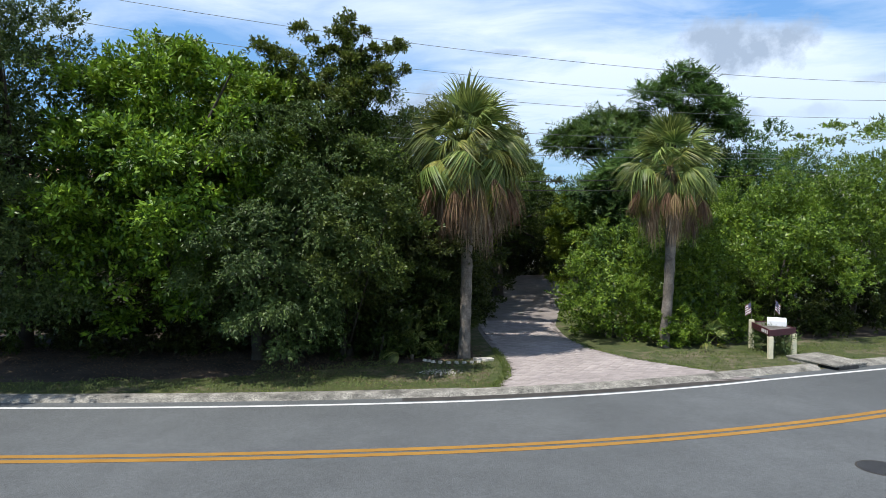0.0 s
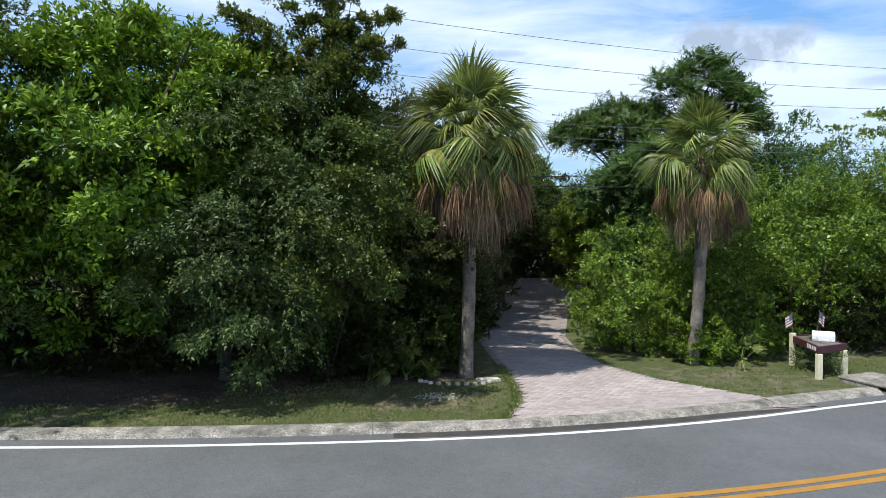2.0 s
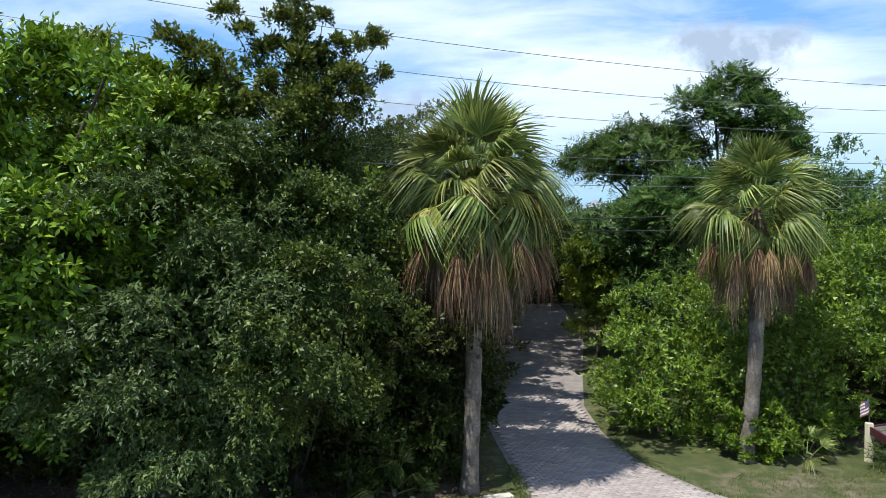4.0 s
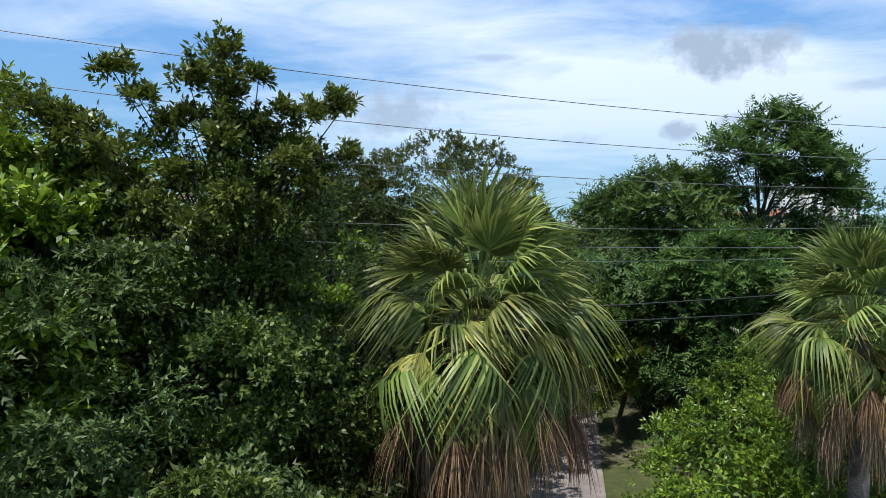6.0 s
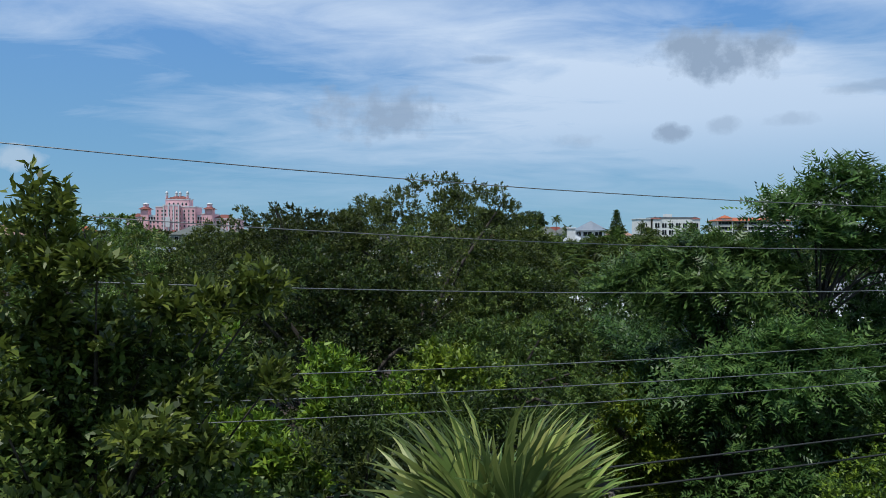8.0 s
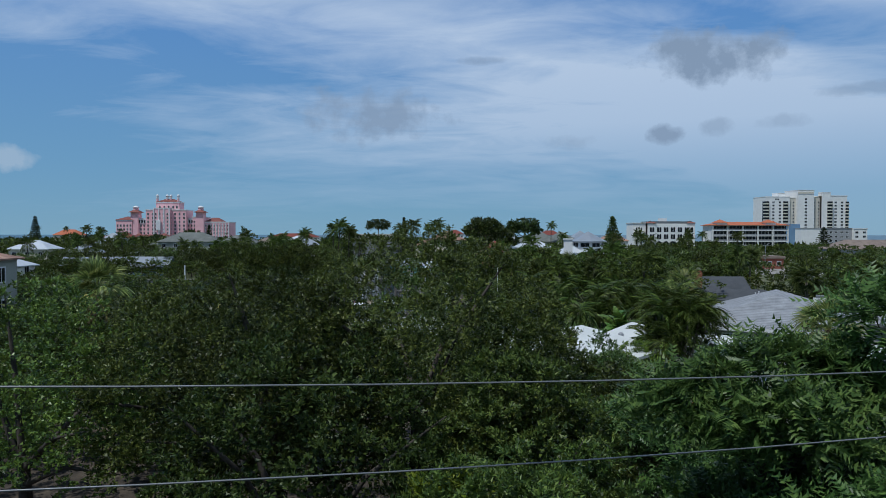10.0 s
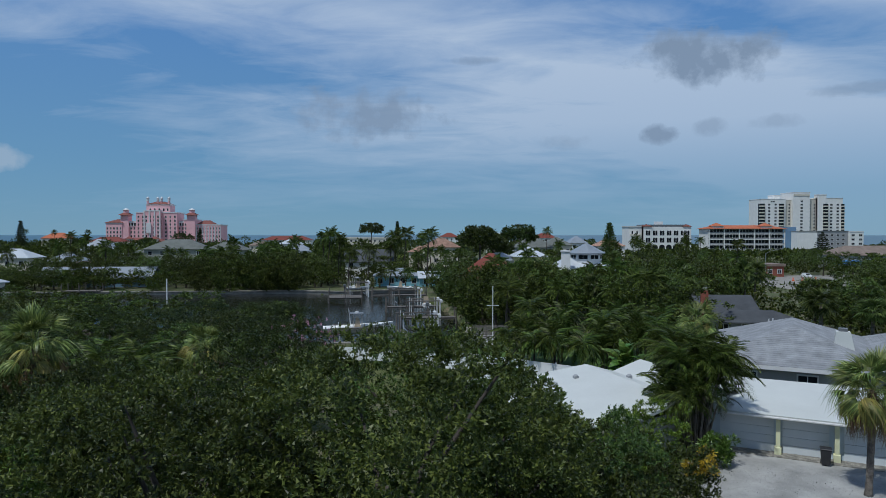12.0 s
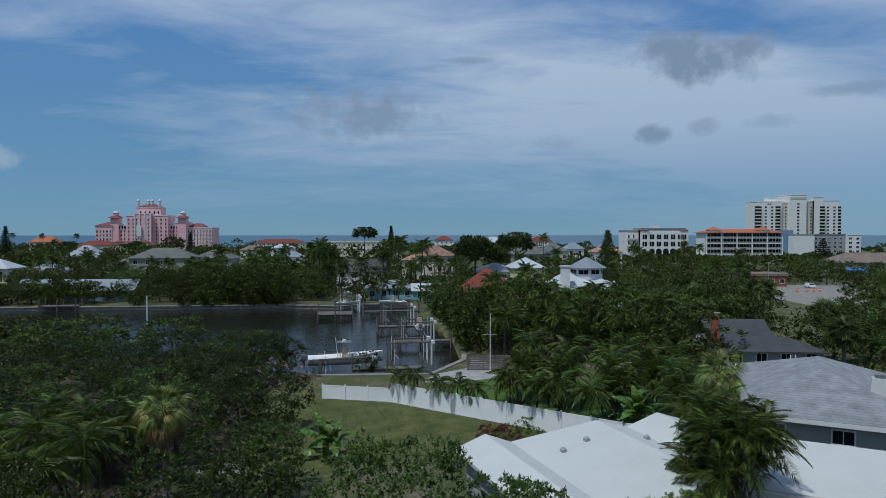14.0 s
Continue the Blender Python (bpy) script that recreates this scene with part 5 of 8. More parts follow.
for k, (bx, by, base, tips) in enumerate(TIERS):
    broad_tree("feather_tree", bx, by, base + 3, (2.4, 1.6, 1.6), "leaf_tier", "feathery-leaved tree with layered blue-green branches", 190 * len(tips), (0.16, 0.06), 0, 70 + k, base=base, pinnate=5, trunk=0.12, cluster_size=0.3, group="feathery trees", tri=True, inner=False, tips=[(a, b, c - 0.45) for a, b, c in tips])
for k, (bx, by, h, rx, rz, n) in enumerate(((8.6, 31.8, 6.4, 2.8, 1.6, 2600), (12.0, 36.5, 5.6, 3.0, 2.0, 2800), (16.5, 34.0, 7.0, 2.9, 2.2, 2800), (8.3, 40.0, 6.0, 2.4, 2.0, 2200), (13.8, 40.0, 4.2, 2.6, 2.4, 2400))):
    broad_tree("feather_tree", bx, by, h, (rx, rx, rz), "leaf_feather", "feathery-leaved tree with layered blue-green branches", n, (0.15, 0.055), int(16 + n / 60), 76 + k, base=h - rz, pinnate=4, trunk=0.1, cluster_size=0.34, lower=-0.45, limbs=5, group="feathery trees", tri=True, inner=False)

for k, (bx, by, h, r, rz) in enumerate(((10.4, 32.8, 8.0, 2.5, 3.4), (13.6, 33.4, 8.3, 2.7, 3.4), (8.3, 33.0, 7.4, 1.9, 2.8), (9.3, 49.6, 6.8, 1.9, 3.2), (15.4, 32.8, 8.6, 2.5, 3.6), (12.1, 32.7, 9.2, 1.9, 3.2))):
    broad_tree("broadleaf_tree", bx, by, h, (r, r, rz), "leaf_feather", "dense green tree below the feathery boughs", 16000, (0.13, 0.06), 80, 85 + k, base=h - rz, trunk=0.12, lower=-0.9, limbs=4, tri=True, cluster_size=0.22)

# hedge right of the drive
for k, (bx, by, h, rx, ry, rz, n) in enumerate(((6.0, 22.9, 3.9, 1.8, 1.8, 2.5, 24000), (8.5, 22.2, 3.7, 2.1, 1.5, 2.6, 28000), (11.6, 23.4, 5.6, 2.7, 2.4, 2.3, 32000), (14.9, 24.2, 7.0, 2.9, 2.8, 2.8, 34000), (18.9, 25.6, 7.8, 3.2, 3.2, 3.1, 28000), (9.6, 26.5, 5.4, 2.6, 2.2, 3.2, 20000), (23.5, 28.5, 8.8, 3.6, 2.8, 4.8, 18000), (13.0, 28.0, 6.2, 3.0, 2.4, 3.4, 16000))):
    broad_tree("hedge_bush", bx, by, h, (rx, ry, rz), "leaf_hedge", "dense light green pepper bush beside the drive", n, (0.10, 0.048), 130, 90 + k, base=h - rz, trunk=0.1, lower=-0.95, cluster_size=0.19, multi=3, limbs=6, category="bush", group="bushes beside the drive", tri=True)
broad_tree("undergrowth_bush", 12.5, 23.2, 2.0, (2.6, 0.8, 1.3), "leaf_dark", "low dark bushes behind the mailbox stand", 20000, (0.09, 0.045), 80, 101, base=0.7, tri=True, lower=-0.95, trunk=0.05, category="bush", multi=3, limbs=3)
broad_tree("undergrowth_bush", 17.5, 25.0, 2.2, (2.8, 0.9, 1.5), "leaf_dark", "low dark bushes behind the drain", 16000, (0.09, 0.045), 80, 102, base=0.8, tri=True, lower=-0.95, trunk=0.05, category="bush", multi=3, limbs=3)
broad_tree("planter_shrub", 10.05, 19.9, 0.72, (0.55, 0.75, 0.38), "leaf_silver", "dry straggly plants under the mailbox stand", 1800, (0.14, 0.02), 24, 103, base=0.36, lower=-0.9, trunk=0.02, category="shrub", limbs=2, cluster_size=0.4)
for k, (bx, by, h, rx, rz) in enumerate(((8.9, 29.2, 4.6, 2.2, 2.7), (12.8, 30.6, 5.2, 2.6, 3.0), (9.6, 36.8, 4.4, 2.2, 2.6), (16.0, 30.5, 6.0, 2.6, 3.2))):
    broad_tree("feather_tree", bx, by, h, (rx, rx, rz), "leaf_feather", "low feathery-leaved bush with blue-green sprays", 3200, (0.13, 0.045), 90, 110 + k, base=h - rz, pinnate=4, trunk=0.1, cluster_size=0.24, lower=-0.9, limbs=6, category="bush", group="feathery trees", tri=True)
broad_tree("undergrowth_bush", 7.2, 20.9, 1.0, (1.1, 0.4, 0.6), "leaf_hedge", "low green shrubs at the palm's foot", 7000, (0.09, 0.045), 50, 120, base=0.6, lower=-0.95, trunk=0.04, category="bush", multi=2, limbs=2, tri=True)
broad_tree("oak_tree", -12.4, 14.4, 10.6, (3.2, 2.8, 3.6), "leaf_silver", "oak whose boughs reach out over the verge", 30000, (0.13, 0.06), 120, 122, foot=(-3.5, 2.5), base=7.2, trunk=0.22, lower=-0.6, tri=True, cluster_size=0.2, limbs=8)
broad_tree("broadleaf_tree", 0.1, 25.4, 6.9, (2.3, 2.2, 1.9), "leaf_dark", "dark tree leaning over the driveway", 22000, (0.11, 0.05), 90, 123, base=5.0, trunk=0.13, lower=-0.6, tri=True)
broad_tree("broadleaf_tree", 0.2, 22.7, 6.2, (1.9, 1.7, 1.7), "leaf_dark", "dark tree leaning over the driveway", 16000, (0.11, 0.055), 70, 125, base=4.6, trunk=0.12, lower=-0.6, tri=True)
broad_tree("oak_tree", 6.0, 42.6, 6.3, (3.0, 2.8, 2.6), "leaf_dark", "low oak hanging over the end of the drive", 20000, (0.13, 0.07), 90, 126, foot=(3.6, 0.3), base=4.2, trunk=0.16, lower=-0.7, tri=True)
broad_tree("oak_tree", 2.2, 31.0, 7.0, (2.7, 2.6, 1.7), "leaf_oak", "oak bough shading the driveway", 22000, (0.11, 0.05), 90, 124, foot=(-2.8, 0.3), base=5.3, trunk=0.16, lower=-0.5, tri=True)
for k, (bx, by, h, r) in enumerate(((2.4, 46.2, 5.8, 2.2), (12.2, 51.0, 5.0, 2.0), (10.8, 38.6, 5.6, 2.0), (14.2, 37.0, 6.2, 2.6), (10.6, 47.0, 4.6, 1.6), (3.0, 43.0, 5.2, 2.0))):
    broad_tree("broadleaf_tree", bx, by, h, (r, r, h * 0.5), "leaf_dark" if k % 2 else "leaf_feather", "dark green tree closing the end of the drive" if k == 0 else "dense green tree between garden and drive", 8000, (0.15, 0.075), 70, 130 + k, base=h * 0.5, trunk=0.12, lower=-0.95, limbs=4, tri=True, cluster_size=0.2)
# end of the drive: low dark trees over it
broad_tree("oak_tree", 3.4, 38.6, 6.2, (2.6, 2.4, 2.4), "leaf_dark", "low oak limb hanging over the shaded drive", 22000, (0.11, 0.05), 90, 104, foot=(-2.6, 0.3), base=4.1, tri=True, trunk=0.15, lower=-0.7)
broad_tree("broadleaf_tree", 1.2, 28.0, 5.0, (1.5, 2.4, 2.4), "leaf_dark", "dark bushes along the shaded drive edge", 18000, (0.11, 0.05), 80, 105, base=2.6, tri=True, trunk=0.1, lower=-0.95)
broad_tree("broadleaf_tree", 0.2, 33.5, 5.4, (2.0, 2.8, 2.8), "leaf_dark", "dark bushes along the shaded drive edge", 18000, (0.11, 0.05), 80, 106, base=2.8, tri=True, trunk=0.1, lower=-0.95)

sabal_palm(0.6, 19.1, 6.2, 4, "tall cabbage palm with a shaggy brown skirt beside the driveway", "palms at the driveway", radius=0.165, greens=64, skirt=0.92, size=1.02)
sabal_palm(7.0, 20.8, 5.85, 6, "cabbage palm with a brown skirt among light green bushes", "palms at the driveway", radius=0.16, greens=60, lean=0.3, size=0.9, skirt=0.8)
sabal_palm(-0.9, 18.9, 0.35, 9, "young fan palm in the undergrowth", "", 0.05, 0.0, 0, 9, 0.55)
sabal_palm(8.3, 20.6, 0.25, 10, "young fan palm at the edge of the bushes", "", 0.05, 0.0, 0, 8, 0.45)


# ---- buildings ----
WINDOWS = {}


def window_meshes(w, h, arch=False, pane="window_dark", trim="white_paint"):
    key = (w, h, arch, pane, trim)
    if key not in WINDOWS:
        t = min(0.12, w * 0.12)
        if arch:
            prof = [(-w / 2, 0), (w / 2, 0)] + [(w / 2 * math.cos(q), h - w / 2 + w / 2 * math.sin(q)) for q in np.linspace(0, math.pi, 9)]
            n = len(prof)
            p = Build().add([(x, y, z) for y in (-0.03, 0.05) for x, z in prof], [tuple(range(n)), tuple(range(n, 2 * n))[::-1]] + [(k, n + k, n + (k + 1) % n, (k + 1) % n) for k in range(n)])
            outer = [(x * (1 + 2 * t / w), z * (1 + t / h) - (t if z == 0 else 0)) for x, z in prof]
            f = Build().add([(x, -0.08, z) for x, z in prof] + [(x, -0.08, z) for x, z in outer] + [(x, 0.05, z) for x, z in outer],
                            [(k, n + k, n + (k + 1) % n, (k + 1) % n) for k in range(n)] + [(n + k, 2 * n + k, 2 * n + (k + 1) % n, n + (k + 1) % n) for k in range(n)])
        else:
            p = Build().box(-w / 2, w / 2, -0.03, 0.05, 0, h)
            f = Build()
            f.box(-w / 2 - t, -w / 2, -0.08, 0.05, -t, h + t).box(w / 2, w / 2 + t, -0.08, 0.05, -t, h + t)
            f.box(-w / 2, w / 2, -0.08, 0.05, h, h + t).box(-w / 2, w / 2, -0.10, 0.05, -t, 0)
            if w > 0.9:
                f.box(-0.03, 0.03, -0.06, 0.05, 0, h)
        WINDOWS[key] = (f.mesh("window", trim), p.mesh("pane", pane))
    return WINDOWS[key]


def windows(parent, m, xs, zs, w, h, **kw):
    """Rows of windows on the wall plane y = 0 of the matrix m (outside is -y)."""
    f, p = window_meshes(w, h, **kw)
    for zz in zs:
        for xx in xs:
            win = part("window", f, parent=parent, m=m @ Matrix.Translation((xx, 0, zz)))
            part("pane", p, parent=win)


def hip_roof(w, d, z0, z1, over=0.5, thick=0.16, ridge=None):
    W, D = w / 2 + over, d / 2 + over
    b = Build()
    r = max(0.0, W - D) if ridge is None else ridge / 2
    if W >= D or ridge is not None:
        top = [(-r, 0, z1), (r, 0, z1)]
        faces = [(0, 1, 5, 4), (2, 3, 4, 5), (1, 2, 5), (3, 0, 4)]
    else:
        r = D - W
        top = [(0, -r, z1), (0, r, z1)]
        faces = [(0, 1, 4), (2, 3, 5), (1, 2, 5, 4), (3, 0, 4, 5)]
    b.add([(-W, -D, z0), (W, -D, z0), (W, D, z0), (-W, D, z0)] + top, faces)
    b.add([(-W, -D, z0 - thick), (W, -D, z0 - thick), (W, D, z0 - thick), (-W, D, z0 - thick), (-W, -D, z0), (W, -D, z0), (W, D, z0), (-W, D, z0)],
          [(0, 1, 5, 4), (1, 2, 6, 5), (2, 3, 7, 6), (3, 0, 4, 7), (3, 2, 1, 0)])
    return b


def gable_roof(w, d, z0, z1, over=0.5, thick=0.18):
    """Ridge along x."""
    W, D = w / 2 + over, d / 2 + over
    drop = (z1 - z0) * over / (d / 2)
    prof = [(-D, z0 - drop), (0, z1), (D, z0 - drop), (D, z0 - drop - thick), (0, z1 - thick), (-D, z0 - drop - thick)]
    return Build().add([(x, y, z) for x in (-W, W) for y, z in prof], [(k, (k + 1) % 6, 6 + (k + 1) % 6, 6 + k) for k in range(6)] + [(0, 5, 4, 1), (1, 4, 3, 2), (6, 7, 10, 11), (7, 8, 9, 10)])


def house(x, y, turn, w, d, eave, ridge, roof, wall_mat, roof_mat, label, storeys=1, bays=4, z0=0.0, shingles=False, win=(1.2, 1.3), name="house"):
    root = thing(name, pose(x, y, z0, 0, 0, turn), label, "house", "houses across the water" if y > 150 else "")
    b = Build().box(-w / 2, w / 2, -d / 2, d / 2, -0.1, eave)
    if roof == "gable":
        o = len(b.v)
        b.add([(-w / 2, -d / 2, eave), (-w / 2, d / 2, eave), (-w / 2, 0, ridge - 0.2), (w / 2, -d / 2, eave), (w / 2, d / 2, eave), (w / 2, 0, ridge - 0.2)], [(0, 2, 1), (3, 4, 5)])
    part("wall", b, wall_mat, root)
    if roof == "hip":
        part("roof", hip_roof(w, d, eave + 0.1, ridge), roof_mat, root)
    elif roof == "gable":
        part("roof", gable_roof(w, d, eave + 0.2, ridge), roof_mat, root)
    else:
        part("roof", Build().box(-w / 2 - 0.4, w / 2 + 0.4, -d / 2 - 0.4, d / 2 + 0.4, eave, ridge, None, 0.05), roof_mat, root)
    step = eave / storeys
    rows = [i * step + step * 0.32 for i in range(storeys)]
    windows(root, pose(0, -d / 2, 0), [(-0.5 + (k + 0.5) / bays) * w for k in range(bays)], rows, *win)
    for sgn in (-1, 1):
        windows(root, pose(sgn * w / 2, 0, 0, 0, 0, 90 * sgn), [-d * 0.25, d * 0.25], rows, *win)
    return root


def hotel():
    """The large pink hotel: stepped wings, corner turrets, a central tower with four lanterns."""
    root = thing("hotel", pose(-216, 605, 0) @ Matrix.Diagonal((0.955, 1, 1, 1)), "large stepped pink hotel with white trim and red tile roofs", "hotel")

    def block(x0, x1, y0, y1, z1, mat="wall_pink", rows=0, cols=0, cap=True, z_low=4.0):
        part("wall", Build().box(x0, x1, y0, y1, 0, z1), mat, root)
        if cap:
            part("parapet", Build().box(x0 - 0.3, x1 + 0.3, y0 - 0.3, y1 + 0.3, z1, z1 + 0.9), "white_paint", root, "white parapet band")
        if rows:
            windows(root, pose(0, y0 - 0.02, 0), [x0 + (x1 - x0) * (k + 0.5) / cols for k in range(cols)], [z_low + 3.35 * i for i in range(rows)], 1.3, 1.9)

    def turret(x, y, z1, w):
        part("turret", Build().box(x - w / 2, x + w / 2, y - w / 2, y + w / 2, 0, z1 - 6), "wall_pink", root)
        part("turret_roof", Build().add([(x + sx * w * 0.75, y + sy * w * 0.75, z1 - 6) for sx, sy in ((-1, -1), (1, -1), (1, 1), (-1, 1))] + [(x + sx * w * 0.3, y + sy * w * 0.3, z1 - 4) for sx, sy in ((-1, -1), (1, -1), (1, 1), (-1, 1))],
                                        [(0, 1, 5, 4), (1, 2, 6, 5), (2, 3, 7, 6), (3, 0, 4, 7), (3, 2, 1, 0)]), "roof_hotel", root)
        part("lantern", Build().tube([(x, y, z1 - 5), (x, y, z1 - 1.8)], [w * 0.36, w * 0.36], 8), "wall_pink", root)
        part("dome", Build().tube([(x, y, z1 - 1.8), (x, y, z1 - 1.2), (x, y, z1 - 0.5), (x, y, z1)], [w * 0.42, w * 0.38, w * 0.22, 0.05], 10), "white_paint", root, "white dome", smooth=True)

    block(-50.5, -36, 2, 24, 22.5, rows=5, cols=5)
    part("roof", hip_roof(15, 22, 23.4, 26.5, 0.6).mesh("roof", "roof_hotel"), parent=root, m=pose(-43.2, 13, 0))
    block(-36, 19, 4, 20, 24.0, rows=6, cols=19)
    part("band", Build().box(-36, 19, 3.6, 4.0, 20.2, 24.0), "white_paint", root, "white arcaded top storey")
    windows(root, pose(0, 3.58, 0), [-34.8 + 2.4 * k for k in range(23)], [20.7], 1.5, 2.6, arch=True)
    block(-22.6, 14, 0, 18, 31.6, rows=8, cols=9)
    block(-13.7, 0.2, -4, 2, 33.0, rows=8, cols=4)
    for k in (-13.7, -9.1, -4.5, 0.2):
        part("pilaster", Build().box(k - 0.5, k + 0.5, -4.5, -4.0, 0, 33), "white_paint", root, "white pilaster")
    part("bay", Build().box(-11.5, -7.5, -5.4, -4.5, 14, 23, None, 0.2), "white_paint", root, "white bay window")
    block(-14.6, 6.7, 3, 15, 38.5, rows=0)
    windows(root, pose(0, 2.98, 0), [-11, -7, -3, 1, 4.5], [33.5], 1.4, 2.4, arch=True)
    part("roof", hip_roof(20, 12, 39.4, 42.0, 0.4).mesh("roof", "roof_hotel"), parent=root, m=pose(-4, 9, 0))
    for k in (-13.6, -6.2, -2.8, 5.4):
        x, y = k, 4 if k in (-13.6, 5.4) else 8
        part("lantern", Build().tube([(x, y, 38), (x, y, 44.0)], [1.2, 1.1], 8), "wall_pink", root)
        part("arcade", Build().tube([(x, y, 42.2), (x, y, 44.2)], [1.25, 1.25], 8), "white_paint", root, "white arcaded lantern")
        part("dome", Build().tube([(x, y, 44.2), (x, y, 45.0), (x, y, 45.8), (x, y, 46.3)], [1.35, 1.2, 0.7, 0.05], 10), "white_paint", root, "white dome", smooth=True)
    turret(-34, 6, 36, 7)
    turret(26, 4, 36, 7)
    block(19, 29, 2, 22, 25.5, rows=6, cols=3)
    part("roof", hip_roof(15, 15, 21.9, 25.6, 0.4, ridge=6.0).mesh("roof", "roof_hotel"), parent=root, m=pose(36.8, 13, 0))
    block(29, 52, 4, 24, 21.0, "wall_pink", rows=5, cols=9)
    for k in range(9):
        part("pilaster", Build().box(29.5 + k * 2.7, 30.1 + k * 2.7, 3.5, 4.0, 0, 20.5), "white_paint", root, "white pilaster")
    # forecourt building
    low = thing("forecourt_building", pose(-203, 566, 0), "low cream forecourt building with red tile roofs", "building")
    part("wall", Build().box(-32, 2, 0, 14, 0, 7.6), "wall_cream", low)
    part("roof", hip_roof(34, 14, 7.6, 10.6, 0.8).mesh("roof", "roof_hotel"), parent=low, m=pose(-15, 7, 0))
    for k in (-24, -4):
        part("gatehouse", Build().box(k - 2.6, k + 2.6, -2, 2, 0, 9.6), "wall_cream", low)
        part("roof", hip_roof(5.2, 4, 9.6, 11.6, 0.5).mesh("roof", "roof_hotel"), parent=low, m=pose(k, 0, 0))
        windows(low, pose(k, -2.02, 0), [0], [2.0, 6.0], 1.6, 2.6, arch=True)
    windows(low, pose(0, -0.02, 0), [-30 + 2.6 * k for k in range(12) if abs(-30 + 2.6 * k + 24) > 3 and abs(-30 + 2.6 * k + 4) > 3], [1.5, 5.0], 1.5, 1.9)


def tower_block():
    root = thing("apartment_tower", pose(317, 604, 0), "tall off-white apartment tower with rows of dark windows", "apartment tower")

    def block(x0, x1, y0, y1, z1, mat="wall_white"):
        part("wall", Build().box(x0, x1, y0, y1, 0, z1), mat, root)
        part("parapet", Build().box(x0 - 0.2, x1 + 0.2, y0 - 0.2, y1 + 0.2, z1, z1 + 0.5), mat, root)

    levels = [4 + 2.95 * i for i in range(14)]
    block(0, 22.5, 0, 22, 45)
    block(13.5, 20, 4, 14, 48.5)
    block(22.5, 29, 2, 20, 44, "wall_beige")
    block(29, 44.5, -1, 20, 51)
    part("crown_rail", Build().box(29.5, 44, -1.3, -1.0, 47.8, 49.6), "wall_beige", root, "beige decorated crown")
    block(44.5, 52, 2, 20, 45, "wall_beige")
    block(52, 76, 0, 22, 46)
    block(52, 60, -0.8, 5, 49, "wall_white")
    for x0, x1, y0 in ((-1.4, 3.0, -0.9), (16.2, 20.6, -0.9), (57, 61.5, -1.7), (74.5, 77.2, -0.9)):
        part("balcony_recess", Build().box(x0, x1, y0 + 0.3, 3, 2, 41), "window_dark", root, "dark stacked balconies")
        for z in levels[:13]:
            part("balcony", Build().box(x0 - 0.1, x1 + 0.1, y0 - 0.5, 1.5, z - 1.2, z - 0.1), "wall_beige", root)
    windows(root, pose(0, -0.02, 0), [7.2, 13.2], levels[:13], 1.9, 1.5)
    windows(root, pose(0, 1.98, 0), [27], levels[:13], 1.4, 1.5)
    windows(root, pose(0, -1.02, 0), [36.8], levels[:14], 2.1, 1.5)
    windows(root, pose(0, 1.98, 0), [46.0, 50.6], levels[:13], 1.4, 1.5)
    windows(root, pose(0, -0.02, 0), [65.2, 71.2], levels[:13], 2.1, 1.5)
    windows(root, pose(0, -0.02, 0), [9.5, 11.5], [42.3], 1.5, 1.2)
    # lower grey block in front
    low = thing("apartment_block", pose(300, 520, 0), "four-storey grey and white flat-roofed apartment block", "apartment block")
    part("wall", Build().box(0, 16, 0, 20, 0, 15.6), "wall_white", low)
    part("wall", Build().box(16, 43, 3, 20, 0, 15.8), "wall_grey", low, "grey rendered middle wing")
    part("wall", Build().box(43, 54, 1, 20, 0, 15.4), "wall_white", low)
    part("roof", Build().box(-0.3, 16.3, -0.3, 20.3, 15.6, 16.1), "wall_grey", low)
    part("roof", Build().box(16.3, 43, 2.6, 20.3, 15.8, 16.2), "wall_grey", low)
    part("roof", Build().box(43, 54.3, 0.7, 20.3, 15.4, 15.9), "wall_white", low)
    part("stair_tower", Build().box(-4, 4, 8, 20, 0, 19.2), "wall_blue", low)
    rows = [2 + 3.3 * i for i in range(4)]
    windows(low, pose(0, 2.98, 0), [19, 22, 26, 30, 34.5, 39], rows, 1.9, 1.5)
    windows(low, pose(0, 0.98, 0), [45.5, 51.5], rows, 2.4, 1.5)


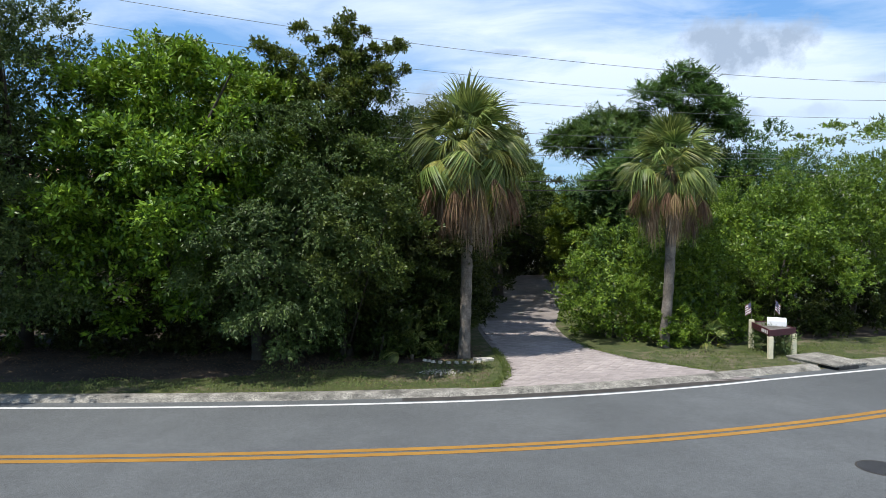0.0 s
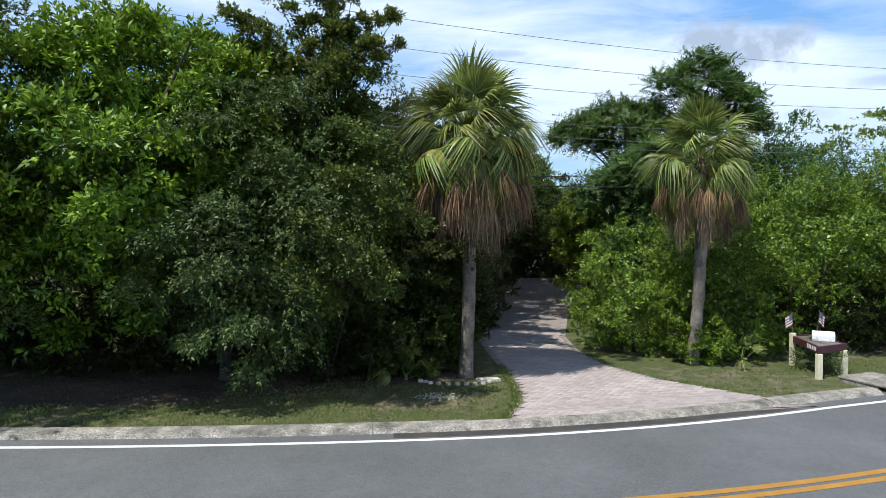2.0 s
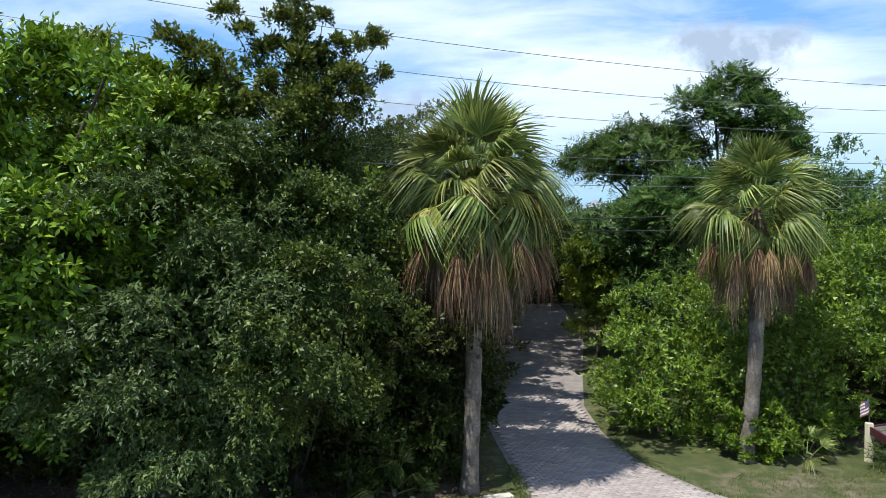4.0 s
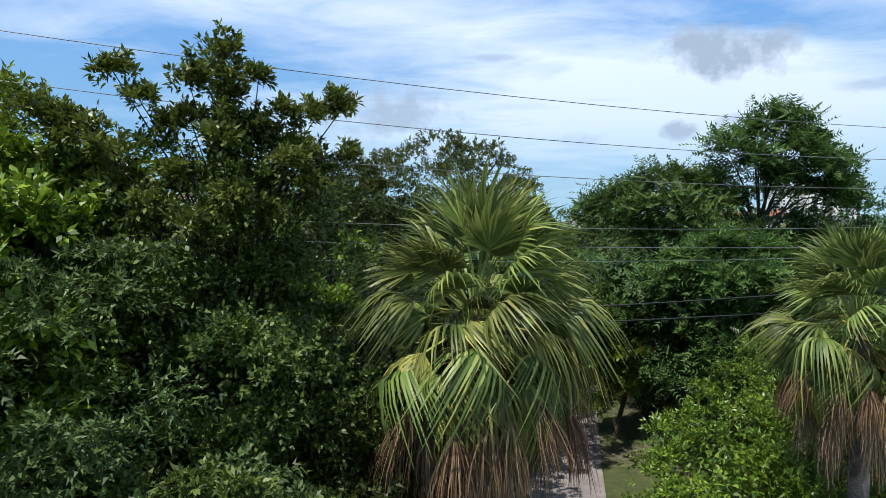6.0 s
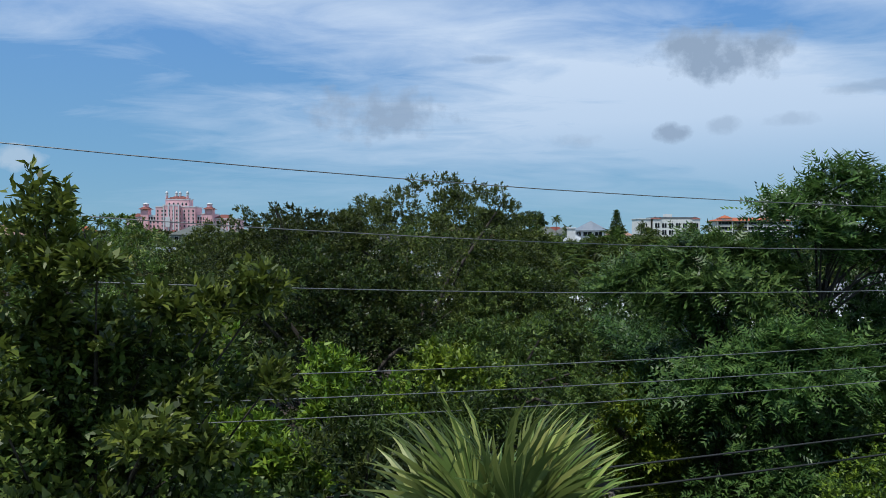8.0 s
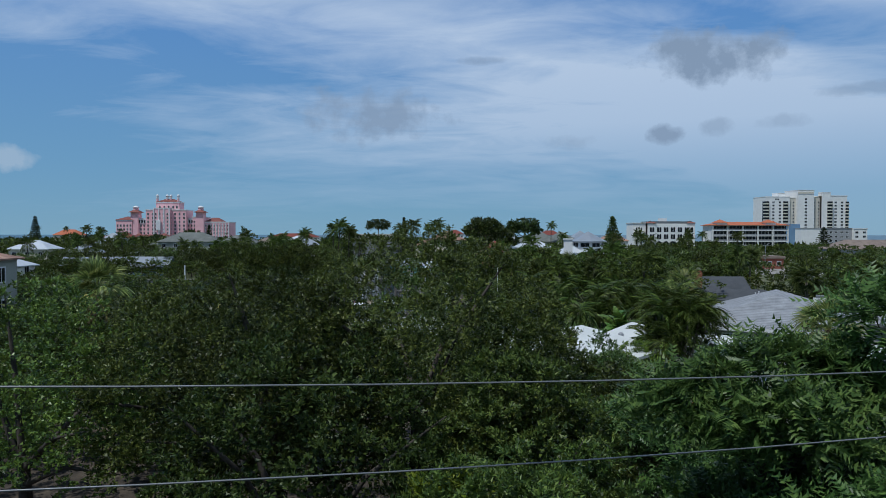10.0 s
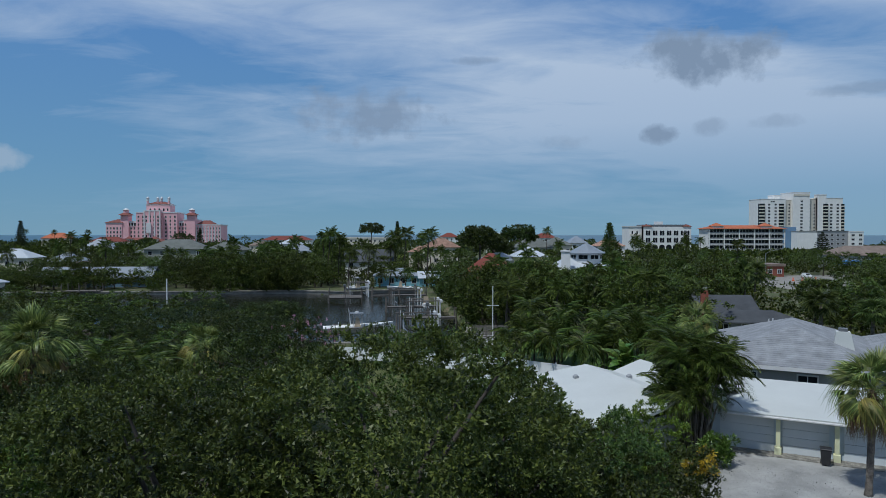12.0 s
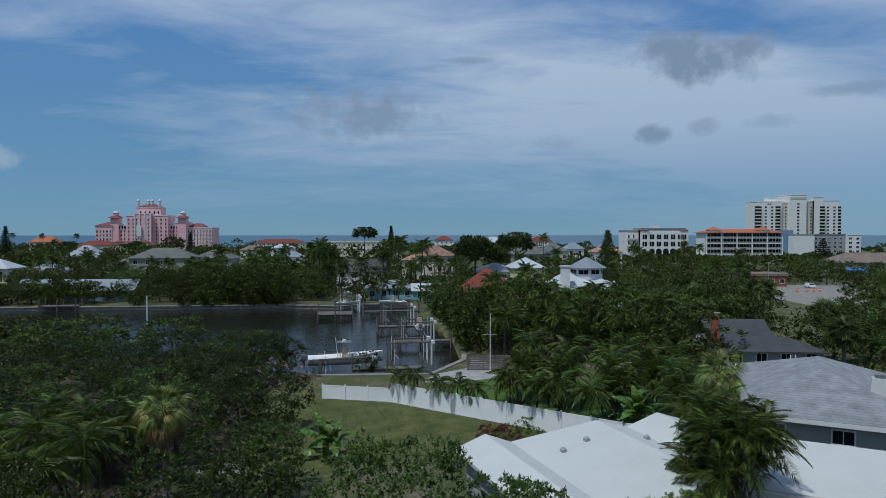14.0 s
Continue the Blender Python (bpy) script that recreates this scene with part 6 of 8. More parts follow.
def orange_block():
    root = thing("apartment_block", pose(196.7, 448, 0), "long white balconied block under an orange tile roof", "apartment block")
    w = 51.8
    part("core", Build().box(0.5, w - 0.5, 2.2, 16, 0, 17.2), "wall_white", root)
    part("recess", Build().box(0.6, w - 0.6, 2.05, 2.2, 3, 17), "window_dark", root, "dark glazed balcony recess")
    for z in (3.0, 6.6, 10.2, 13.8, 17.2):
        part("slab", Build().box(0, w, 0, 2.2, z - 0.35, z + 0.1), "wall_white", root)
    for z in (3.0, 6.6, 10.2, 13.8):
        part("railing", Build().box(0.2, w - 0.2, 0.05, 0.12, z + 0.15, z + 1.1), "wall_grey", root)
    for k in range(6):
        part("column", Build().box(k * (w - 0.6) / 5, k * (w - 0.6) / 5 + 0.6, -0.1, 0.6, 0, 17.2), "wall_white", root)
    for k in range(23):
        part("mullion", Build().box(1.6 + k * 2.2, 1.72 + k * 2.2, 1.98, 2.05, 3, 17), "wall_white", root)
    part("roof", hip_roof(w, 16, 17.3, 19.6, 0.9).mesh("roof", "roof_orange"), parent=root, m=pose(w / 2, 8, 0))
    for k in (6.5, 39.5):
        part("roof_tower", Build().box(k - 3.4, k + 3.4, 0, 7, 17, 19.0), "wall_white", root)
        part("roof", hip_roof(6.8, 7, 19.0, 21.2, 0.6).mesh("roof", "roof_orange"), parent=root, m=pose(k, 3.5, 0))


def arcaded_hotel():
    root = thing("hotel", pose(151.7, 470, 0), "white Spanish-style hotel with arched windows and a dark parapet", "hotel")
    part("wall", Build().box(9, 42.5, 0, 18, 0, 18.6), "wall_white", root)
    part("wall", Build().box(0, 9, 3, 18, 0, 18.8), "wall_white", root)
    part("parapet", Build().box(10, 41, 0.5, 17, 18.6, 20.2), "engine_grey", root, "dark roof parapet")
    for x0, x1 in ((9, 14.5), (37, 42.5)):
        part("tower", Build().box(x0, x1, -0.5, 5, 0, 19.0), "wall_white", root)
        part("roof", hip_roof(x1 - x0, 5.5, 19.0, 20.6, 0.5).mesh("roof", "roof_hotel"), parent=root, m=pose((x0 + x1) / 2, 2.2, 0))
    part("plant_room", Build().box(20, 25, 6, 10, 20, 22.4), "wall_white", root)
    part("roof_slab", Build().box(-0.5, 9, 2.5, 18, 18.8, 19.3), "wall_white", root)
    xs = [11.2, 12.9] + [16.4 + k * 4.9 + s for k in range(5) for s in (0, 1.7)] + [38.6, 40.4]
    windows(root, pose(0, -0.52, 0), [a for a in xs if a < 14 or a > 37.5], [7.8, 12.7], 1.45, 3.4, arch=True)
    windows(root, pose(0, -0.02, 0), [a for a in xs if 14 < a < 37.5], [7.8, 12.7], 1.45, 3.4, arch=True)
    windows(root, pose(0, -0.02, 0), [17.2 + k * 4.9 for k in range(5)], [2.0], 4.0, 4.4, arch=True)
    windows(root, pose(0, -0.52, 0), [11.8, 39.7], [2.6], 3.0, 3.6, arch=True)
    windows(root, pose(0, 2.98, 0), [2.2, 5.6], [4, 9, 13.5], 1.0, 2.4, arch=True)
    for k in range(2):
        part("balcony", Build().box(0.8, 8.2, 2.0, 3.0, 7.6 + 4.9 * k, 8.6 + 4.9 * k), "wall_cream", root)


hotel()
tower_block()
orange_block()
arcaded_hotel()


def cupola_house():
    root = thing("house", pose(36.6, 162, 0, 0, 0, -4), "white house with a pale metal roof and glazed cupola", "house")
    part("wall", Build().box(-7, 6.5, -5, 6, -0.1, 5.8), "wall_white", root)
    part("roof", hip_roof(13.5, 11, 5.9, 9.4, 0.6, ridge=4.0).mesh("roof", "roof_metal_white"), parent=root, m=pose(-0.2, 0.5, 0))
    for k, gx in enumerate((-6.0, 5.4)):
        b = Build().add([(gx - 2.2, -7.0, 4.6), (gx + 2.2, -7.0, 4.6), (gx, -7.0, 7.6), (gx - 2.2, 0, 4.6), (gx + 2.2, 0, 4.6), (gx, 0, 7.6)], [(0, 1, 2), (0, 2, 5, 3), (1, 4, 5, 2), (3, 5, 4), (0, 3, 4, 1)])
        part("gable_wall", Build().box(gx - 1.9, gx + 1.9, -6.6, -5, -0.1, 4.7), "wall_white", root)
        part("gable_roof", b, "roof_metal_white", root)
        for sgn in (-1, 1):
            part("fascia", Build().add([(gx + sgn * 2.3, -7.12, 4.45), (gx, -7.12, 7.6), (gx, -7.12, 7.85), (gx + sgn * 2.45, -7.12, 4.6), (gx + sgn * 2.3, -7.0, 4.45), (gx, -7.0, 7.6), (gx, -7.0, 7.85), (gx + sgn * 2.45, -7.0, 4.6)],
                                       [(0, 1, 2, 3), (7, 6, 5, 4), (0, 4, 5, 1), (2, 6, 7, 3), (0, 3, 7, 4)]), "white_paint", root)
        windows(root, pose(gx, -6.62, 0), [0], [2.2], 1.6, 1.5)
    part("cupola_wall", Build().tube([(1.5, 0.5, 7.6), (1.5, 0.5, 10.0)], [3.3, 3.3], 8), "white_paint", root)
    for k in range(8):
        a = 22.5 + 45 * k
        windows(root, Matrix.Translation((1.5, 0.5, 0)) @ Matrix.Rotation(radians(a), 4, "Z") @ Matrix.Translation((0, -3.07, 0)), [0], [8.75], 1.9, 0.85)
    part("cupola_roof", Build().tube([(1.5, 0.5, 9.85), (1.5, 0.5, 10.0), (1.5, 0.5, 12.1)], [4.1, 4.1, 0.1], 8), "roof_metal", root)
    part("chimney", Build().box(-4.6, -2.9, -5.6, -4.3, 0, 10.3, None, 0.04), "wall_white", root)
    part("chimney_cap", Build().box(-4.75, -2.75, -5.75, -4.15, 10.3, 10.6, None, 0.03), "white_paint", root)


cupola_house()
for args in (
    (-140, 329, 8, 16, 13, 6.4, 11.6, "hip", "wall_white", "roof_metal", "two-storey white house with a grey hipped roof", 2, 4),
    (-81, 259, 4, 20, 12, 8.6, 12.0, "hip", "wall_greygreen", "roof_greygreen", "large grey-green house with broad hipped roof", 3, 5),
    (-95, 262, 4, 12, 10, 5.6, 8.2, "hip", "wall_greygreen", "roof_greygreen", "lower wing of the grey-green house", 2, 3),
    (-67, 270, 2, 14, 11, 8.0, 11.0, "hip", "wall_greygreen", "roof_greygreen", "grey-green house with deep eaves", 3, 3),
    (-76, 203, 3, 16, 8, 2.7, 5.2, "gable", "wall_blue", "roof_metal", "low blue waterside house with a grey metal roof", 1, 4),
    (-92, 206, 3, 12, 8, 2.7, 5.0, "gable", "wall_grey", "roof_metal", "low grey waterside house behind trees", 1, 3),
    (-113, 247, 0, 10, 9, 5.0, 7.8, "hip", "wall_pale_pink", "roof_metal", "pink house with a pale metal roof", 2, 3),
    (-121, 232, 0, 12, 9, 6.6, 9.4, "hip", "wall_cream", "roof_metal_white", "cream house with a white metal roof", 2, 3),
    (11.3, 259, -3, 13, 11, 9.2, 12.6, "hip", "wall_cream", "roof_tile", "tall cream villa with a terracotta tile roof", 3, 4),
    (4, 266, -3, 8, 8, 7.4, 9.6, "hip", "wall_cream", "roof_tile", "lower wing of the cream villa", 2, 2),
    (17.5, 161, -22, 12, 11, 4.6, 10.0, "hip", "wall_cream", "roof_red", "house with a broad red hipped roof", 1, 3),
    (34, 209, 0, 9, 9, 7.6, 10.4, "hip", "wall_yellow", "roof_metal_white", "pale yellow two-storey house with metal roof", 2, 2),
    (26, 212, 0, 11, 9, 6.4, 8.6, "hip", "wall_white", "roof_metal", "white house with a grey metal roof", 2, 3),
    (-3.2, 203, 2, 12, 8, 2.7, 4.7, "hip", "wall_teal", "roof_metal", "bright blue waterside cottage with a metal roof", 1, 4),
    (6.3, 201, 2, 7, 7, 2.3, 3.9, "gable", "wall_teal", "roof_metal_white", "white-roofed wing of the blue cottage", 1, 2),
    (-13, 239, 2, 15, 10, 5.2, 8.9, "gable", "wall_white", "roof_slate", "white house with a dark shingle roof", 2, 4),
    (-54, 349, 0, 11, 10, 5.6, 9.0, "hip", "wall_white", "roof_metal", "white house by the far canal", 2, 3),
    (-80, 470, 0, 14, 10, 7.0, 10.0, "hip", "wall_white", "roof_metal_white", "white house beyond the far canal", 2, 3),
    (-100, 468, 0, 13, 10, 6.0, 9.0, "hip", "wall_cream", "roof_brown", "cream house beyond the far canal", 2, 3),
    (53.7, 309, 2, 16, 11, 8.0, 12.2, "hip", "wall_greygreen", "roof_greygreen", "grey-green house with a lookout roof", 2, 4),
    (68.6, 329, 2, 12, 11, 8.6, 12.5, "hip", "wall_cream", "roof_greygreen", "cream house with grey hipped roof", 2, 3),
    (79, 333, 2, 8, 9, 9.6, 13.0, "hip", "wall_white", "roof_metal", "narrow white house with a pale roof", 3, 2),
    (96, 338, 2, 13, 10, 8.0, 11.5, "hip", "wall_white", "roof_tile", "white house with a tile roof", 2, 3),
    (57, 449, 0, 14, 10, 11.0, 14.6, "hip", "wall_white", "roof_metal_white", "tall white beach house", 3, 3),
    (-112, 629, 0, 44, 16, 8.0, 11.6, "hip", "wall_white", "roof_red", "long white beach building with red tile roofs", 3, 12),
    (-31, 509, 0, 48, 14, 10.2, 11.2, "flat", "wall_cream", "wall_beige", "long low cream flat-roofed building", 3, 14),
    (32.5, 579, 0, 15, 12, 11.0, 14.6, "hip", "wall_white", "roof_red", "beach house with a red roof", 3, 4),
    (110, 560, 0, 18, 12, 10.4, 14.2, "hip", "wall_white", "roof_red", "beach house with a red tile roof", 3, 5),
    (-274, 549, 0, 20, 12, 10.2, 14.6, "hip", "wall_cream", "roof_orange", "cream building with an orange tile roof", 3, 5),
    (-222, 520, 0, 24, 12, 8.0, 11.5, "hip", "wall_cream", "roof_red", "cream building with a red tile roof", 2, 6),
    (186, 281, -4, 34, 14, 5.4, 9.2, "hip", "wall_grey", "roof_brown", "long grey building with a brown hipped roof", 1, 9),
    (116, 236, -4, 12, 9, 3.4, 4.2, "flat", "brick_red", "roof_brown", "low brick building with a flat brown roof", 1, 4),
    (-45, 78, 3, 13, 11, 9.2, 11.2, "hip", "wall_greygreen", "roof_tile", "tall house with a weathered terracotta tile roof", 3, 3),
    (-71, 128, 0, 12, 10, 6.2, 8.8, "hip", "wall_white", "roof_metal_white", "house with a white metal hipped roof", 3, 3),
    (46.8, 119.0, -8, 7.6, 10, 2.4, 5.0, "gable", "wall_greygreen", "roof_slate", "low house with dark shingle gable roof and white fascia", 1, 4),
    (47.4, 111.6, -8, 12, 6, 2.2, 3.6, "hip", "wall_grey", "roof_slate", "dark-roofed wing among palms", 1, 4),
):
    house(*args)
ch = thing("chimney", pose(41.8, 113.5, 0, 0, 0, -20), "square red brick chimney against the dark roof", "chimney")
part("shaft", Build().box(-0.5, 0.5, -0.45, 0.45, -0.1, 6.4, None, 0.02), "brick_red", ch)
part("cap", Build().box(-0.6, 0.6, -0.55, 0.55, 6.4, 6.6, None, 0.02), "kerb_concrete", ch)


# ---- the garden below: white house, grey house, fence ----
def white_house():
    """Low house under a folded white roof; ridges run towards the road."""
    ux, uy = math.cos(radians(17.4)), math.sin(radians(17.4))
    root = thing("house", pose(4.4, 72.6, 0, 0, 0, 17.4), "low white house under a smooth folded white roof", "house")
    prof = [(0.0, 2.75), (2.2, 3.5), (4.1, 2.75), (11.0, 3.55), (13.6, 2.8), (16.3, 3.6), (19.0, 2.75)]

    def near(s):
        return -(14.6 - 0.28 * s)

    b = Build()
    for (s0, z0), (s1, z1) in zip(prof, prof[1:]):
        v = [(s0, 0, z0), (s1, 0, z1), (s1, near(s1), z1 - 0.15), (s0, near(s0), z0 - 0.15)]
        b.add(v + [(x, y, z - 0.22) for x, y, z in v], [(3, 2, 1, 0), (4, 5, 6, 7), (0, 1, 5, 4), (2, 3, 7, 6)])
    b.add([(0, 0, 2.75), (0, 0, 2.53), (0, near(0), 2.38), (0, near(0), 2.6)], [(0, 1, 2, 3)])
    part("roof", b, "roof_white", root)
    part("wall", Build().add([(0.6, -0.6, -0.1), (18.4, -0.6, -0.1), (18.4, near(18.4) + 0.7, -0.1), (0.6, near(0.6) + 0.7, -0.1), (0.6, -0.6, 2.45), (18.4, -0.6, 2.45), (18.4, near(18.4) + 0.7, 2.4), (0.6, near(0.6) + 0.7, 2.4)],
                             [(0, 1, 5, 4), (1, 2, 6, 5), (2, 3, 7, 6), (3, 0, 4, 7)]), "wall_grey", root)
    for s, v in ((6.1, -3.6), (8.3, -2.9), (12.6, -3.6)):
        z = float(np.interp(s, [p for p, _ in prof], [q for _, q in prof]))
        part("roof_vent", Build().box(-0.17, 0.17, -0.17, 0.17, -0.1, 0.16, None, 0.03).tube([(0, 0, 0.14), (0, 0, 0.24)], [0.2, 0.12], 8).mesh("roof_vent", "roof_vent_grey"), parent=root, m=pose(s, v, z))
    part("skylight_hood", Build().add([(15.4, -3.6, 3.0), (17.0, -3.6, 3.0), (17.0, -5.2, 3.0), (15.4, -5.2, 3.0), (16.2, -4.2, 4.7)], [(0, 1, 4), (1, 2, 4), (2, 3, 4), (3, 0, 4)]), "roof_metal", root, "grey metal pyramid hood")
    part("flue", Build().tube([(0.5, -7.1, 2.4), (0.5, -7.1, 3.1)], [0.07, 0.07], 8), "engine_grey", root)
    part("antenna", Build().tube([(1.1, -7.7, 2.4), (1.1, -7.7, 3.5)], [0.03, 0.025], 6).tube([(0.8, -7.7, 3.4), (1.4, -7.7, 3.4)], [0.015, 0.015], 5), "engine_grey", root)
    # carport wing
    g = thing("garage", pose(22.6, 64.4, 0, 0, 0, -29.4), "garage wing with pale doors and a white shed roof", "garage")
    v = [(-4.5, 0, 2.62), (10.5, 0, 2.62), (10.5, 9.2, 3.05), (-4.5, 9.2, 3.05)]
    part("roof", Build().add(v + [(x, y, z - 0.26) for x, y, z in v], [(0, 1, 2, 3), (7, 6, 5, 4), (0, 4, 5, 1), (1, 5, 6, 2), (2, 6, 7, 3), (3, 7, 4, 0)]), "roof_white", g)
    part("gutter", Build().box(-4.5, 10.5, -0.1, -0.004, 2.40, 2.52, None, 0.02), "white_paint", g)
    part("wall", Build().box(-4.2, 10.2, 0.9, 8.9, -0.1, 2.36), "wall_pale_blue", g)
    for x0, x1 in ((-1.9, 1.3), (1.8, 4.4), (5.2, 8.0)):
        b = Build()
        for k in range(4):
            b.box(x0, x1, 0.84, 0.9, 0.05 + k * 0.53, 0.56 + k * 0.53, None, 0.01)
        part("garage_door", b, "door_pale", g)
    for cx in (1.55, 4.8, 8.6):
        part("column", Build().box(cx - 0.13, cx + 0.13, 0.35, 0.61, 0.0, 2.36, None, 0.01).box(cx - 0.2, cx + 0.2, 0.28, 0.68, 0.0, 0.5, None, 0.02), "column_yellow", g)
    part("apron", Build().box(-4.2, 10.2, -0.2, 0.9, -0.1, 0.05), "kerb_concrete", g)
    bin_ = thing("wheeled_bin", pose(26.0, 62.0, 0.05, 0, 0, -30), "black wheeled rubbish bin with closed lid", "bin")
    part("body", Build().add([(-0.22, -0.24, 0.05), (0.22, -0.24, 0.05), (0.22, 0.24, 0.05), (-0.22, 0.24, 0.05), (-0.3, -0.32, 0.95), (0.3, -0.32, 0.95), (0.3, 0.32, 0.95), (-0.3, 0.32, 0.95)], [(3, 2, 1, 0), (4, 5, 6, 7), (0, 1, 5, 4), (1, 2, 6, 5), (2, 3, 7, 6), (3, 0, 4, 7)]), "bin_black", bin_)
    part("lid", Build().box(-0.32, 0.32, -0.35, 0.36, 0.95, 1.03, None, 0.03), "bin_black", bin_)
    for sx in (-0.24, 0.24):
        part("wheel", Build().tube([(sx - 0.03, 0.26, 0.11), (sx + 0.03, 0.26, 0.11)], [0.11, 0.11], 14), "tyre", bin_)


white_house()


def grey_house():
    """Hip-roofed house with shingle courses."""
    root = thing("house", pose(37.7, 85.2, 0, 0, 0, -30), "low pale house with grey shingle hipped roofs", "house")
    part("wall", Build().box(-6.6, 6.6, -9.4, 10, -0.1, 2.75), "wall_grey", root)
    part("wall", Build().box(6.4, 18, -0.5, 10, -0.1, 2.75), "wall_grey", root)

    def roof_at(name, m, w, d, z0, z1, cut=False):
        part(name, hip_roof(w, d, z0, z1, 0.0, 0.22), "roof_grey_base", root, m=m)
        W, D = w / 2, d / 2
        # shingle courses laid up each slope
        long_w = W >= D
        half = min(W, D)
        rise = z1 - z0
        n = int(math.hypot(half, rise) / 0.34)
        for k in range(n):
            f0, f1 = k / n, (k + 1.12) / n
            b = Build()
            for side in range(4):
                if side in (0, 2):
                    run, dep = W, D
                else:
                    run, dep = D, W
                x0, x1 = run - half * f0, run - half * min(1, f1)
                y0, y1 = dep - half * f0, dep - half * min(1, f1)
                za, zb = z0 + rise * f0 + 0.035, z0 + rise * min(1, f1) + 0.012
                q = [(-x0, -y0, za), (x0, -y0, za), (x1, -y1, zb), (-x1, -y1, zb), (-x0, -y0, za - 0.03), (x0, -y0, za - 0.03)]
                a = radians(90 * side)
                q = [(x * math.cos(a) - y * math.sin(a), x * math.sin(a) + y * math.cos(a), z) for x, y, z in q]
                b.add(q, [(0, 1, 2, 3), (4, 5, 1, 0)])
            part("shingle_course", b, "roof_grey", root, m=m)

    roof_at("roof", pose(0, 0.3, 0), 14.6, 20.8, 2.95, 5.6)
    roof_at("roof", pose(12.2, 4.8, 0), 13.0, 12.0, 2.9, 5.2)
    part("fascia", Build().box(-7.35, 7.35, -10.18, -10.12, 2.62, 2.95), "white_paint", root, "white fascia board")
    part("fascia", Build().box(-7.38, -7.32, -10.1, 10.7, 2.62, 2.95), "white_paint", root)
    windows(root, pose(0, -9.42, 0), [-3.6, 1.0, 4.5], [1.2], 1.4, 1.0)
    windows(root, pose(-6.62, 0, 0, 0, 0, -90), [-6, 0, 5], [1.1], 1.3, 1.1)
    for px, py, z in ((-3.0, -4.5, 4.0), (-1.8, 6.0, 4.7), (-2.2, 7.6, 4.4)):
        part("vent_pipe", Build().tube([(px, py, z - 0.2), (px, py, z + 0.45)], [0.06, 0.06], 8).tube([(px, py, z - 0.02), (px, py, z + 0.05)], [0.17, 0.1], 8), "white_paint", root)
    part("chimney", Build().add([(2.9, -5.0, 2.6), (5.0, -5.0, 2.6), (5.0, -3.8, 2.6), (2.9, -3.8, 2.6), (3.3, -4.8, 5.5), (4.4, -4.8, 5.5), (4.4, -4.0, 5.5), (3.3, -4.0, 5.5)], [(0, 1, 5, 4), (1, 2, 6, 5), (2, 3, 7, 6), (3, 0, 4, 7), (4, 5, 6, 7)]), "roof_white", root, "white sloping chimney")
    part("chimney_cap", Build().box(3.5, 4.2, -4.65, -4.15, 5.5, 5.8, None, 0.03), "engine_grey", root)


grey_house()


def vinyl_fence():
    """White panel fence across the lawn, stepping down by the water."""
    root = thing("garden_fence", pose(0, 0, 0), "white vinyl panel fence across the lawn", "fence")
    a, b = Vector((-7.4, 97.2, 0)), Vector((18.4, 80.6, 0))
    mid = Vector((-0.4, 95.4, 0))
    stops = [(a, mid, 3, 1.45), (mid, b, 9, 1.95), (b, b + Vector((5.5, -3.6, 0)), 3, 1.95)]
    for p, q, n, h in stops:
        d = (q - p) / n
        turn = math.atan2(d.y, d.x)
        L = d.length
        for k in range(n):
            o = p + d * k
            m = Matrix.Translation(o) @ Matrix.Rotation(turn, 4, "Z")
            part("post", Build().box(-0.065, 0.065, -0.065, 0.065, -0.1, h + 0.08, None, 0.01).add([(-0.08, -0.08, h + 0.08), (0.08, -0.08, h + 0.08), (0.08, 0.08, h + 0.08), (-0.08, 0.08, h + 0.08), (0, 0, h + 0.15)], [(0, 1, 4), (1, 2, 4), (2, 3, 4), (3, 0, 4)]), "vinyl_white", root, m=m)
            panel = part("panel", Build().box(0.065, L - 0.065, -0.022, 0.022, 0.06, h - 0.02), "vinyl_white", root, m=m)
            part("rail", Build().box(0.065, L - 0.065, -0.035, 0.035, h - 0.1, h), "vinyl_white", panel)
            part("rail", Build().box(0.065, L - 0.065, -0.035, 0.035, 0.04, 0.16), "vinyl_white", panel)


vinyl_fence()
leaf_material("lawn_blade", (0.075, 0.125, 0.02), (0.13, 0.165, 0.035), (0.05, 0.085, 0.014), rough=0.7, spec=0.1)
material("lawn", (0.07, 0.105, 0.018), 0.95, 0.35, 0.5, 18, 0.6, second=(0.115, 0.115, 0.035))
material("lawn_lush", (0.062, 0.12, 0.016), 0.95, 0.2, 0.4, 18, 0.5)


def sheet(name, pts, z, mat, label, category):
    n = len(pts)
    tagged(part(name, Build().add([(x, y, z) for x, y in pts], [tuple(range(n))]), mat), label, category, kind="structure")


sheet("lawn", [(-12, 76), (14, 80.5), (18.2, 80.4), (-0.5, 95.2), (-7.5, 97.0), (-9.6, 107.9), (-12, 108), (-14, 96)], 0.006, "lawn", "mown back lawn, slightly worn", "lawn")
sheet("lawn", [(-0.2, 95.7), (18.6, 81.2), (26, 84), (30, 100), (14, 107), (8.5, 104)], 0.006, "lawn_lush", "bright green neighbour's lawn behind the fence", "lawn")
sheet("gravel_yard", [(3.0, 104.0), (8.5, 104.3), (14.5, 107.5), (13.5, 112), (10, 118), (9.2, 112), (4.5, 108.2)], 0.009, "gravel", "pale shell gravel yard by the dock", "gravel yard")
sheet("gravel_yard", [(15.5, 46), (34, 46), (34, 58), (26.5, 62.6), (19, 66.5), (16.9, 60.0), (14.5, 54)], 0.010, "gravel", "pale grey gravel forecourt of the garage", "gravel yard")
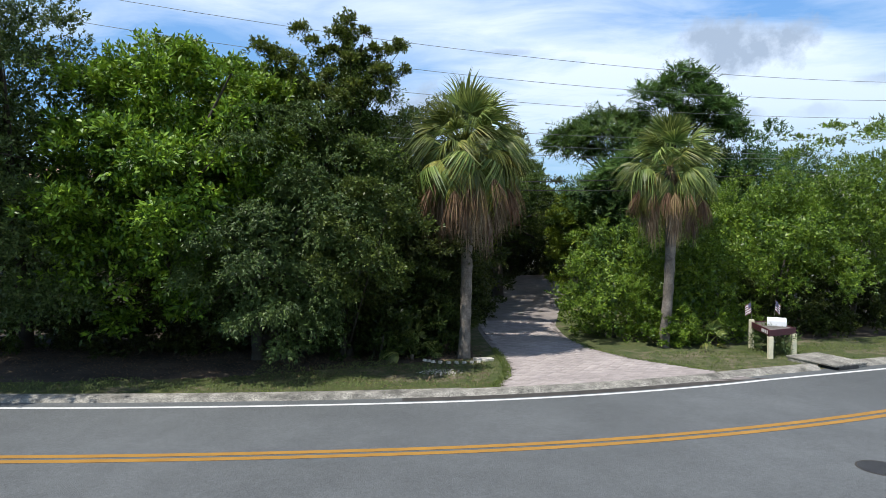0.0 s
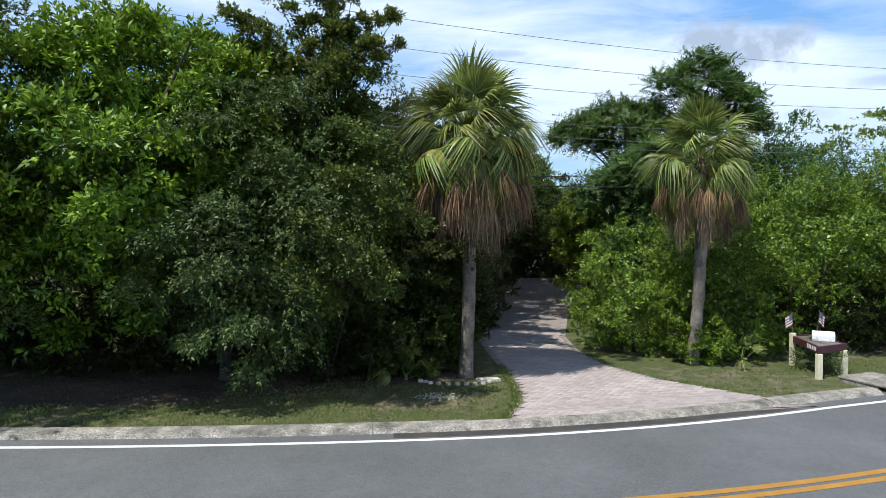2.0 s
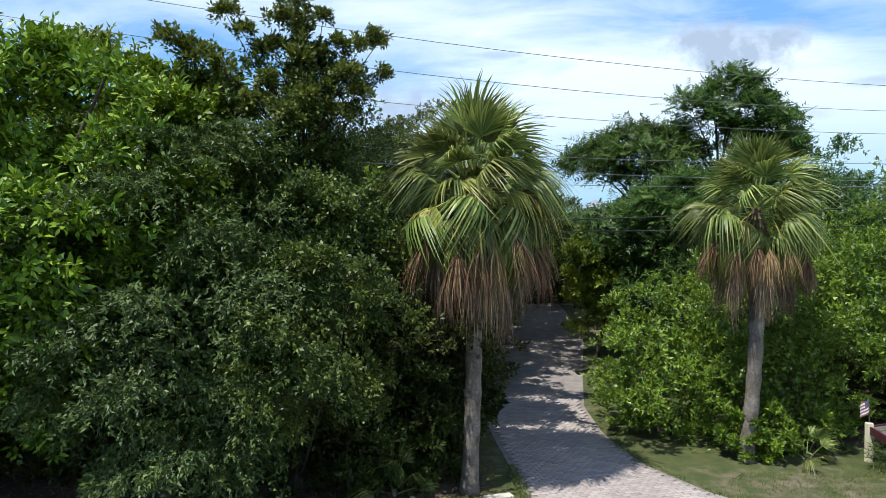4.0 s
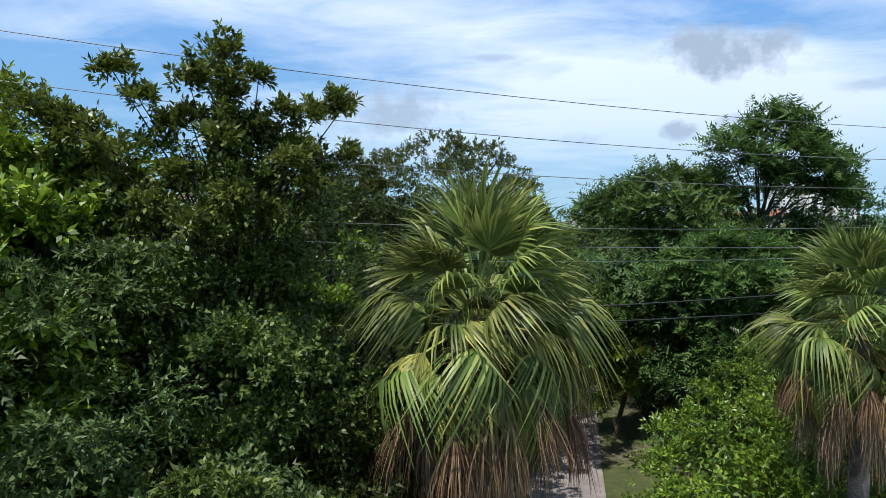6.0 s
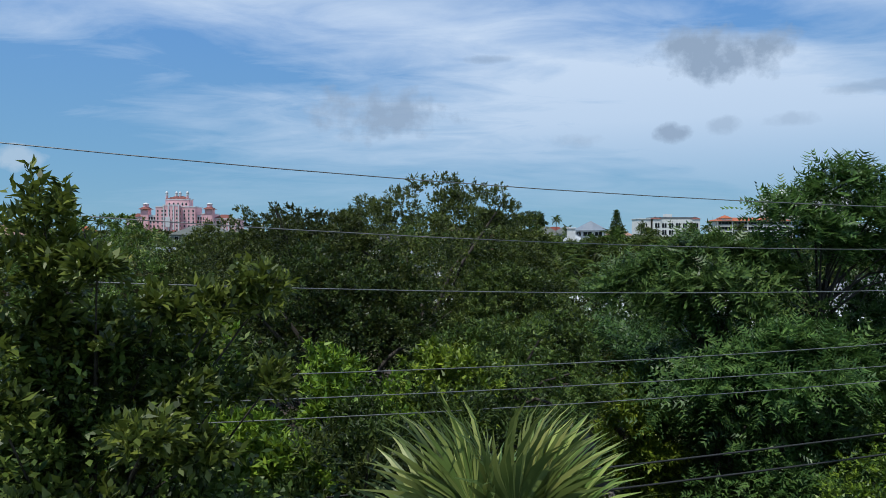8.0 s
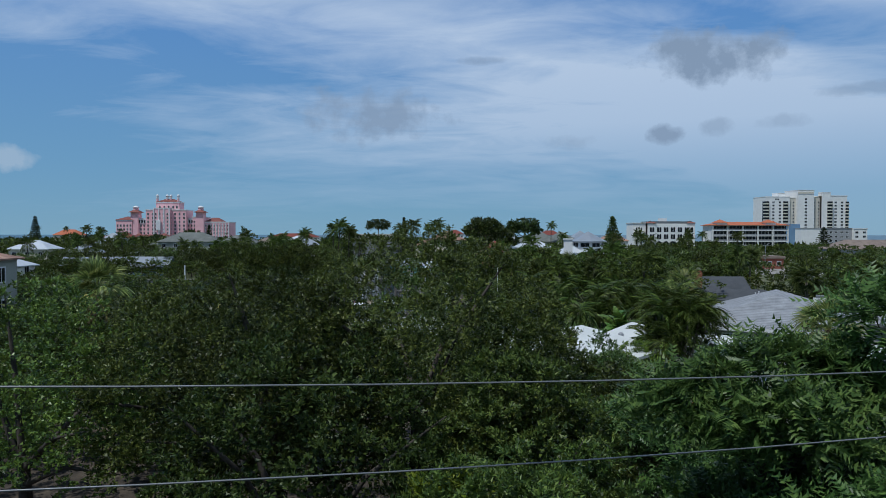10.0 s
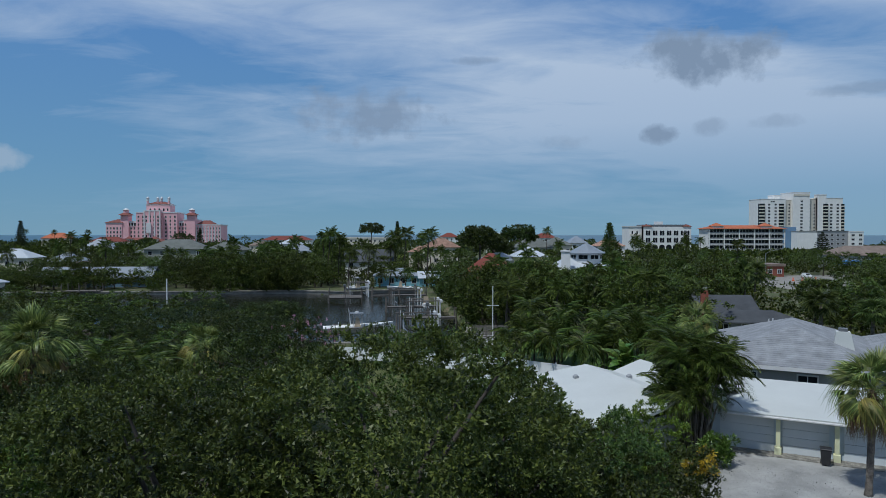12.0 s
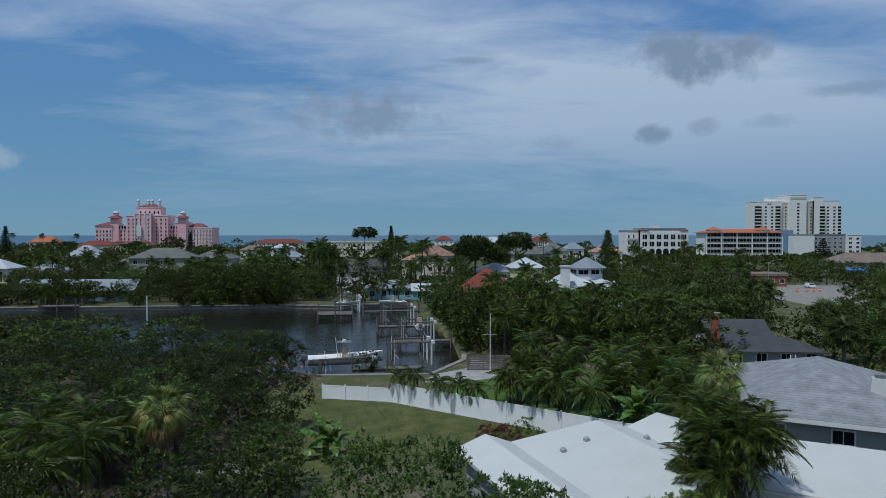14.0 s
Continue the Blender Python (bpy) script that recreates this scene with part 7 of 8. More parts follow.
# Sheet coloured dark for the shade in the hollows of the thicket.
sheet("soil_bed", [(-60, 60.2), (-8, 60.2), (-12.2, 76), (-14.2, 96), (-12.5, 107), (-15, 110.5), (-27, 118), (-42, 125), (-60, 132)], 0.004, "soil", "soil under the garden thicket, coloured dark for its shade", "soil")
sheet("path", [(-16.5, 74.5), (-10.5, 76.2), (-9.8, 79), (-16, 78)], 0.012, "seawall", "grey concrete path between shrubs", "path")
sheet("lawn", [(7.5, 40), (13.5, 40), (13.5, 51), (8.5, 51)], 0.014, "lawn", "small shaded lawn below the trees", "lawn")
sheet("side_street", [(96, 180), (150, 190), (150, 240), (112, 236), (98, 205)], 0.012, "seawall", "pale concrete street between the palms", "street")
scatter_blades("gravel_stones", 9000, (15.5, 30, 50, 62), lambda a, b, r: (b < 66 - 0.5 * (a - 15)), 0.07, 0.05, "gravel_stone", "loose pale gravel stones", "gravel", 44, 0.9)
scatter_blades("grass", 26000, (-11, 16, 77, 97), lambda a, b, r: (b < 94.5 - 0.64 * (a + 0.5)) & (b > 78 + 0.1 * a), 0.11, 0.03, "lawn_blade", "mown lawn grass", "grass", 45)


# ---- sea walls, docks, boats ----
def seawall(points, label):
    root = tagged(new("seawall"), label, "seawall", kind="structure")
    for (x0, y0), (x1, y1) in zip(points, points[1:]):
        d = math.hypot(x1 - x0, y1 - y0)
        m = Matrix.Translation((x0, y0, 0)) @ Matrix.Rotation(math.atan2(y1 - y0, x1 - x0), 4, "Z")
        part("cap", Build().box(0, d, -0.35, 0.35, -0.12, 0.12, None, 0.03), "seawall", root, m=m)
        part("face", Build().box(0, d, -0.15, 0.15, -2.4, -0.13), "seawall", root, m=m)


seawall([(-150, 184.0), (-91, 184.4), (-50, 185.7), (-28, 186.4), (-14, 183.4), (-8, 186.9), (2, 188.9)], "pale concrete seawall along the far bank")
seawall([(9.3, 121), (8.9, 117), (4.2, 108.4), (-10, 108.3), (-14.5, 111.7)], "pale concrete seawall beside the boat lift")

PILE = Build().tube([(0, 0, -2.6), (0, 0, 1.7)], [0.13, 0.11], 9).mesh("pile", "timber_grey")


def dock(x, y, turn, w, d, label, piles=True, z=0.35):
    root = thing("dock", pose(x, y, z, 0, 0, turn), label, "dock", "docks along the canal")
    n = max(4, int(w / 0.42))
    plank = Build().box(-w / n * 0.46, w / n * 0.46, -d / 2, d / 2, 0, 0.06).mesh("plank", "timber_grey")
    for k in range(n):
        part("plank", plank, parent=root, m=pose(-w / 2 + w * (k + 0.5) / n, 0, 0))
    for s in (-1, 1):
        part("beam", Build().box(-w / 2, w / 2, s * d * 0.42 - 0.08, s * d * 0.42 + 0.08, -0.28, -0.005), "timber_grey", root)
    if piles:
        for px, py in product((-w / 2, 0, w / 2), (-d / 2 - 0.13, d / 2 + 0.13)):
            part("pile", PILE, parent=root, m=pose(px, py, 0.0))
    return root


def boat_lift(x, y, turn, w, d, label, tall=2.6):
    """Four white posts, cross beams with motors, and a cradle."""
    root = thing("boat_lift", pose(x, y, 0, 0, 0, turn), label, "boat lift", "boat lifts on the canal")
    for px, py in product((-w / 2, w / 2), (-d / 2, d / 2)):
        part("post", Build().tube([(px, py, -2.6), (px, py, tall)], [0.14, 0.13], 9), "timber_grey" if px < 0 else "white_paint", root)
        part("guide_pole", Build().tube([(px * 0.8, py * 0.92, -0.6), (px * 0.8, py * 0.92, tall + 0.5)], [0.05, 0.05], 7), "white_paint", root)
    for py in (-d / 2, d / 2):
        part("beam", Build().box(-w / 2 - 0.2, w / 2 + 0.2, py - 0.1, py + 0.1, tall, tall + 0.2, None, 0.02), "timber_grey", root)
        part("motor_cover", Build().box(w / 2 - 0.1, w / 2 + 0.4, py - 0.25, py + 0.25, tall - 0.3, tall + 0.35, None, 0.12), "white_paint", root)
    for px in (-w * 0.3, w * 0.3):
        part("cradle", Build().box(px - 0.08, px + 0.08, -d / 2, d / 2, -0.1, 0.1), "steel", root)
    return root


def motor_boat(x, y, turn, z, length, label, top=True):
    """An open centre-console boat: flared hull, deck, console, folded T-top, outboard."""
    root = thing("motor_boat", pose(x, y, z, 0, 0, turn), label, "boat")
    L, n = length, 12
    hull, rim = Build(), []
    ring = 5
    vs = []
    for i in range(n):
        f = i / (n - 1)
        half = 0.155 * L * (1 - max(0, f - 0.45) ** 2.0 * 3.1) if f > 0.45 else 0.155 * L
        half = max(half, 0.02)
        sheer = 0.115 * L + 0.06 * L * f ** 2
        keel = 0.02 * L * max(0, f - 0.6) ** 1.5 * 12
        xx = -L / 2 + L * f
        vs += [(xx, -half, sheer), (xx - 0.04 * f, -half * 0.86, sheer * 0.5 + keel * 0.5), (xx - 0.1 * f, 0, keel * 0.6), (xx - 0.04 * f, half * 0.86, sheer * 0.5 + keel * 0.5), (xx, half, sheer)]
    fs = [(i * ring + k, (i + 1) * ring + k, (i + 1) * ring + k + 1, i * ring + k + 1) for i in range(n - 1) for k in range(ring - 1)] + [tuple(range(ring))]
    hull.add(vs, fs)
    part("hull", hull, "boat_white", root, smooth=True)
    dk = Build()
    dv = []
    for i in range(n):
        a, b = vs[i * ring], vs[i * ring + 4]
        low = 0.10 * L if i < 8 else a[2] - 0.02
        dv += [(a[0], a[1] * 0.97, a[2] - 0.01), (a[0], a[1] * 0.82, low), (b[0], b[1] * 0.82, low), (b[0], b[1] * 0.97, b[2] - 0.01)]
    dk.add(dv, [(i * 4 + k, i * 4 + k + 1, (i + 1) * 4 + k + 1, (i + 1) * 4 + k) for i in range(n - 1) for k in range(3)])
    part("deck", dk, "boat_white", root)
    part("console", Build().add([(-0.55, -0.45, 0.6), (0.45, -0.45, 0.6), (0.45, 0.45, 0.6), (-0.55, 0.45, 0.6), (-0.35, -0.38, 2.2), (0.05, -0.38, 2.2), (0.05, 0.38, 2.2), (-0.35, 0.38, 2.2)], [(0, 1, 5, 4), (1, 2, 6, 5), (2, 3, 7, 6), (3, 0, 4, 7), (4, 5, 6, 7)]), "canvas_tan", root, "tan canvas-covered console")
    part("seat", Build().box(-1.3, -0.8, -0.5, 0.5, 0.6, 1.15, None, 0.08), "white_paint", root)
    part("stern_seat", Build().box(-L / 2 + 0.5, -L / 2 + 1.0, -0.8, 0.8, 0.6, 1.05, None, 0.08), "white_paint", root)
    part("outboard", Build().box(-L / 2 - 0.75, -L / 2 - 0.15, -0.28, 0.28, 0.75, 1.5, None, 0.12).box(-L / 2 - 0.6, -L / 2 - 0.35, -0.1, 0.1, -0.3, 0.75), "engine_grey", root, "dark outboard motor")
    if top:
        for px, py in product((-0.7, 0.5), (-0.55, 0.55)):
            part("top_leg", Build().tube([(px, py, 0.7), (px * 0.9, py * 1.2, 2.85)], [0.03, 0.03], 6), "steel", root)
        part("top", Build().box(-1.1, 0.7, -0.8, 0.8, 2.85, 2.91, None, 0.02), "engine_grey", root)
        part("radar", Build().tube([(-0.2, 0, 2.91), (-0.2, 0, 3.15)], [0.28, 0.24], 12), "white_paint", root)
        for py in (-0.75, 0.75):
            part("rod", Build().tube([(-1.0, py, 1.0), (-1.3, py, 3.6)], [0.03, 0.015], 6), "white_paint", root)
    return root


motor_boat(-6.4, 112.3, 9, 0.5, 9.4, "white centre-console fishing boat raised on a lift")
boat_lift(-6.4, 112.3, 9, 6.4, 3.9, "boat lift holding the white fishing boat", 1.5)
boat_lift(1.6, 119.5, 8, 5.6, 3.6, "empty boat lift with white motor covers", 2.2)
boat_lift(2.8, 138.0, 6, 5.5, 3.6, "empty boat lift with white guide poles", 2.4)
boat_lift(-0.6, 158.0, 8, 6.0, 4.0, "empty boat lift on timber piles", 2.6)
boat_lift(-11.8, 179.0, 8, 4.6, 4.0, "boat lift by the blue cottage", 2.6)
dock(-1.2, 110.6, 4, 8.5, 1.7, "grey timber dock beside the fishing boat")
dock(3.5, 131.0, 5, 9.0, 1.6, "weathered timber dock under the mangroves")
dock(1.0, 147.5, 8, 10.0, 1.7, "weathered timber dock on piles")
dock(-13.6, 167.0, 6, 7.0, 6.0, "broad grey timber dock platform")
dock(-2.0, 170.5, 8, 12.0, 1.6, "long grey timber dock on piles")
dock(-78, 184.4, 2, 8.0, 3.0, "low timber landing with brown boards")
motor_boat(3.3, 138.0, 95, 0.9, 3.2, "small white covered watercraft on a lift", False)
motor_boat(-11.8, 179.2, 20, 0.7, 5.6, "white open boat on a lift by the cottage", True)
motor_boat(-2.0, 183.0, 175, 0.3, 6.5, "white boat moored before the blue cottage", False)
motor_boat(-66, 426, 20, -0.2, 6.0, "small yellow and white boat on the far canal", False)


def slat_fence(x, y, turn, n, label):
    root = thing("slat_fence", pose(x, y, 0, 0, 0, turn), label, "fence")
    for k in range(n + 1):
        part("post", Build().box(-0.06, 0.06, -0.06, 0.06, -0.1, 1.95), "timber_grey", root, m=pose(k * 1.9, 0, 0))
    for k in range(n):
        for j in range(8):
            part("slat", Build().box(0.06, 1.84, -0.02, 0.02, 0.1 + j * 0.23, 0.27 + j * 0.23), "timber_grey", root, m=pose(k * 1.9, 0, 0))


slat_fence(8.8, 110.3, -3, 3, "grey horizontal slat fence beside the gravel yard")


def pole(x, y, h, r, mat, label, name="flagpole"):
    root = thing(name, pose(x, y, 0), label, "pole")
    part("shaft", Build().tube([(0, 0, -1.5), (0, 0, h)], [r, r * 0.7], 8), mat, root)
    return root


p1 = pole(11.5, 109.5, 7.2, 0.07, "white_paint", "thin white flagpole with a short yard")
part("yard", Build().tube([(-0.8, 0, 4.6), (0.8, 0, 4.6)], [0.03, 0.03], 6), "white_paint", p1)
pole(-49, 159.5, 4.9, 0.16, "white_paint", "tall white channel marker post in the water", "marker_post")


def street_lamp(x, y):
    root = thing("street_lamp", pose(x, y, 0), "grey street lamp with a curved arm", "street lamp")
    part("pole", Build().tube([(0, 0, -0.1), (0, 0, 8)], [0.12, 0.08], 8), "steel", root)
    part("arm", Build().tube([(0, 0, 7.6), (1.2, 0, 8.6), (3.4, 0, 9.0)], [0.05, 0.05, 0.04], 7), "steel", root)
    part("lamp_head", Build().box(3.2, 4.1, -0.16, 0.16, 8.9, 9.08, None, 0.04), "steel", root)


street_lamp(110.5, 222)


def car(x, y, turn, label):
    root = thing("car", pose(x, y, 0.02, 0, 0, turn), label, "car")
    prof = [(-2.2, 0.35), (-2.2, 0.85), (-1.5, 0.95), (-0.9, 1.42), (0.9, 1.45), (1.7, 1.0), (2.15, 0.9), (2.2, 0.35)]
    n = len(prof)
    b = Build().add([(px, s * (0.88 if pz < 1.2 else 0.7), pz) for s in (-1, 1) for px, pz in prof], [(k, (k + 1) % n, n + (k + 1) % n, n + k) for k in range(n)] + [tuple(range(n))[::-1], tuple(range(n, 2 * n))])
    part("body", b, "car_white", root)
    part("rear_window", Build().add([(-1.48, -0.66, 1.0), (-1.48, 0.66, 1.0), (-0.95, 0.6, 1.4), (-0.95, -0.6, 1.4)], [(0, 1, 2, 3)]), "window_dark", root, m=pose(-0.02, 0, 0.02))
    for px, py in product((-1.35, 1.35), (-0.8, 0.8)):
        wheel = part("wheel", Build().tube([(px, py - 0.1, 0.32), (px, py + 0.1, 0.32)], [0.32, 0.32], 16), "tyre", root)
        part("rim", Build().tube([(px, py - 0.11, 0.32), (px, py + 0.11, 0.32)], [0.18, 0.18], 10), "steel", wheel)


car(126, 226, 80, "white parked car on the side street")
for k, (cx, cy) in enumerate(((114.0, 213), (116.5, 212.5), (119.0, 212.8), (121.0, 213.2))):
    cone = thing("road_barrier", pose(cx, cy, 0.012), "orange and white roadworks barrier", "barrier", "roadworks barriers")
    part("drum", Build().tube([(0, 0, 0), (0, 0, 1.0)], [0.35, 0.25], 12), "cone_orange", cone)
    part("band", Build().tube([(0, 0, 0.5), (0, 0, 0.7)], [0.31, 0.29], 12), "white_paint", cone)
tent = thing("canopy", pose(165, 262, 0), "blue fabric shade canopy on poles", "canopy")
part("fabric", hip_roof(12, 6, 2.6, 4.0, 0.0, 0.1), "canvas_blue", tent)
for px, py in product((-5.8, 5.8), (-2.8, 2.8)):
    part("leg", Build().tube([(px, py, -0.1), (px, py, 2.5)], [0.06, 0.06], 6), "steel", tent)

# ---- garden plants ----
broad_tree("round_shrub", 13.7, 60.3, 3.9, (2.7, 2.6, 2.6), "leaf_hedge", "round clipped green shrub by the white house", 22000, (0.13, 0.06), 140, 201, base=1.9, trunk=0.1, lower=-0.9, cluster_size=0.16, category="shrub", tri=True, hollow=0.75)
broad_tree("croton", 17.6, 60.6, 1.5, (0.9, 0.7, 0.8), "leaf_croton", "orange-yellow croton shrub by the gravel", 1800, (0.2, 0.07), 40, 202, base=0.75, trunk=0.04, lower=-0.9, category="shrub")
broad_tree("small_shrub", 19.2, 62.2, 1.6, (1.0, 0.8, 0.9), "leaf_banana", "glossy green shrub under the palm clump", 1800, (0.25, 0.1), 40, 203, base=0.8, trunk=0.04, lower=-0.9, category="shrub")
broad_tree("copper_shrub", 8.6, 80.3, 1.8, (1.6, 1.2, 1.0), "leaf_copper", "copper-red shrub before the white fence", 3000, (0.16, 0.07), 50, 204, base=0.9, trunk=0.04, lower=-0.9, category="shrub")
broad_tree("small_shrub", 11.0, 81.2, 1.9, (1.2, 1.0, 1.0), "leaf_hedge", "green shrub before the white fence", 3000, (0.14, 0.06), 50, 205, base=0.9, trunk=0.04, lower=-0.9, category="shrub")
areca_clump(19.3, 65.4, 9.0, 2.8, 206, "tall dense clump of areca palms by the garage", 44, 0.85)
areca_clump(23.6, 80.5, 7.4, 2.6, 207, "areca palms behind the white fence", 9, 1.05)
sabal_palm(24.0, 75.6, 7.0, 228, "cabbage palm rising behind the areca clump", radius=0.17, skirt=0.5, greens=44, size=1.1)
banana_plant(20.4, 81.6, 208, "banana plants with broad torn leaves", 5, 3.6)
banana_plant(23.4, 79.6, 209, "banana plants with broad torn leaves", 4, 3.4)
banana_plant(-4.3, 79.4, 210, "young banana plants at the lawn's edge", 4, 2.0)
sabal_palm(25.4, 57.4, 5.9, 211, "cabbage palm at the edge of the gravel forecourt", radius=0.18, skirt=0.75, greens=48, size=1.22)
sabal_palm(-14.0, 71.5, 6.0, 212, "cabbage palm rising from dark garden trees", radius=0.17, skirt=0.7, greens=40)
sabal_palm(-20.0, 60.6, 8.0, 213, "cabbage palm rising from the thicket", radius=0.17, skirt=0.8, greens=40, size=1.25)
sabal_palm(-24.0, 52.5, 6.9, 214, "cabbage palm with pale hanging fronds", radius=0.17, skirt=0.6, greens=36)
for k, (fx, fy, h) in enumerate(((-17.6, 68.0, 4.6), (-20.6, 69.0, 4.9), (-24.0, 70.0, 4.6), (-20.0, 74.0, 4.4), (-27.0, 72.0, 4.8), (-17.0, 75.5, 4.0), (-22.4, 66.4, 4.2), (-18.6, 65.6, 4.0), (-23.0, 76.0, 4.4), (-30.0, 70.5, 4.6))):
    feather_palm(fx, fy, h, 215 + k, "dark feathery palm deep in the garden thicket", "areca", 24, 0.1, 1.2, "palms in the thicket", 0.25)
for k, (fx, fy, h) in enumerate(((0.6, 95.2, 2.7), (2.0, 94.2, 3.1), (4.4, 92.3, 2.7), (6.0, 91.1, 2.8), (7.6, 90.2, 2.6))):
    feather_palm(fx, fy, h, 220 + k, "slender ornamental palm behind the white fence", "queen", 13, 0.08, 0.62, "palms along the fence", 0.1)
for k, (fx, fy, h, s) in enumerate(((10.6, 87.9, 4.0, 0.8), (12.6, 86.2, 3.7, 0.8), (14.4, 84.9, 4.0, 0.8), (16.6, 83.4, 3.6, 0.85), (20.5, 90.5, 5.0, 0.95), (17.2, 94.5, 5.4, 0.95), (14.0, 97.0, 5.6, 0.95))):
    feather_palm(fx, fy, h, 230 + k, "palm with long hanging fronds behind the fence", "queen", 20, 0.12, s, "palms behind the fence", 0.25)
for k, (fx, fy, h) in enumerate(((12.6, 94.5, 5.6), (16.2, 92.2, 6.0), (20.0, 87.5, 5.8), (24.5, 90.5, 6.6), (28.0, 94.0, 6.6), (24.0, 99.0, 6.4))):
    areca_clump(fx, fy, h, 1.7, 260 + k, "dense areca palms behind the white fence", 11, 0.95)

# ---- trees of the middle distance: a few grown once, then planted again ----
PROTOS = []
for k, (r, rz, mat, leaves, leaf) in enumerate(((3.3, 3.0, "leaf_dark", 6400, 0.2), (2.8, 3.2, "leaf_dark", 6000, 0.19), (3.8, 2.8, "leaf_pine", 7000, 0.2), (2.6, 2.8, "leaf_oak", 5600, 0.19))):
    PROTOS.append(broad_tree("garden_tree", (-33, -37, -42, -31)[k], (62, 68, 60, 78)[k], 7.0, (r, r, rz), mat, "dense dark green garden tree", leaves, (leaf, leaf * 0.6), 64, 300 + k, trunk=0.2, lower=-0.85, cluster_size=0.23, limbs=0, tri=True, group="trees of the gardens", hollow=0.78))

for tx, ty, th, tw in ((-13.6, 88.0, 0.74, 0.8), (-7.4, 71.0, 0.72, 0.75), (-15.5, 82.0, 0.7, 0.8)):
    copy_thing(PROTOS[int(ty) % 4], Matrix.Translation((tx, ty, 0)) @ Matrix.Rotation(ty, 4, "Z") @ Matrix.Diagonal((tw, tw, th, 1)))

FARS = []
for k, (r, rz, mat) in enumerate(((3.4, 3.0, "leaf_mid"), (2.9, 3.2, "leaf_oak"), (4.0, 2.8, "leaf_mid"))):
    FARS.append(broad_tree("garden_tree", (22, 30, 12)[k], (128, 140, 126)[k], 7.2, (r, r, rz), mat, "dense dark green garden tree", 2000, (0.37, 0.23), 44, 320 + k, trunk=0.2, lower=-0.9, cluster_size=0.28, limbs=0, tri=True, group="trees of the gardens", hollow=0.78))

MANGROVES = []
for k, (r, rz, mat) in enumerate(((3.6, 2.6, "leaf_mid"), (3.0, 2.9, "leaf_oak"))):
    MANGROVES.append(broad_tree("mangrove", (-33, -40)[k], (196.5, 194.5)[k], 4.8, (r, r * 0.9, rz), mat, "rounded mangrove bush standing at the water's edge", 3200, (0.31, 0.19), 50, 340 + k, base=2.1, trunk=0.12, lower=-0.95, cluster_size=0.26, limbs=0, tri=True, group="mangroves along the canal", hollow=0.8, category="mangrove"))


def joined_palm(x, y, height, seed, label, group, fan=False, fronds=22, size=1.0, trunk=0.17, lean=0.3):
    """A palm of the middle distance: a trunk and one crown of arching leaves."""
    r = np.random.RandomState(seed)
    root = thing("garden_palm", pose(x, y, 0), label, "palm tree", group)
    pts = [(lean * f * f, 0, -0.1 + height * f) for f in np.linspace(0, 1, 6)]
    part("trunk", Build().tube(pts, [trunk * (1.4 if i == 0 else 1 - 0.05 * i) for i in range(6)], 7), "bark_palm" if fan else "bark_grey", root, smooth=True)
    pieces = []
    for k in range(fronds):
        el = radians(80 - 120 * k / fronds + r.uniform(-12, 12))
        m = np.array((Matrix.Translation((lean, 0, 0)) @ tilt(2.39996 * k + r.uniform(-0.3, 0.3), el, height, 0.03, size * r.uniform(0.85, 1.15), r.uniform(-0.5, 0.5))))
        if fan:
            for s in range(15):
                th = radians(-105 + 15 * s)
                q = np.array([0.0, 0.5, 1.0]) * r.uniform(0.85, 1.1)
                p = np.stack([0.85 + q * math.cos(th), q * math.sin(th), -0.12 - 0.5 * q ** 2 - 0.25 * abs(math.sin(th)) * q], 1)
                v, f = strip(p, np.array([0.05, 0.13, 0.01]), np.array([[-math.sin(th), math.cos(th), r.uniform(-0.5, 0.5)]] * 3))
                pieces.append((v @ m[:3, :3].T + m[:3, 3], f))
            p = np.stack([np.array([0, 0.85]), np.zeros(2), np.array([0, -0.1])], 1)
        else:
            f5 = np.linspace(0, 1, 5)
            p = np.stack([2.6 * f5 * (1 - 0.2 * f5), 0 * f5, 2.6 * (0.1 * np.sin(f5 * 2.2) - 0.48 * f5 ** 2.2)], 1)
            for s in range(13):
                g = 0.14 + 0.86 * s / 12
                c = np.array([np.interp(g, f5, p[:, 0]), 0, np.interp(g, f5, p[:, 2])])
                L = 0.62 * (0.5 + 0.7 * math.sin(math.pi * min(1, 0.15 + 0.85 * g)))
                for sg in (-1, 1):
                    e = np.stack([c, c + np.array([0.3 * L, sg * 0.75 * L, -0.15 * L]), c + np.array([0.5 * L, sg * 0.95 * L, -0.75 * L])])
                    v, f = strip(e, np.array([0.05, 0.12, 0.02]), np.array([[1.0, 0, r.uniform(-0.3, 0.3)]] * 3))
                    pieces.append((v @ m[:3, :3].T + m[:3, 3], f))
        v, f = strip(p, np.full(len(p), 0.05), np.array([[0, 1.0, 0]] * len(p)))
        pieces.append((v @ m[:3, :3].T + m[:3, 3], f))
    v, f = join(pieces)
    part("crown", array_mesh("crown", v, f, "leaf_fan_far" if fan else "leaf_areca"), parent=root)
    return root


PALMS = [joined_palm(-27, 212, 8.0, 310, "tall coconut palm among the houses", "palms of the gardens", lean=0.9),
         joined_palm(-37, 214, 6.5, 311, "queen palm with drooping fronds among the houses", "palms of the gardens"),
         joined_palm(-17, 216, 7.2, 314, "feathery palm among the houses", "palms of the gardens", lean=0.5)]
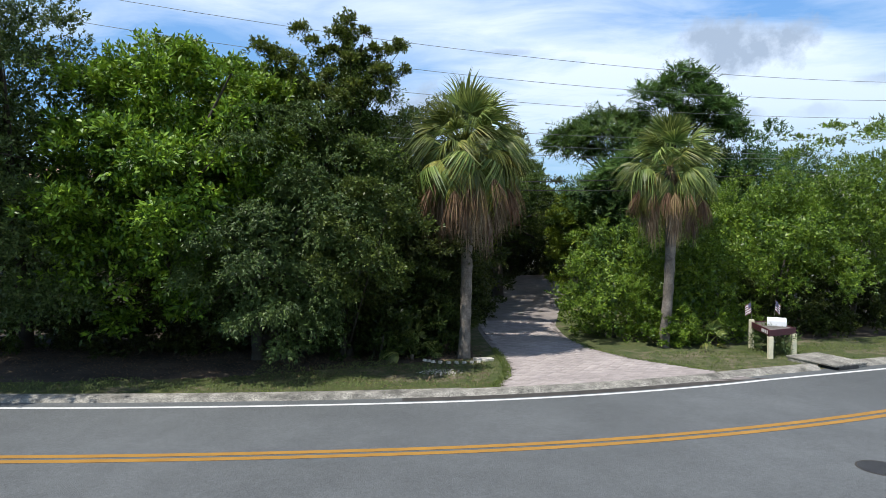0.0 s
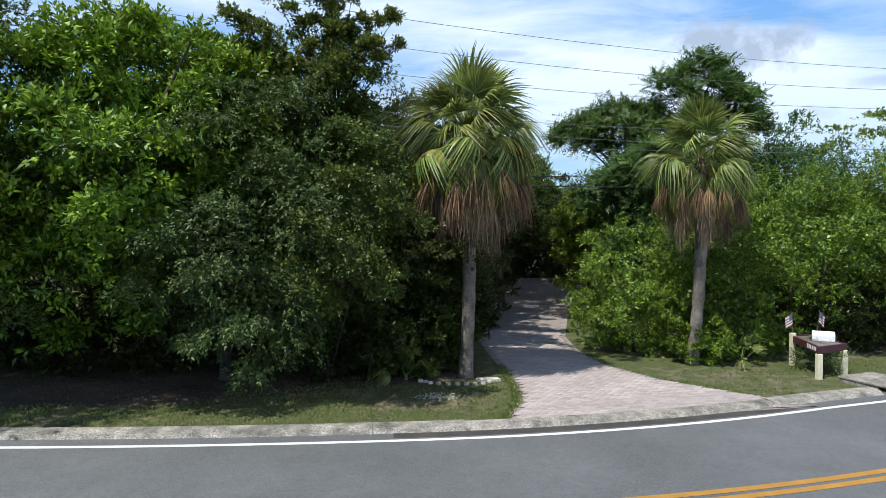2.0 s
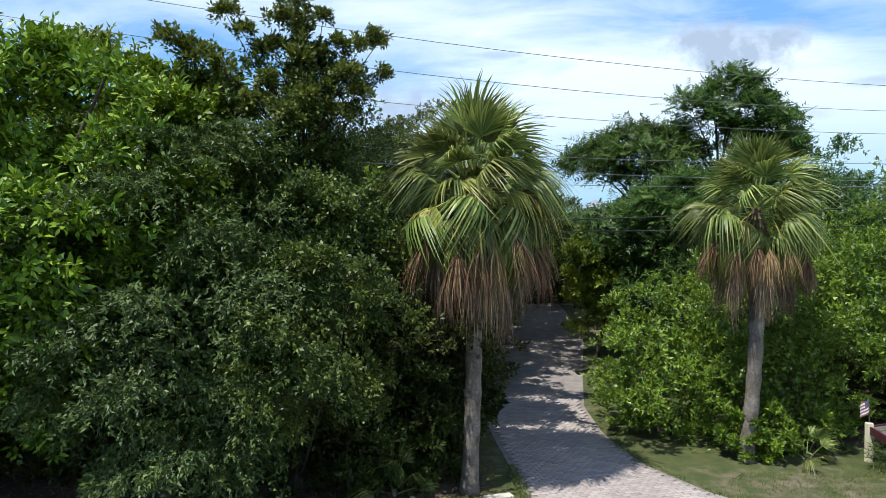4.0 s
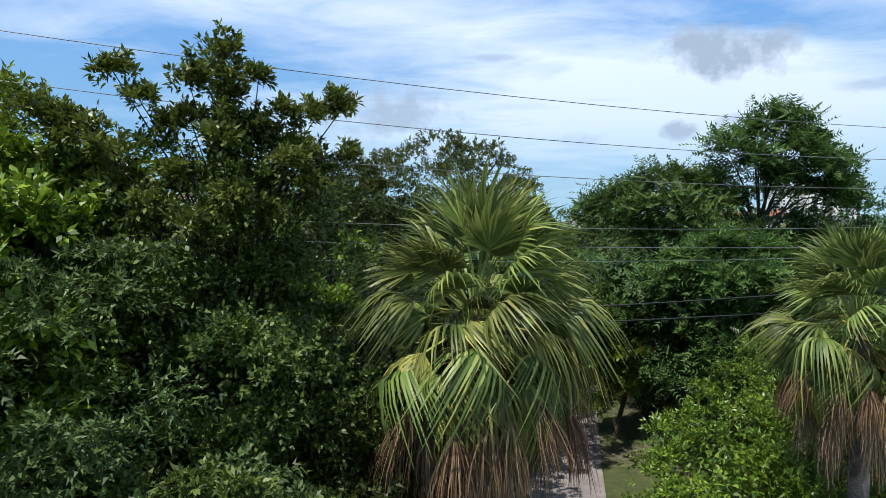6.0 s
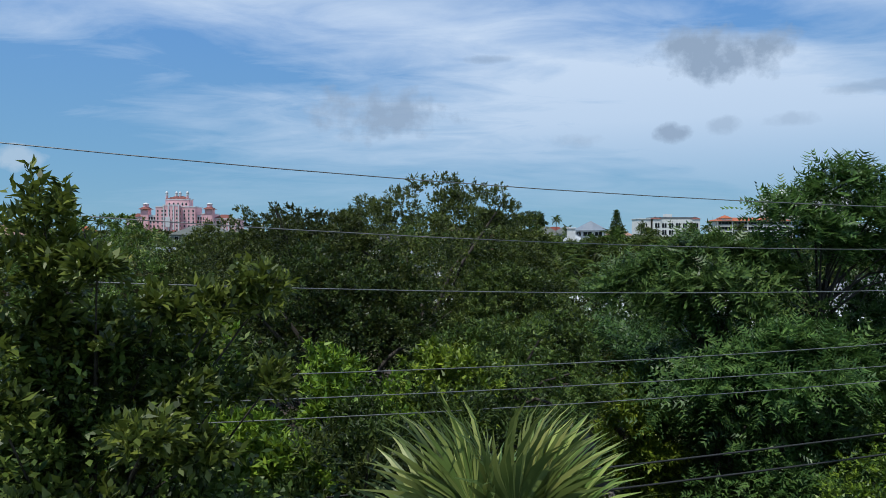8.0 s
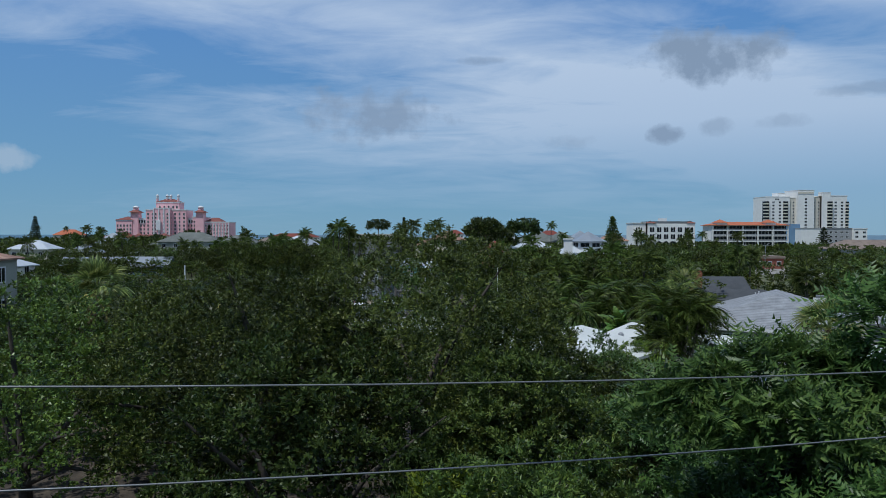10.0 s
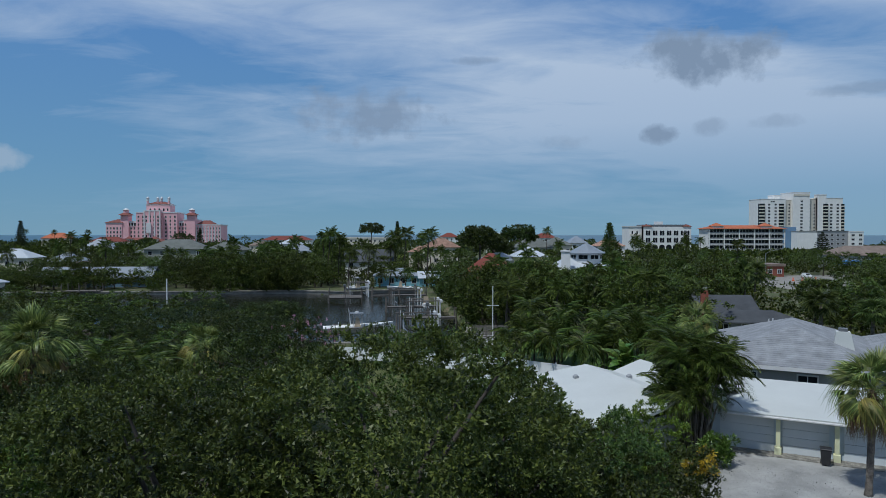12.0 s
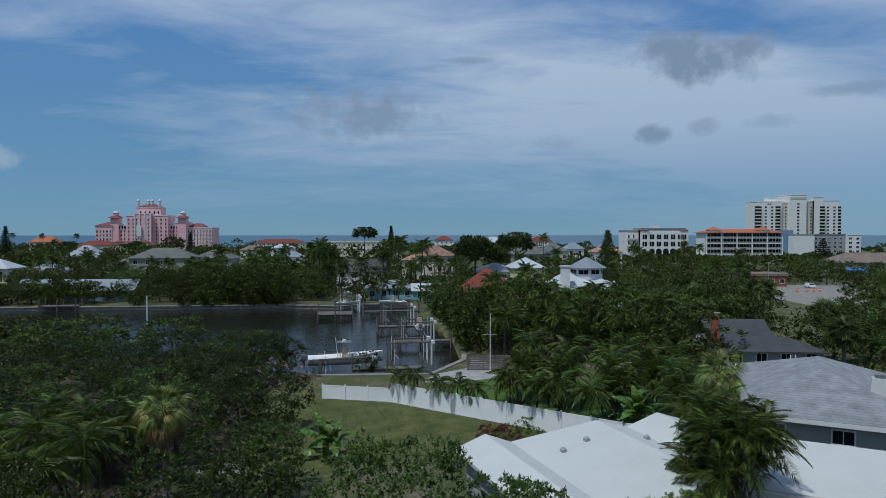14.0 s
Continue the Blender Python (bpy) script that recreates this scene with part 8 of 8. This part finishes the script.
SABALS = [joined_palm(36, 124, 5.2, 312, "cabbage palm with round fan-leaved head", "cabbage palms of the gardens", True, 30, 1.1, 0.2, 0.1),
          joined_palm(40, 127, 5.8, 313, "cabbage palm with round fan-leaved head", "cabbage palms of the gardens", True, 32, 1.15, 0.2, 0.2)]

BLOCKED = [
    (-21.4, 60.5, 3.4), (-14, 69, 5.0), (-19, 70, 5.6), (-25, 70.5, 5.4), (-11, 66, 3.6), (-10.6, 85.5, 5.4), (-11.4, 77.3, 3.0), (-24, 52, 3.0), (-19.5, 56.5, 3.2), (-10, 58, 3.2), (-15.5, 61.5, 3.6), (92, 172, 14), (104, 190, 15), (84, 158, 9), (112, 205, 14),
    (-76, 204, 7), (-92, 207, 6), (-3.2, 200, 9), (6.3, 199, 7), (-20, 187, 6), (36.6, 158, 9), (35.5, 146, 7), (17.5, 156, 8), (34, 204, 8), (26, 208, 8), (-13, 238, 7), (11.3, 258, 7), (-81, 260, 9), (-67, 270, 7), (-95, 262, 6),
    (-113, 241, 8), (-121, 226, 9), (46.8, 116.5, 8), (47.4, 108, 8), (74, 143, 8), (80, 152, 8), (64, 130, 6), (41, 101, 5), (36.4, 84, 14), (48, 88, 10), (14, 66, 13), (28, 64, 10), (120, 215, 19), (100, 178, 10), (108, 192, 12), (125, 224, 16), (92, 160, 9), (3, 88, 13), (10, 98, 13), (-45, 78, 9), (-8, 90, 9), (10, 108, 6), (-71, 128, 6), (-140, 322, 10)]


def clear(x, y):
    if any((x - a) ** 2 + (y - b) ** 2 < r * r for a, b, r in BLOCKED):
        return False
    p = np.array([x]), np.array([y])
    return not (in_poly(*p, CANAL)[0] or in_poly(*p, CANAL_FAR)[0] or in_poly(p[0] + 2.2, p[1], CANAL)[0] or in_poly(p[0] - 2.2, p[1], CANAL)[0] or in_poly(p[0], p[1] + 2.2, CANAL)[0] or in_poly(p[0], p[1] - 2.2, CANAL)[0])


def plant(rng, protos, x, y, height_scale, wide):
    src = protos[rng.randint(len(protos))]
    m = Matrix.Translation((x, y, 0)) @ Matrix.Rotation(rng.uniform(0, 6.28), 4, "Z") @ Matrix.Diagonal((wide, wide, height_scale, 1))
    copy_thing(src, m)


def plant_area(seed, n, x0, x1, y0, y1, lo, hi, protos, gap=3.0, wide=1.0):
    rng = np.random.RandomState(seed)
    done = []
    for _ in range(n * 6):
        if len(done) >= n:
            break
        x, y = rng.uniform(x0, x1), rng.uniform(y0, y1)
        if not clear(x, y) or any((x - a) ** 2 + (y - b) ** 2 < gap * gap for a, b in done):
            continue
        done.append((x, y))
        plant(rng, protos, x, y, rng.uniform(lo, hi), wide * rng.uniform(0.85, 1.2))


for tx, ty, th in ((-16.0, 58.5, 1.0), (-20.5, 59.0, 1.02), (-24.5, 60.5, 1.0), (-14.2, 54.5, 1.05), (-28.5, 62.0, 1.0)):
    copy_thing(PROTOS[(int(-tx) + 1) % 4], Matrix.Translation((tx, ty, 0)) @ Matrix.Rotation(tx, 4, "Z") @ Matrix.Diagonal((0.8, 0.8, th, 1)))
plant_area(1, 24, -46, -7, 50, 78, 0.5, 0.8, PROTOS, 4.6)
plant_area(2, 30, -60, -12, 78, 110, 0.5, 0.95, PROTOS, 4.6)
plant_area(3, 30, -85, -18, 110, 144, 0.6, 0.78, FARS, 4.2)
plant_area(4, 7, -22, -14, 96, 114, 0.58, 0.74, PROTOS, 3.2, 0.8)
broad_tree("blossom_tree", -10.6, 85.8, 6.3, (4.0, 3.5, 3.3), "leaf_dark", "dark rounded tree with a few pink blossoms", 9000, (0.2, 0.1), 120, 290, base=3.2, trunk=0.15, lower=-0.95, limbs=4, tri=True)
broad_tree("blossom_tree", -9.4, 86.6, 6.2, (3.0, 2.6, 2.6), "leaf_blossom", "sprays of pale pink blossom on the tree", 260, (0.2, 0.12), 60, 291, base=3.8, trunk=0.08, lower=-0.3, limbs=3, tri=True, inner=False)
for mx, my, mh, mw in ((-30, 188, 1.5, 1.2), (-36, 187.4, 1.6, 1.3), (-44, 187, 1.5, 1.2), (-33, 191, 1.75, 1.2), (-50, 187, 1.2, 1.0), (-40, 191.5, 1.8, 1.2), (-31, 194, 1.8, 1.2), (-46, 192, 1.7, 1.2), (-62, 188, 0.7, 0.7),
                       (-84, 189.8, 0.8, 0.7), (-97, 189, 0.9, 0.9), (-106, 189, 1.0, 1.0), (11.6, 124, 0.8, 0.8), (11.5, 131, 0.9, 0.9), (11.0, 137.5, 0.9, 0.9), (10.5, 143.5, 1.0, 0.9), (10.0, 150, 0.9, 0.9), (9.5, 156, 1.0, 0.9), (8.6, 163, 0.9, 0.9), (7.8, 176, 1.0, 0.9), (-3.6, 109.6, 0.5, 0.35)):
    copy_thing(MANGROVES[int(mx * mx) % 2], Matrix.Translation((mx, my, 0)) @ Matrix.Rotation(mx, 4, "Z") @ Matrix.Diagonal((mw, mw, mh, 1)))
plant_area(5, 22, 9, 34, 116, 152, 0.9, 1.2, FARS, 3.4)
plant_area(18, 14, -54, -22, 196, 208, 0.95, 1.2, FARS, 3.2)
plant_area(19, 34, -150, -55, 190, 240, 0.75, 1.05, FARS, 4.5)
plant_area(20, 22, -125, -56, 189.5, 197, 0.5, 0.72, FARS, 2.6, 0.8)
plant_area(21, 20, -110, 20, 214, 250, 0.9, 1.25, PALMS, 4.0)
plant_area(6, 34, 8, 70, 135, 215, 0.8, 1.15, FARS, 5.2, 1.15)
plant_area(7, 30, -120, 0, 196, 240, 0.7, 1.05, FARS, 5.2, 1.15)
plant_area(8, 30, 55, 150, 110, 240, 0.8, 1.15, FARS, 6.0, 1.2)
plant_area(9, 16, 26, 75, 114, 150, 0.9, 1.3, SABALS, 3.6)
plant_area(23, 24, 28, 90, 108, 152, 0.85, 1.1, FARS, 4.0, 1.1)
plant_area(10, 11, 56, 110, 96, 165, 0.9, 1.4, SABALS, 4.0)
plant_area(11, 14, 8, 40, 112, 160, 0.8, 1.15, PALMS, 4.0)
plant_area(12, 16, -60, 12, 204, 262, 1.0, 1.5, PALMS, 5.0)
plant_area(13, 8, -130, -80, 215, 262, 1.0, 1.3, PALMS, 5.0)
plant_area(14, 10, 34, 60, 76, 84, 0.8, 1.0, SABALS, 3.4)
plant_area(15, 24, -150, 160, 240, 330, 0.85, 1.2, FARS, 8.0, 1.4)
plant_area(16, 16, -10, 150, 200, 320, 1.0, 1.5, PALMS, 8.0)
plant_area(22, 9, 50, 68, 92, 101, 0.9, 1.15, SABALS, 3.2)
plant_area(17, 12, 40, 62, 60, 80, 0.8, 1.1, FARS, 4.0)


def far_woods():
    """Tree crowns too far off to count: clumps of leaf sprays, lower between than on the crowns."""
    rng = np.random.RandomState(77)
    n = 1500
    y = 250 + (rng.uniform(0, 1, n) ** 0.8) * 480
    x = rng.uniform(-0.85, 0.9, n) * y
    keep = ~in_poly(x, y, [(-110, 318), (-28, 318), (-26, 436), (-100, 462)])
    for a, b, w, d in ((-214, 600, 64, 26), (222, 440, 34, 30), (173, 462, 30, 30), (345, 560, 60, 60), (-115, 620, 30, 20), (-31, 500, 30, 22)):
        keep &= ~((np.abs(x - a) < w) & (y > b - d) & (y < b + 26))
    x, y = x[keep], y[keep]
    r, h = rng.uniform(3.0, 6.5, len(x)), rng.uniform(4.5, 8.5, len(x))
    big = rng.uniform(size=len(x)) < 0.06
    h = np.where(big, h * 1.35, h)
    # low planting along the beach road before the hotels
    before = (x > 0.27 * y) & (x < 0.72 * y) & (y > 230)
    h = np.where(before, np.minimum(h, np.maximum(2.5, 15.5 - 0.029 * y)), h)
    r = np.minimum(r, h * 0.9)
    k = 110
    d = unit(rng.normal(size=(len(x), k, 3)))
    d[..., 2] = np.abs(d[..., 2])
    c = np.stack([x, y, h - r * 0.75], 1)
    f = 1 + 0.25 * np.sin(d[..., 0] * 5 + x[:, None]) * np.sin(d[..., 2] * 6 + y[:, None])
    pos = (c[:, None] + d * (r[:, None] * f * rng.uniform(0.75, 1, f.shape))[..., None] * np.array([1, 1, 0.8])).reshape(-1, 3)
    pos[:, 2] = np.maximum(pos[:, 2], 0.3)
    along = unit(d.reshape(-1, 3) + rng.normal(size=pos.shape) * 0.6)
    normal = unit(d.reshape(-1, 3) + np.array([0, 0, 0.6]) + rng.normal(size=pos.shape) * 0.4)
    me = leaf_mesh("far_woods", pos, along, normal, rng.uniform(0.9, 1.8, len(pos)), rng.uniform(0.7, 1.2, len(pos)), "leaf_mid", tri=True)
    tagged(part("far_woods", me), "distant dark green tree crowns between the houses", "woods", kind="stuff")


far_woods()


def garden_thicket():
    """Low shrubs that fill the gardens between the houses."""
    rng = np.random.RandomState(78)
    n = 4600
    y = rng.uniform(98, 300, n)
    x = rng.uniform(-0.75, 0.85, n) * y
    keep = (y > 128) | (x > 30)
    for a, b, r in BLOCKED:
        keep &= (x - a) ** 2 + (y - b) ** 2 > (r * 0.85) ** 2
    for dx, dy in ((0, 0), (1.6, 0), (-1.6, 0), (0, 1.6), (0, -1.6)):
        keep &= ~in_poly(x + dx, y + dy, CANAL)
    x, y = x[keep], y[keep]
    r, h = rng.uniform(1.0, 2.6, len(x)), rng.uniform(1.2, 3.6, len(x))
    k = 36
    d = unit(rng.normal(size=(len(x), k, 3)))
    d[..., 2] = np.abs(d[..., 2])
    c = np.stack([x, y, h - r * 0.7], 1)
    pos = (c[:, None] + d * (r[:, None] * rng.uniform(0.7, 1.05, (len(x), k)))[..., None]).reshape(-1, 3)
    pos[:, 2] = np.maximum(pos[:, 2], 0.2)
    along = unit(d.reshape(-1, 3) + rng.normal(size=pos.shape) * 0.6)
    normal = unit(d.reshape(-1, 3) + np.array([0, 0, 0.5]) + rng.normal(size=pos.shape) * 0.4)
    me = leaf_mesh("garden_thicket", pos, along, normal, rng.uniform(0.45, 0.85, len(pos)), rng.uniform(0.25, 0.5, len(pos)), "leaf_mid", tri=True)
    tagged(part("garden_thicket", me), "dense low dark green shrubs between the houses", "shrubs", kind="stuff")


garden_thicket()


def conifer(x, y, h, r, seed, label, tiers=14, mat="leaf_pine", flat=False):
    rng = np.random.RandomState(seed)
    root = thing("pine_tree", pose(x, y, 0), label, "tree")
    part("trunk", Build().tube([(0, 0, -0.1), (0, 0, h * 0.5), (0, 0, h)], [0.25, 0.16, 0.03], 8), "bark_grey", root, smooth=True)
    P, A, N = [], [], []
    for t in range(tiers):
        f = t / (tiers - 1)
        z = h * (0.2 + 0.78 * f)
        rr = r * (1 - f) ** 0.8 + 0.25
        for b in range(7):
            a = 2.4 * b + t * 0.9
            q = np.linspace(0.15, 1, 16)
            base = np.stack([rr * q * math.cos(a), rr * q * math.sin(a), z + (0.18 * rr * q ** 2 if flat else -0.2 * rr * q)], 1)
            base = np.repeat(base, 4, 0) + rng.normal(size=(64, 3)) * (0.07 if flat else 0.22)
            P.append(base)
            A.append(rng.normal(size=base.shape) * 0.6 + np.array([math.cos(a), math.sin(a), 0.35]))
            N.append(rng.normal(size=base.shape) + np.array([0, 0, 1.0]))
    P, A, N = np.concatenate(P), np.concatenate(A), np.concatenate(N)
    part("crown", leaf_mesh("crown", P, A, unit(N), 0.55 * rng.uniform(0.6, 1.3, len(P)), 0.2, mat, tri=True), parent=root)


conifer(184.5, 309, 14.5, 4.6, 401, "tiered Norfolk pine before the apartment block", 13, "leaf_pine", True)
conifer(-7.5, 409, 21.0, 2.6, 402, "narrow dark pine near the shore", 16)
conifer(-205, 380, 20.5, 3.6, 403, "tall dark pine on the skyline", 16)
conifer(-150, 500, 17.5, 3.4, 404, "dark pine beside the pink hotel", 14)
conifer(72.6, 259, 17.8, 4.4, 405, "tall wispy grey-green casuarina tree", 16, "leaf_fan_far")
conifer(-176, 300, 14.0, 3.0, 406, "tall dark pine on the skyline", 14)
for k, (bx, by, h, r) in enumerate(((-25.3, 449, 19.8, 7.0), (20.0, 209, 15.6, 6.0), (39.6, 259, 16.4, 6.5), (-176, 540, 13.0, 9.0), (-232, 548, 10.5, 8.0), (-205, 545, 10.0, 7.0), (-258, 552, 10.0, 8.0), (28, 240, 12.5, 5.5))):
    broad_tree("shade_tree", bx, by, h, (r, r, r * 0.55), "leaf_dark", "large round-headed dark shade tree", 5000, (0.7, 0.4), 120, 410 + k, trunk=0.4, lower=-0.5, limbs=5, tri=True)
for k, (px, py, h) in enumerate(((100, 219.5, 10.5), (86, 205, 8.0), (-123.5, 269, 13.0), (-120, 273, 12.0), (-283, 520, 15.5), (-262, 520, 14.8), (-238, 520, 15.0), (58, 300, 15.0), (120, 290, 11.0), (-6, 232, 11.5), (-21, 226, 11.0), (4, 236, 12.0), (-38, 246, 11.5))):
    joined_palm(px, py, h, 430 + k, "tall palm standing over the gardens", "tall palms")
for k, (px, py, h, sz) in enumerate(((-4.9, 191.5, 4.6, 0.9), (-0.8, 192.5, 3.8, 0.95), (-15.2, 190.0, 9.4, 1.05), (-10.6, 195.0, 9.6, 1.1), (4.8, 195.5, 13.4, 1.2), (-22.0, 204.0, 13.2, 1.3), (-24.0, 207.0, 12.4, 1.3), (-19.5, 206.0, 12.0, 1.2), (-1.5, 232.0, 14.0, 1.3), (-5.0, 236.0, 13.4, 1.3), (-7.5, 194.5, 3.6, 0.8))):
    joined_palm(px, py, h, 460 + k, "tall palm beside the blue cottage", "palms round the cottage", size=sz, lean=0.6)
fan = [(61, 219.5, 6.4)]
for px, py, h in fan:
    joined_palm(px, py, h, 450, "pale palm with broad fan leaves", "", True, 30, 1.6)
make_driveway()
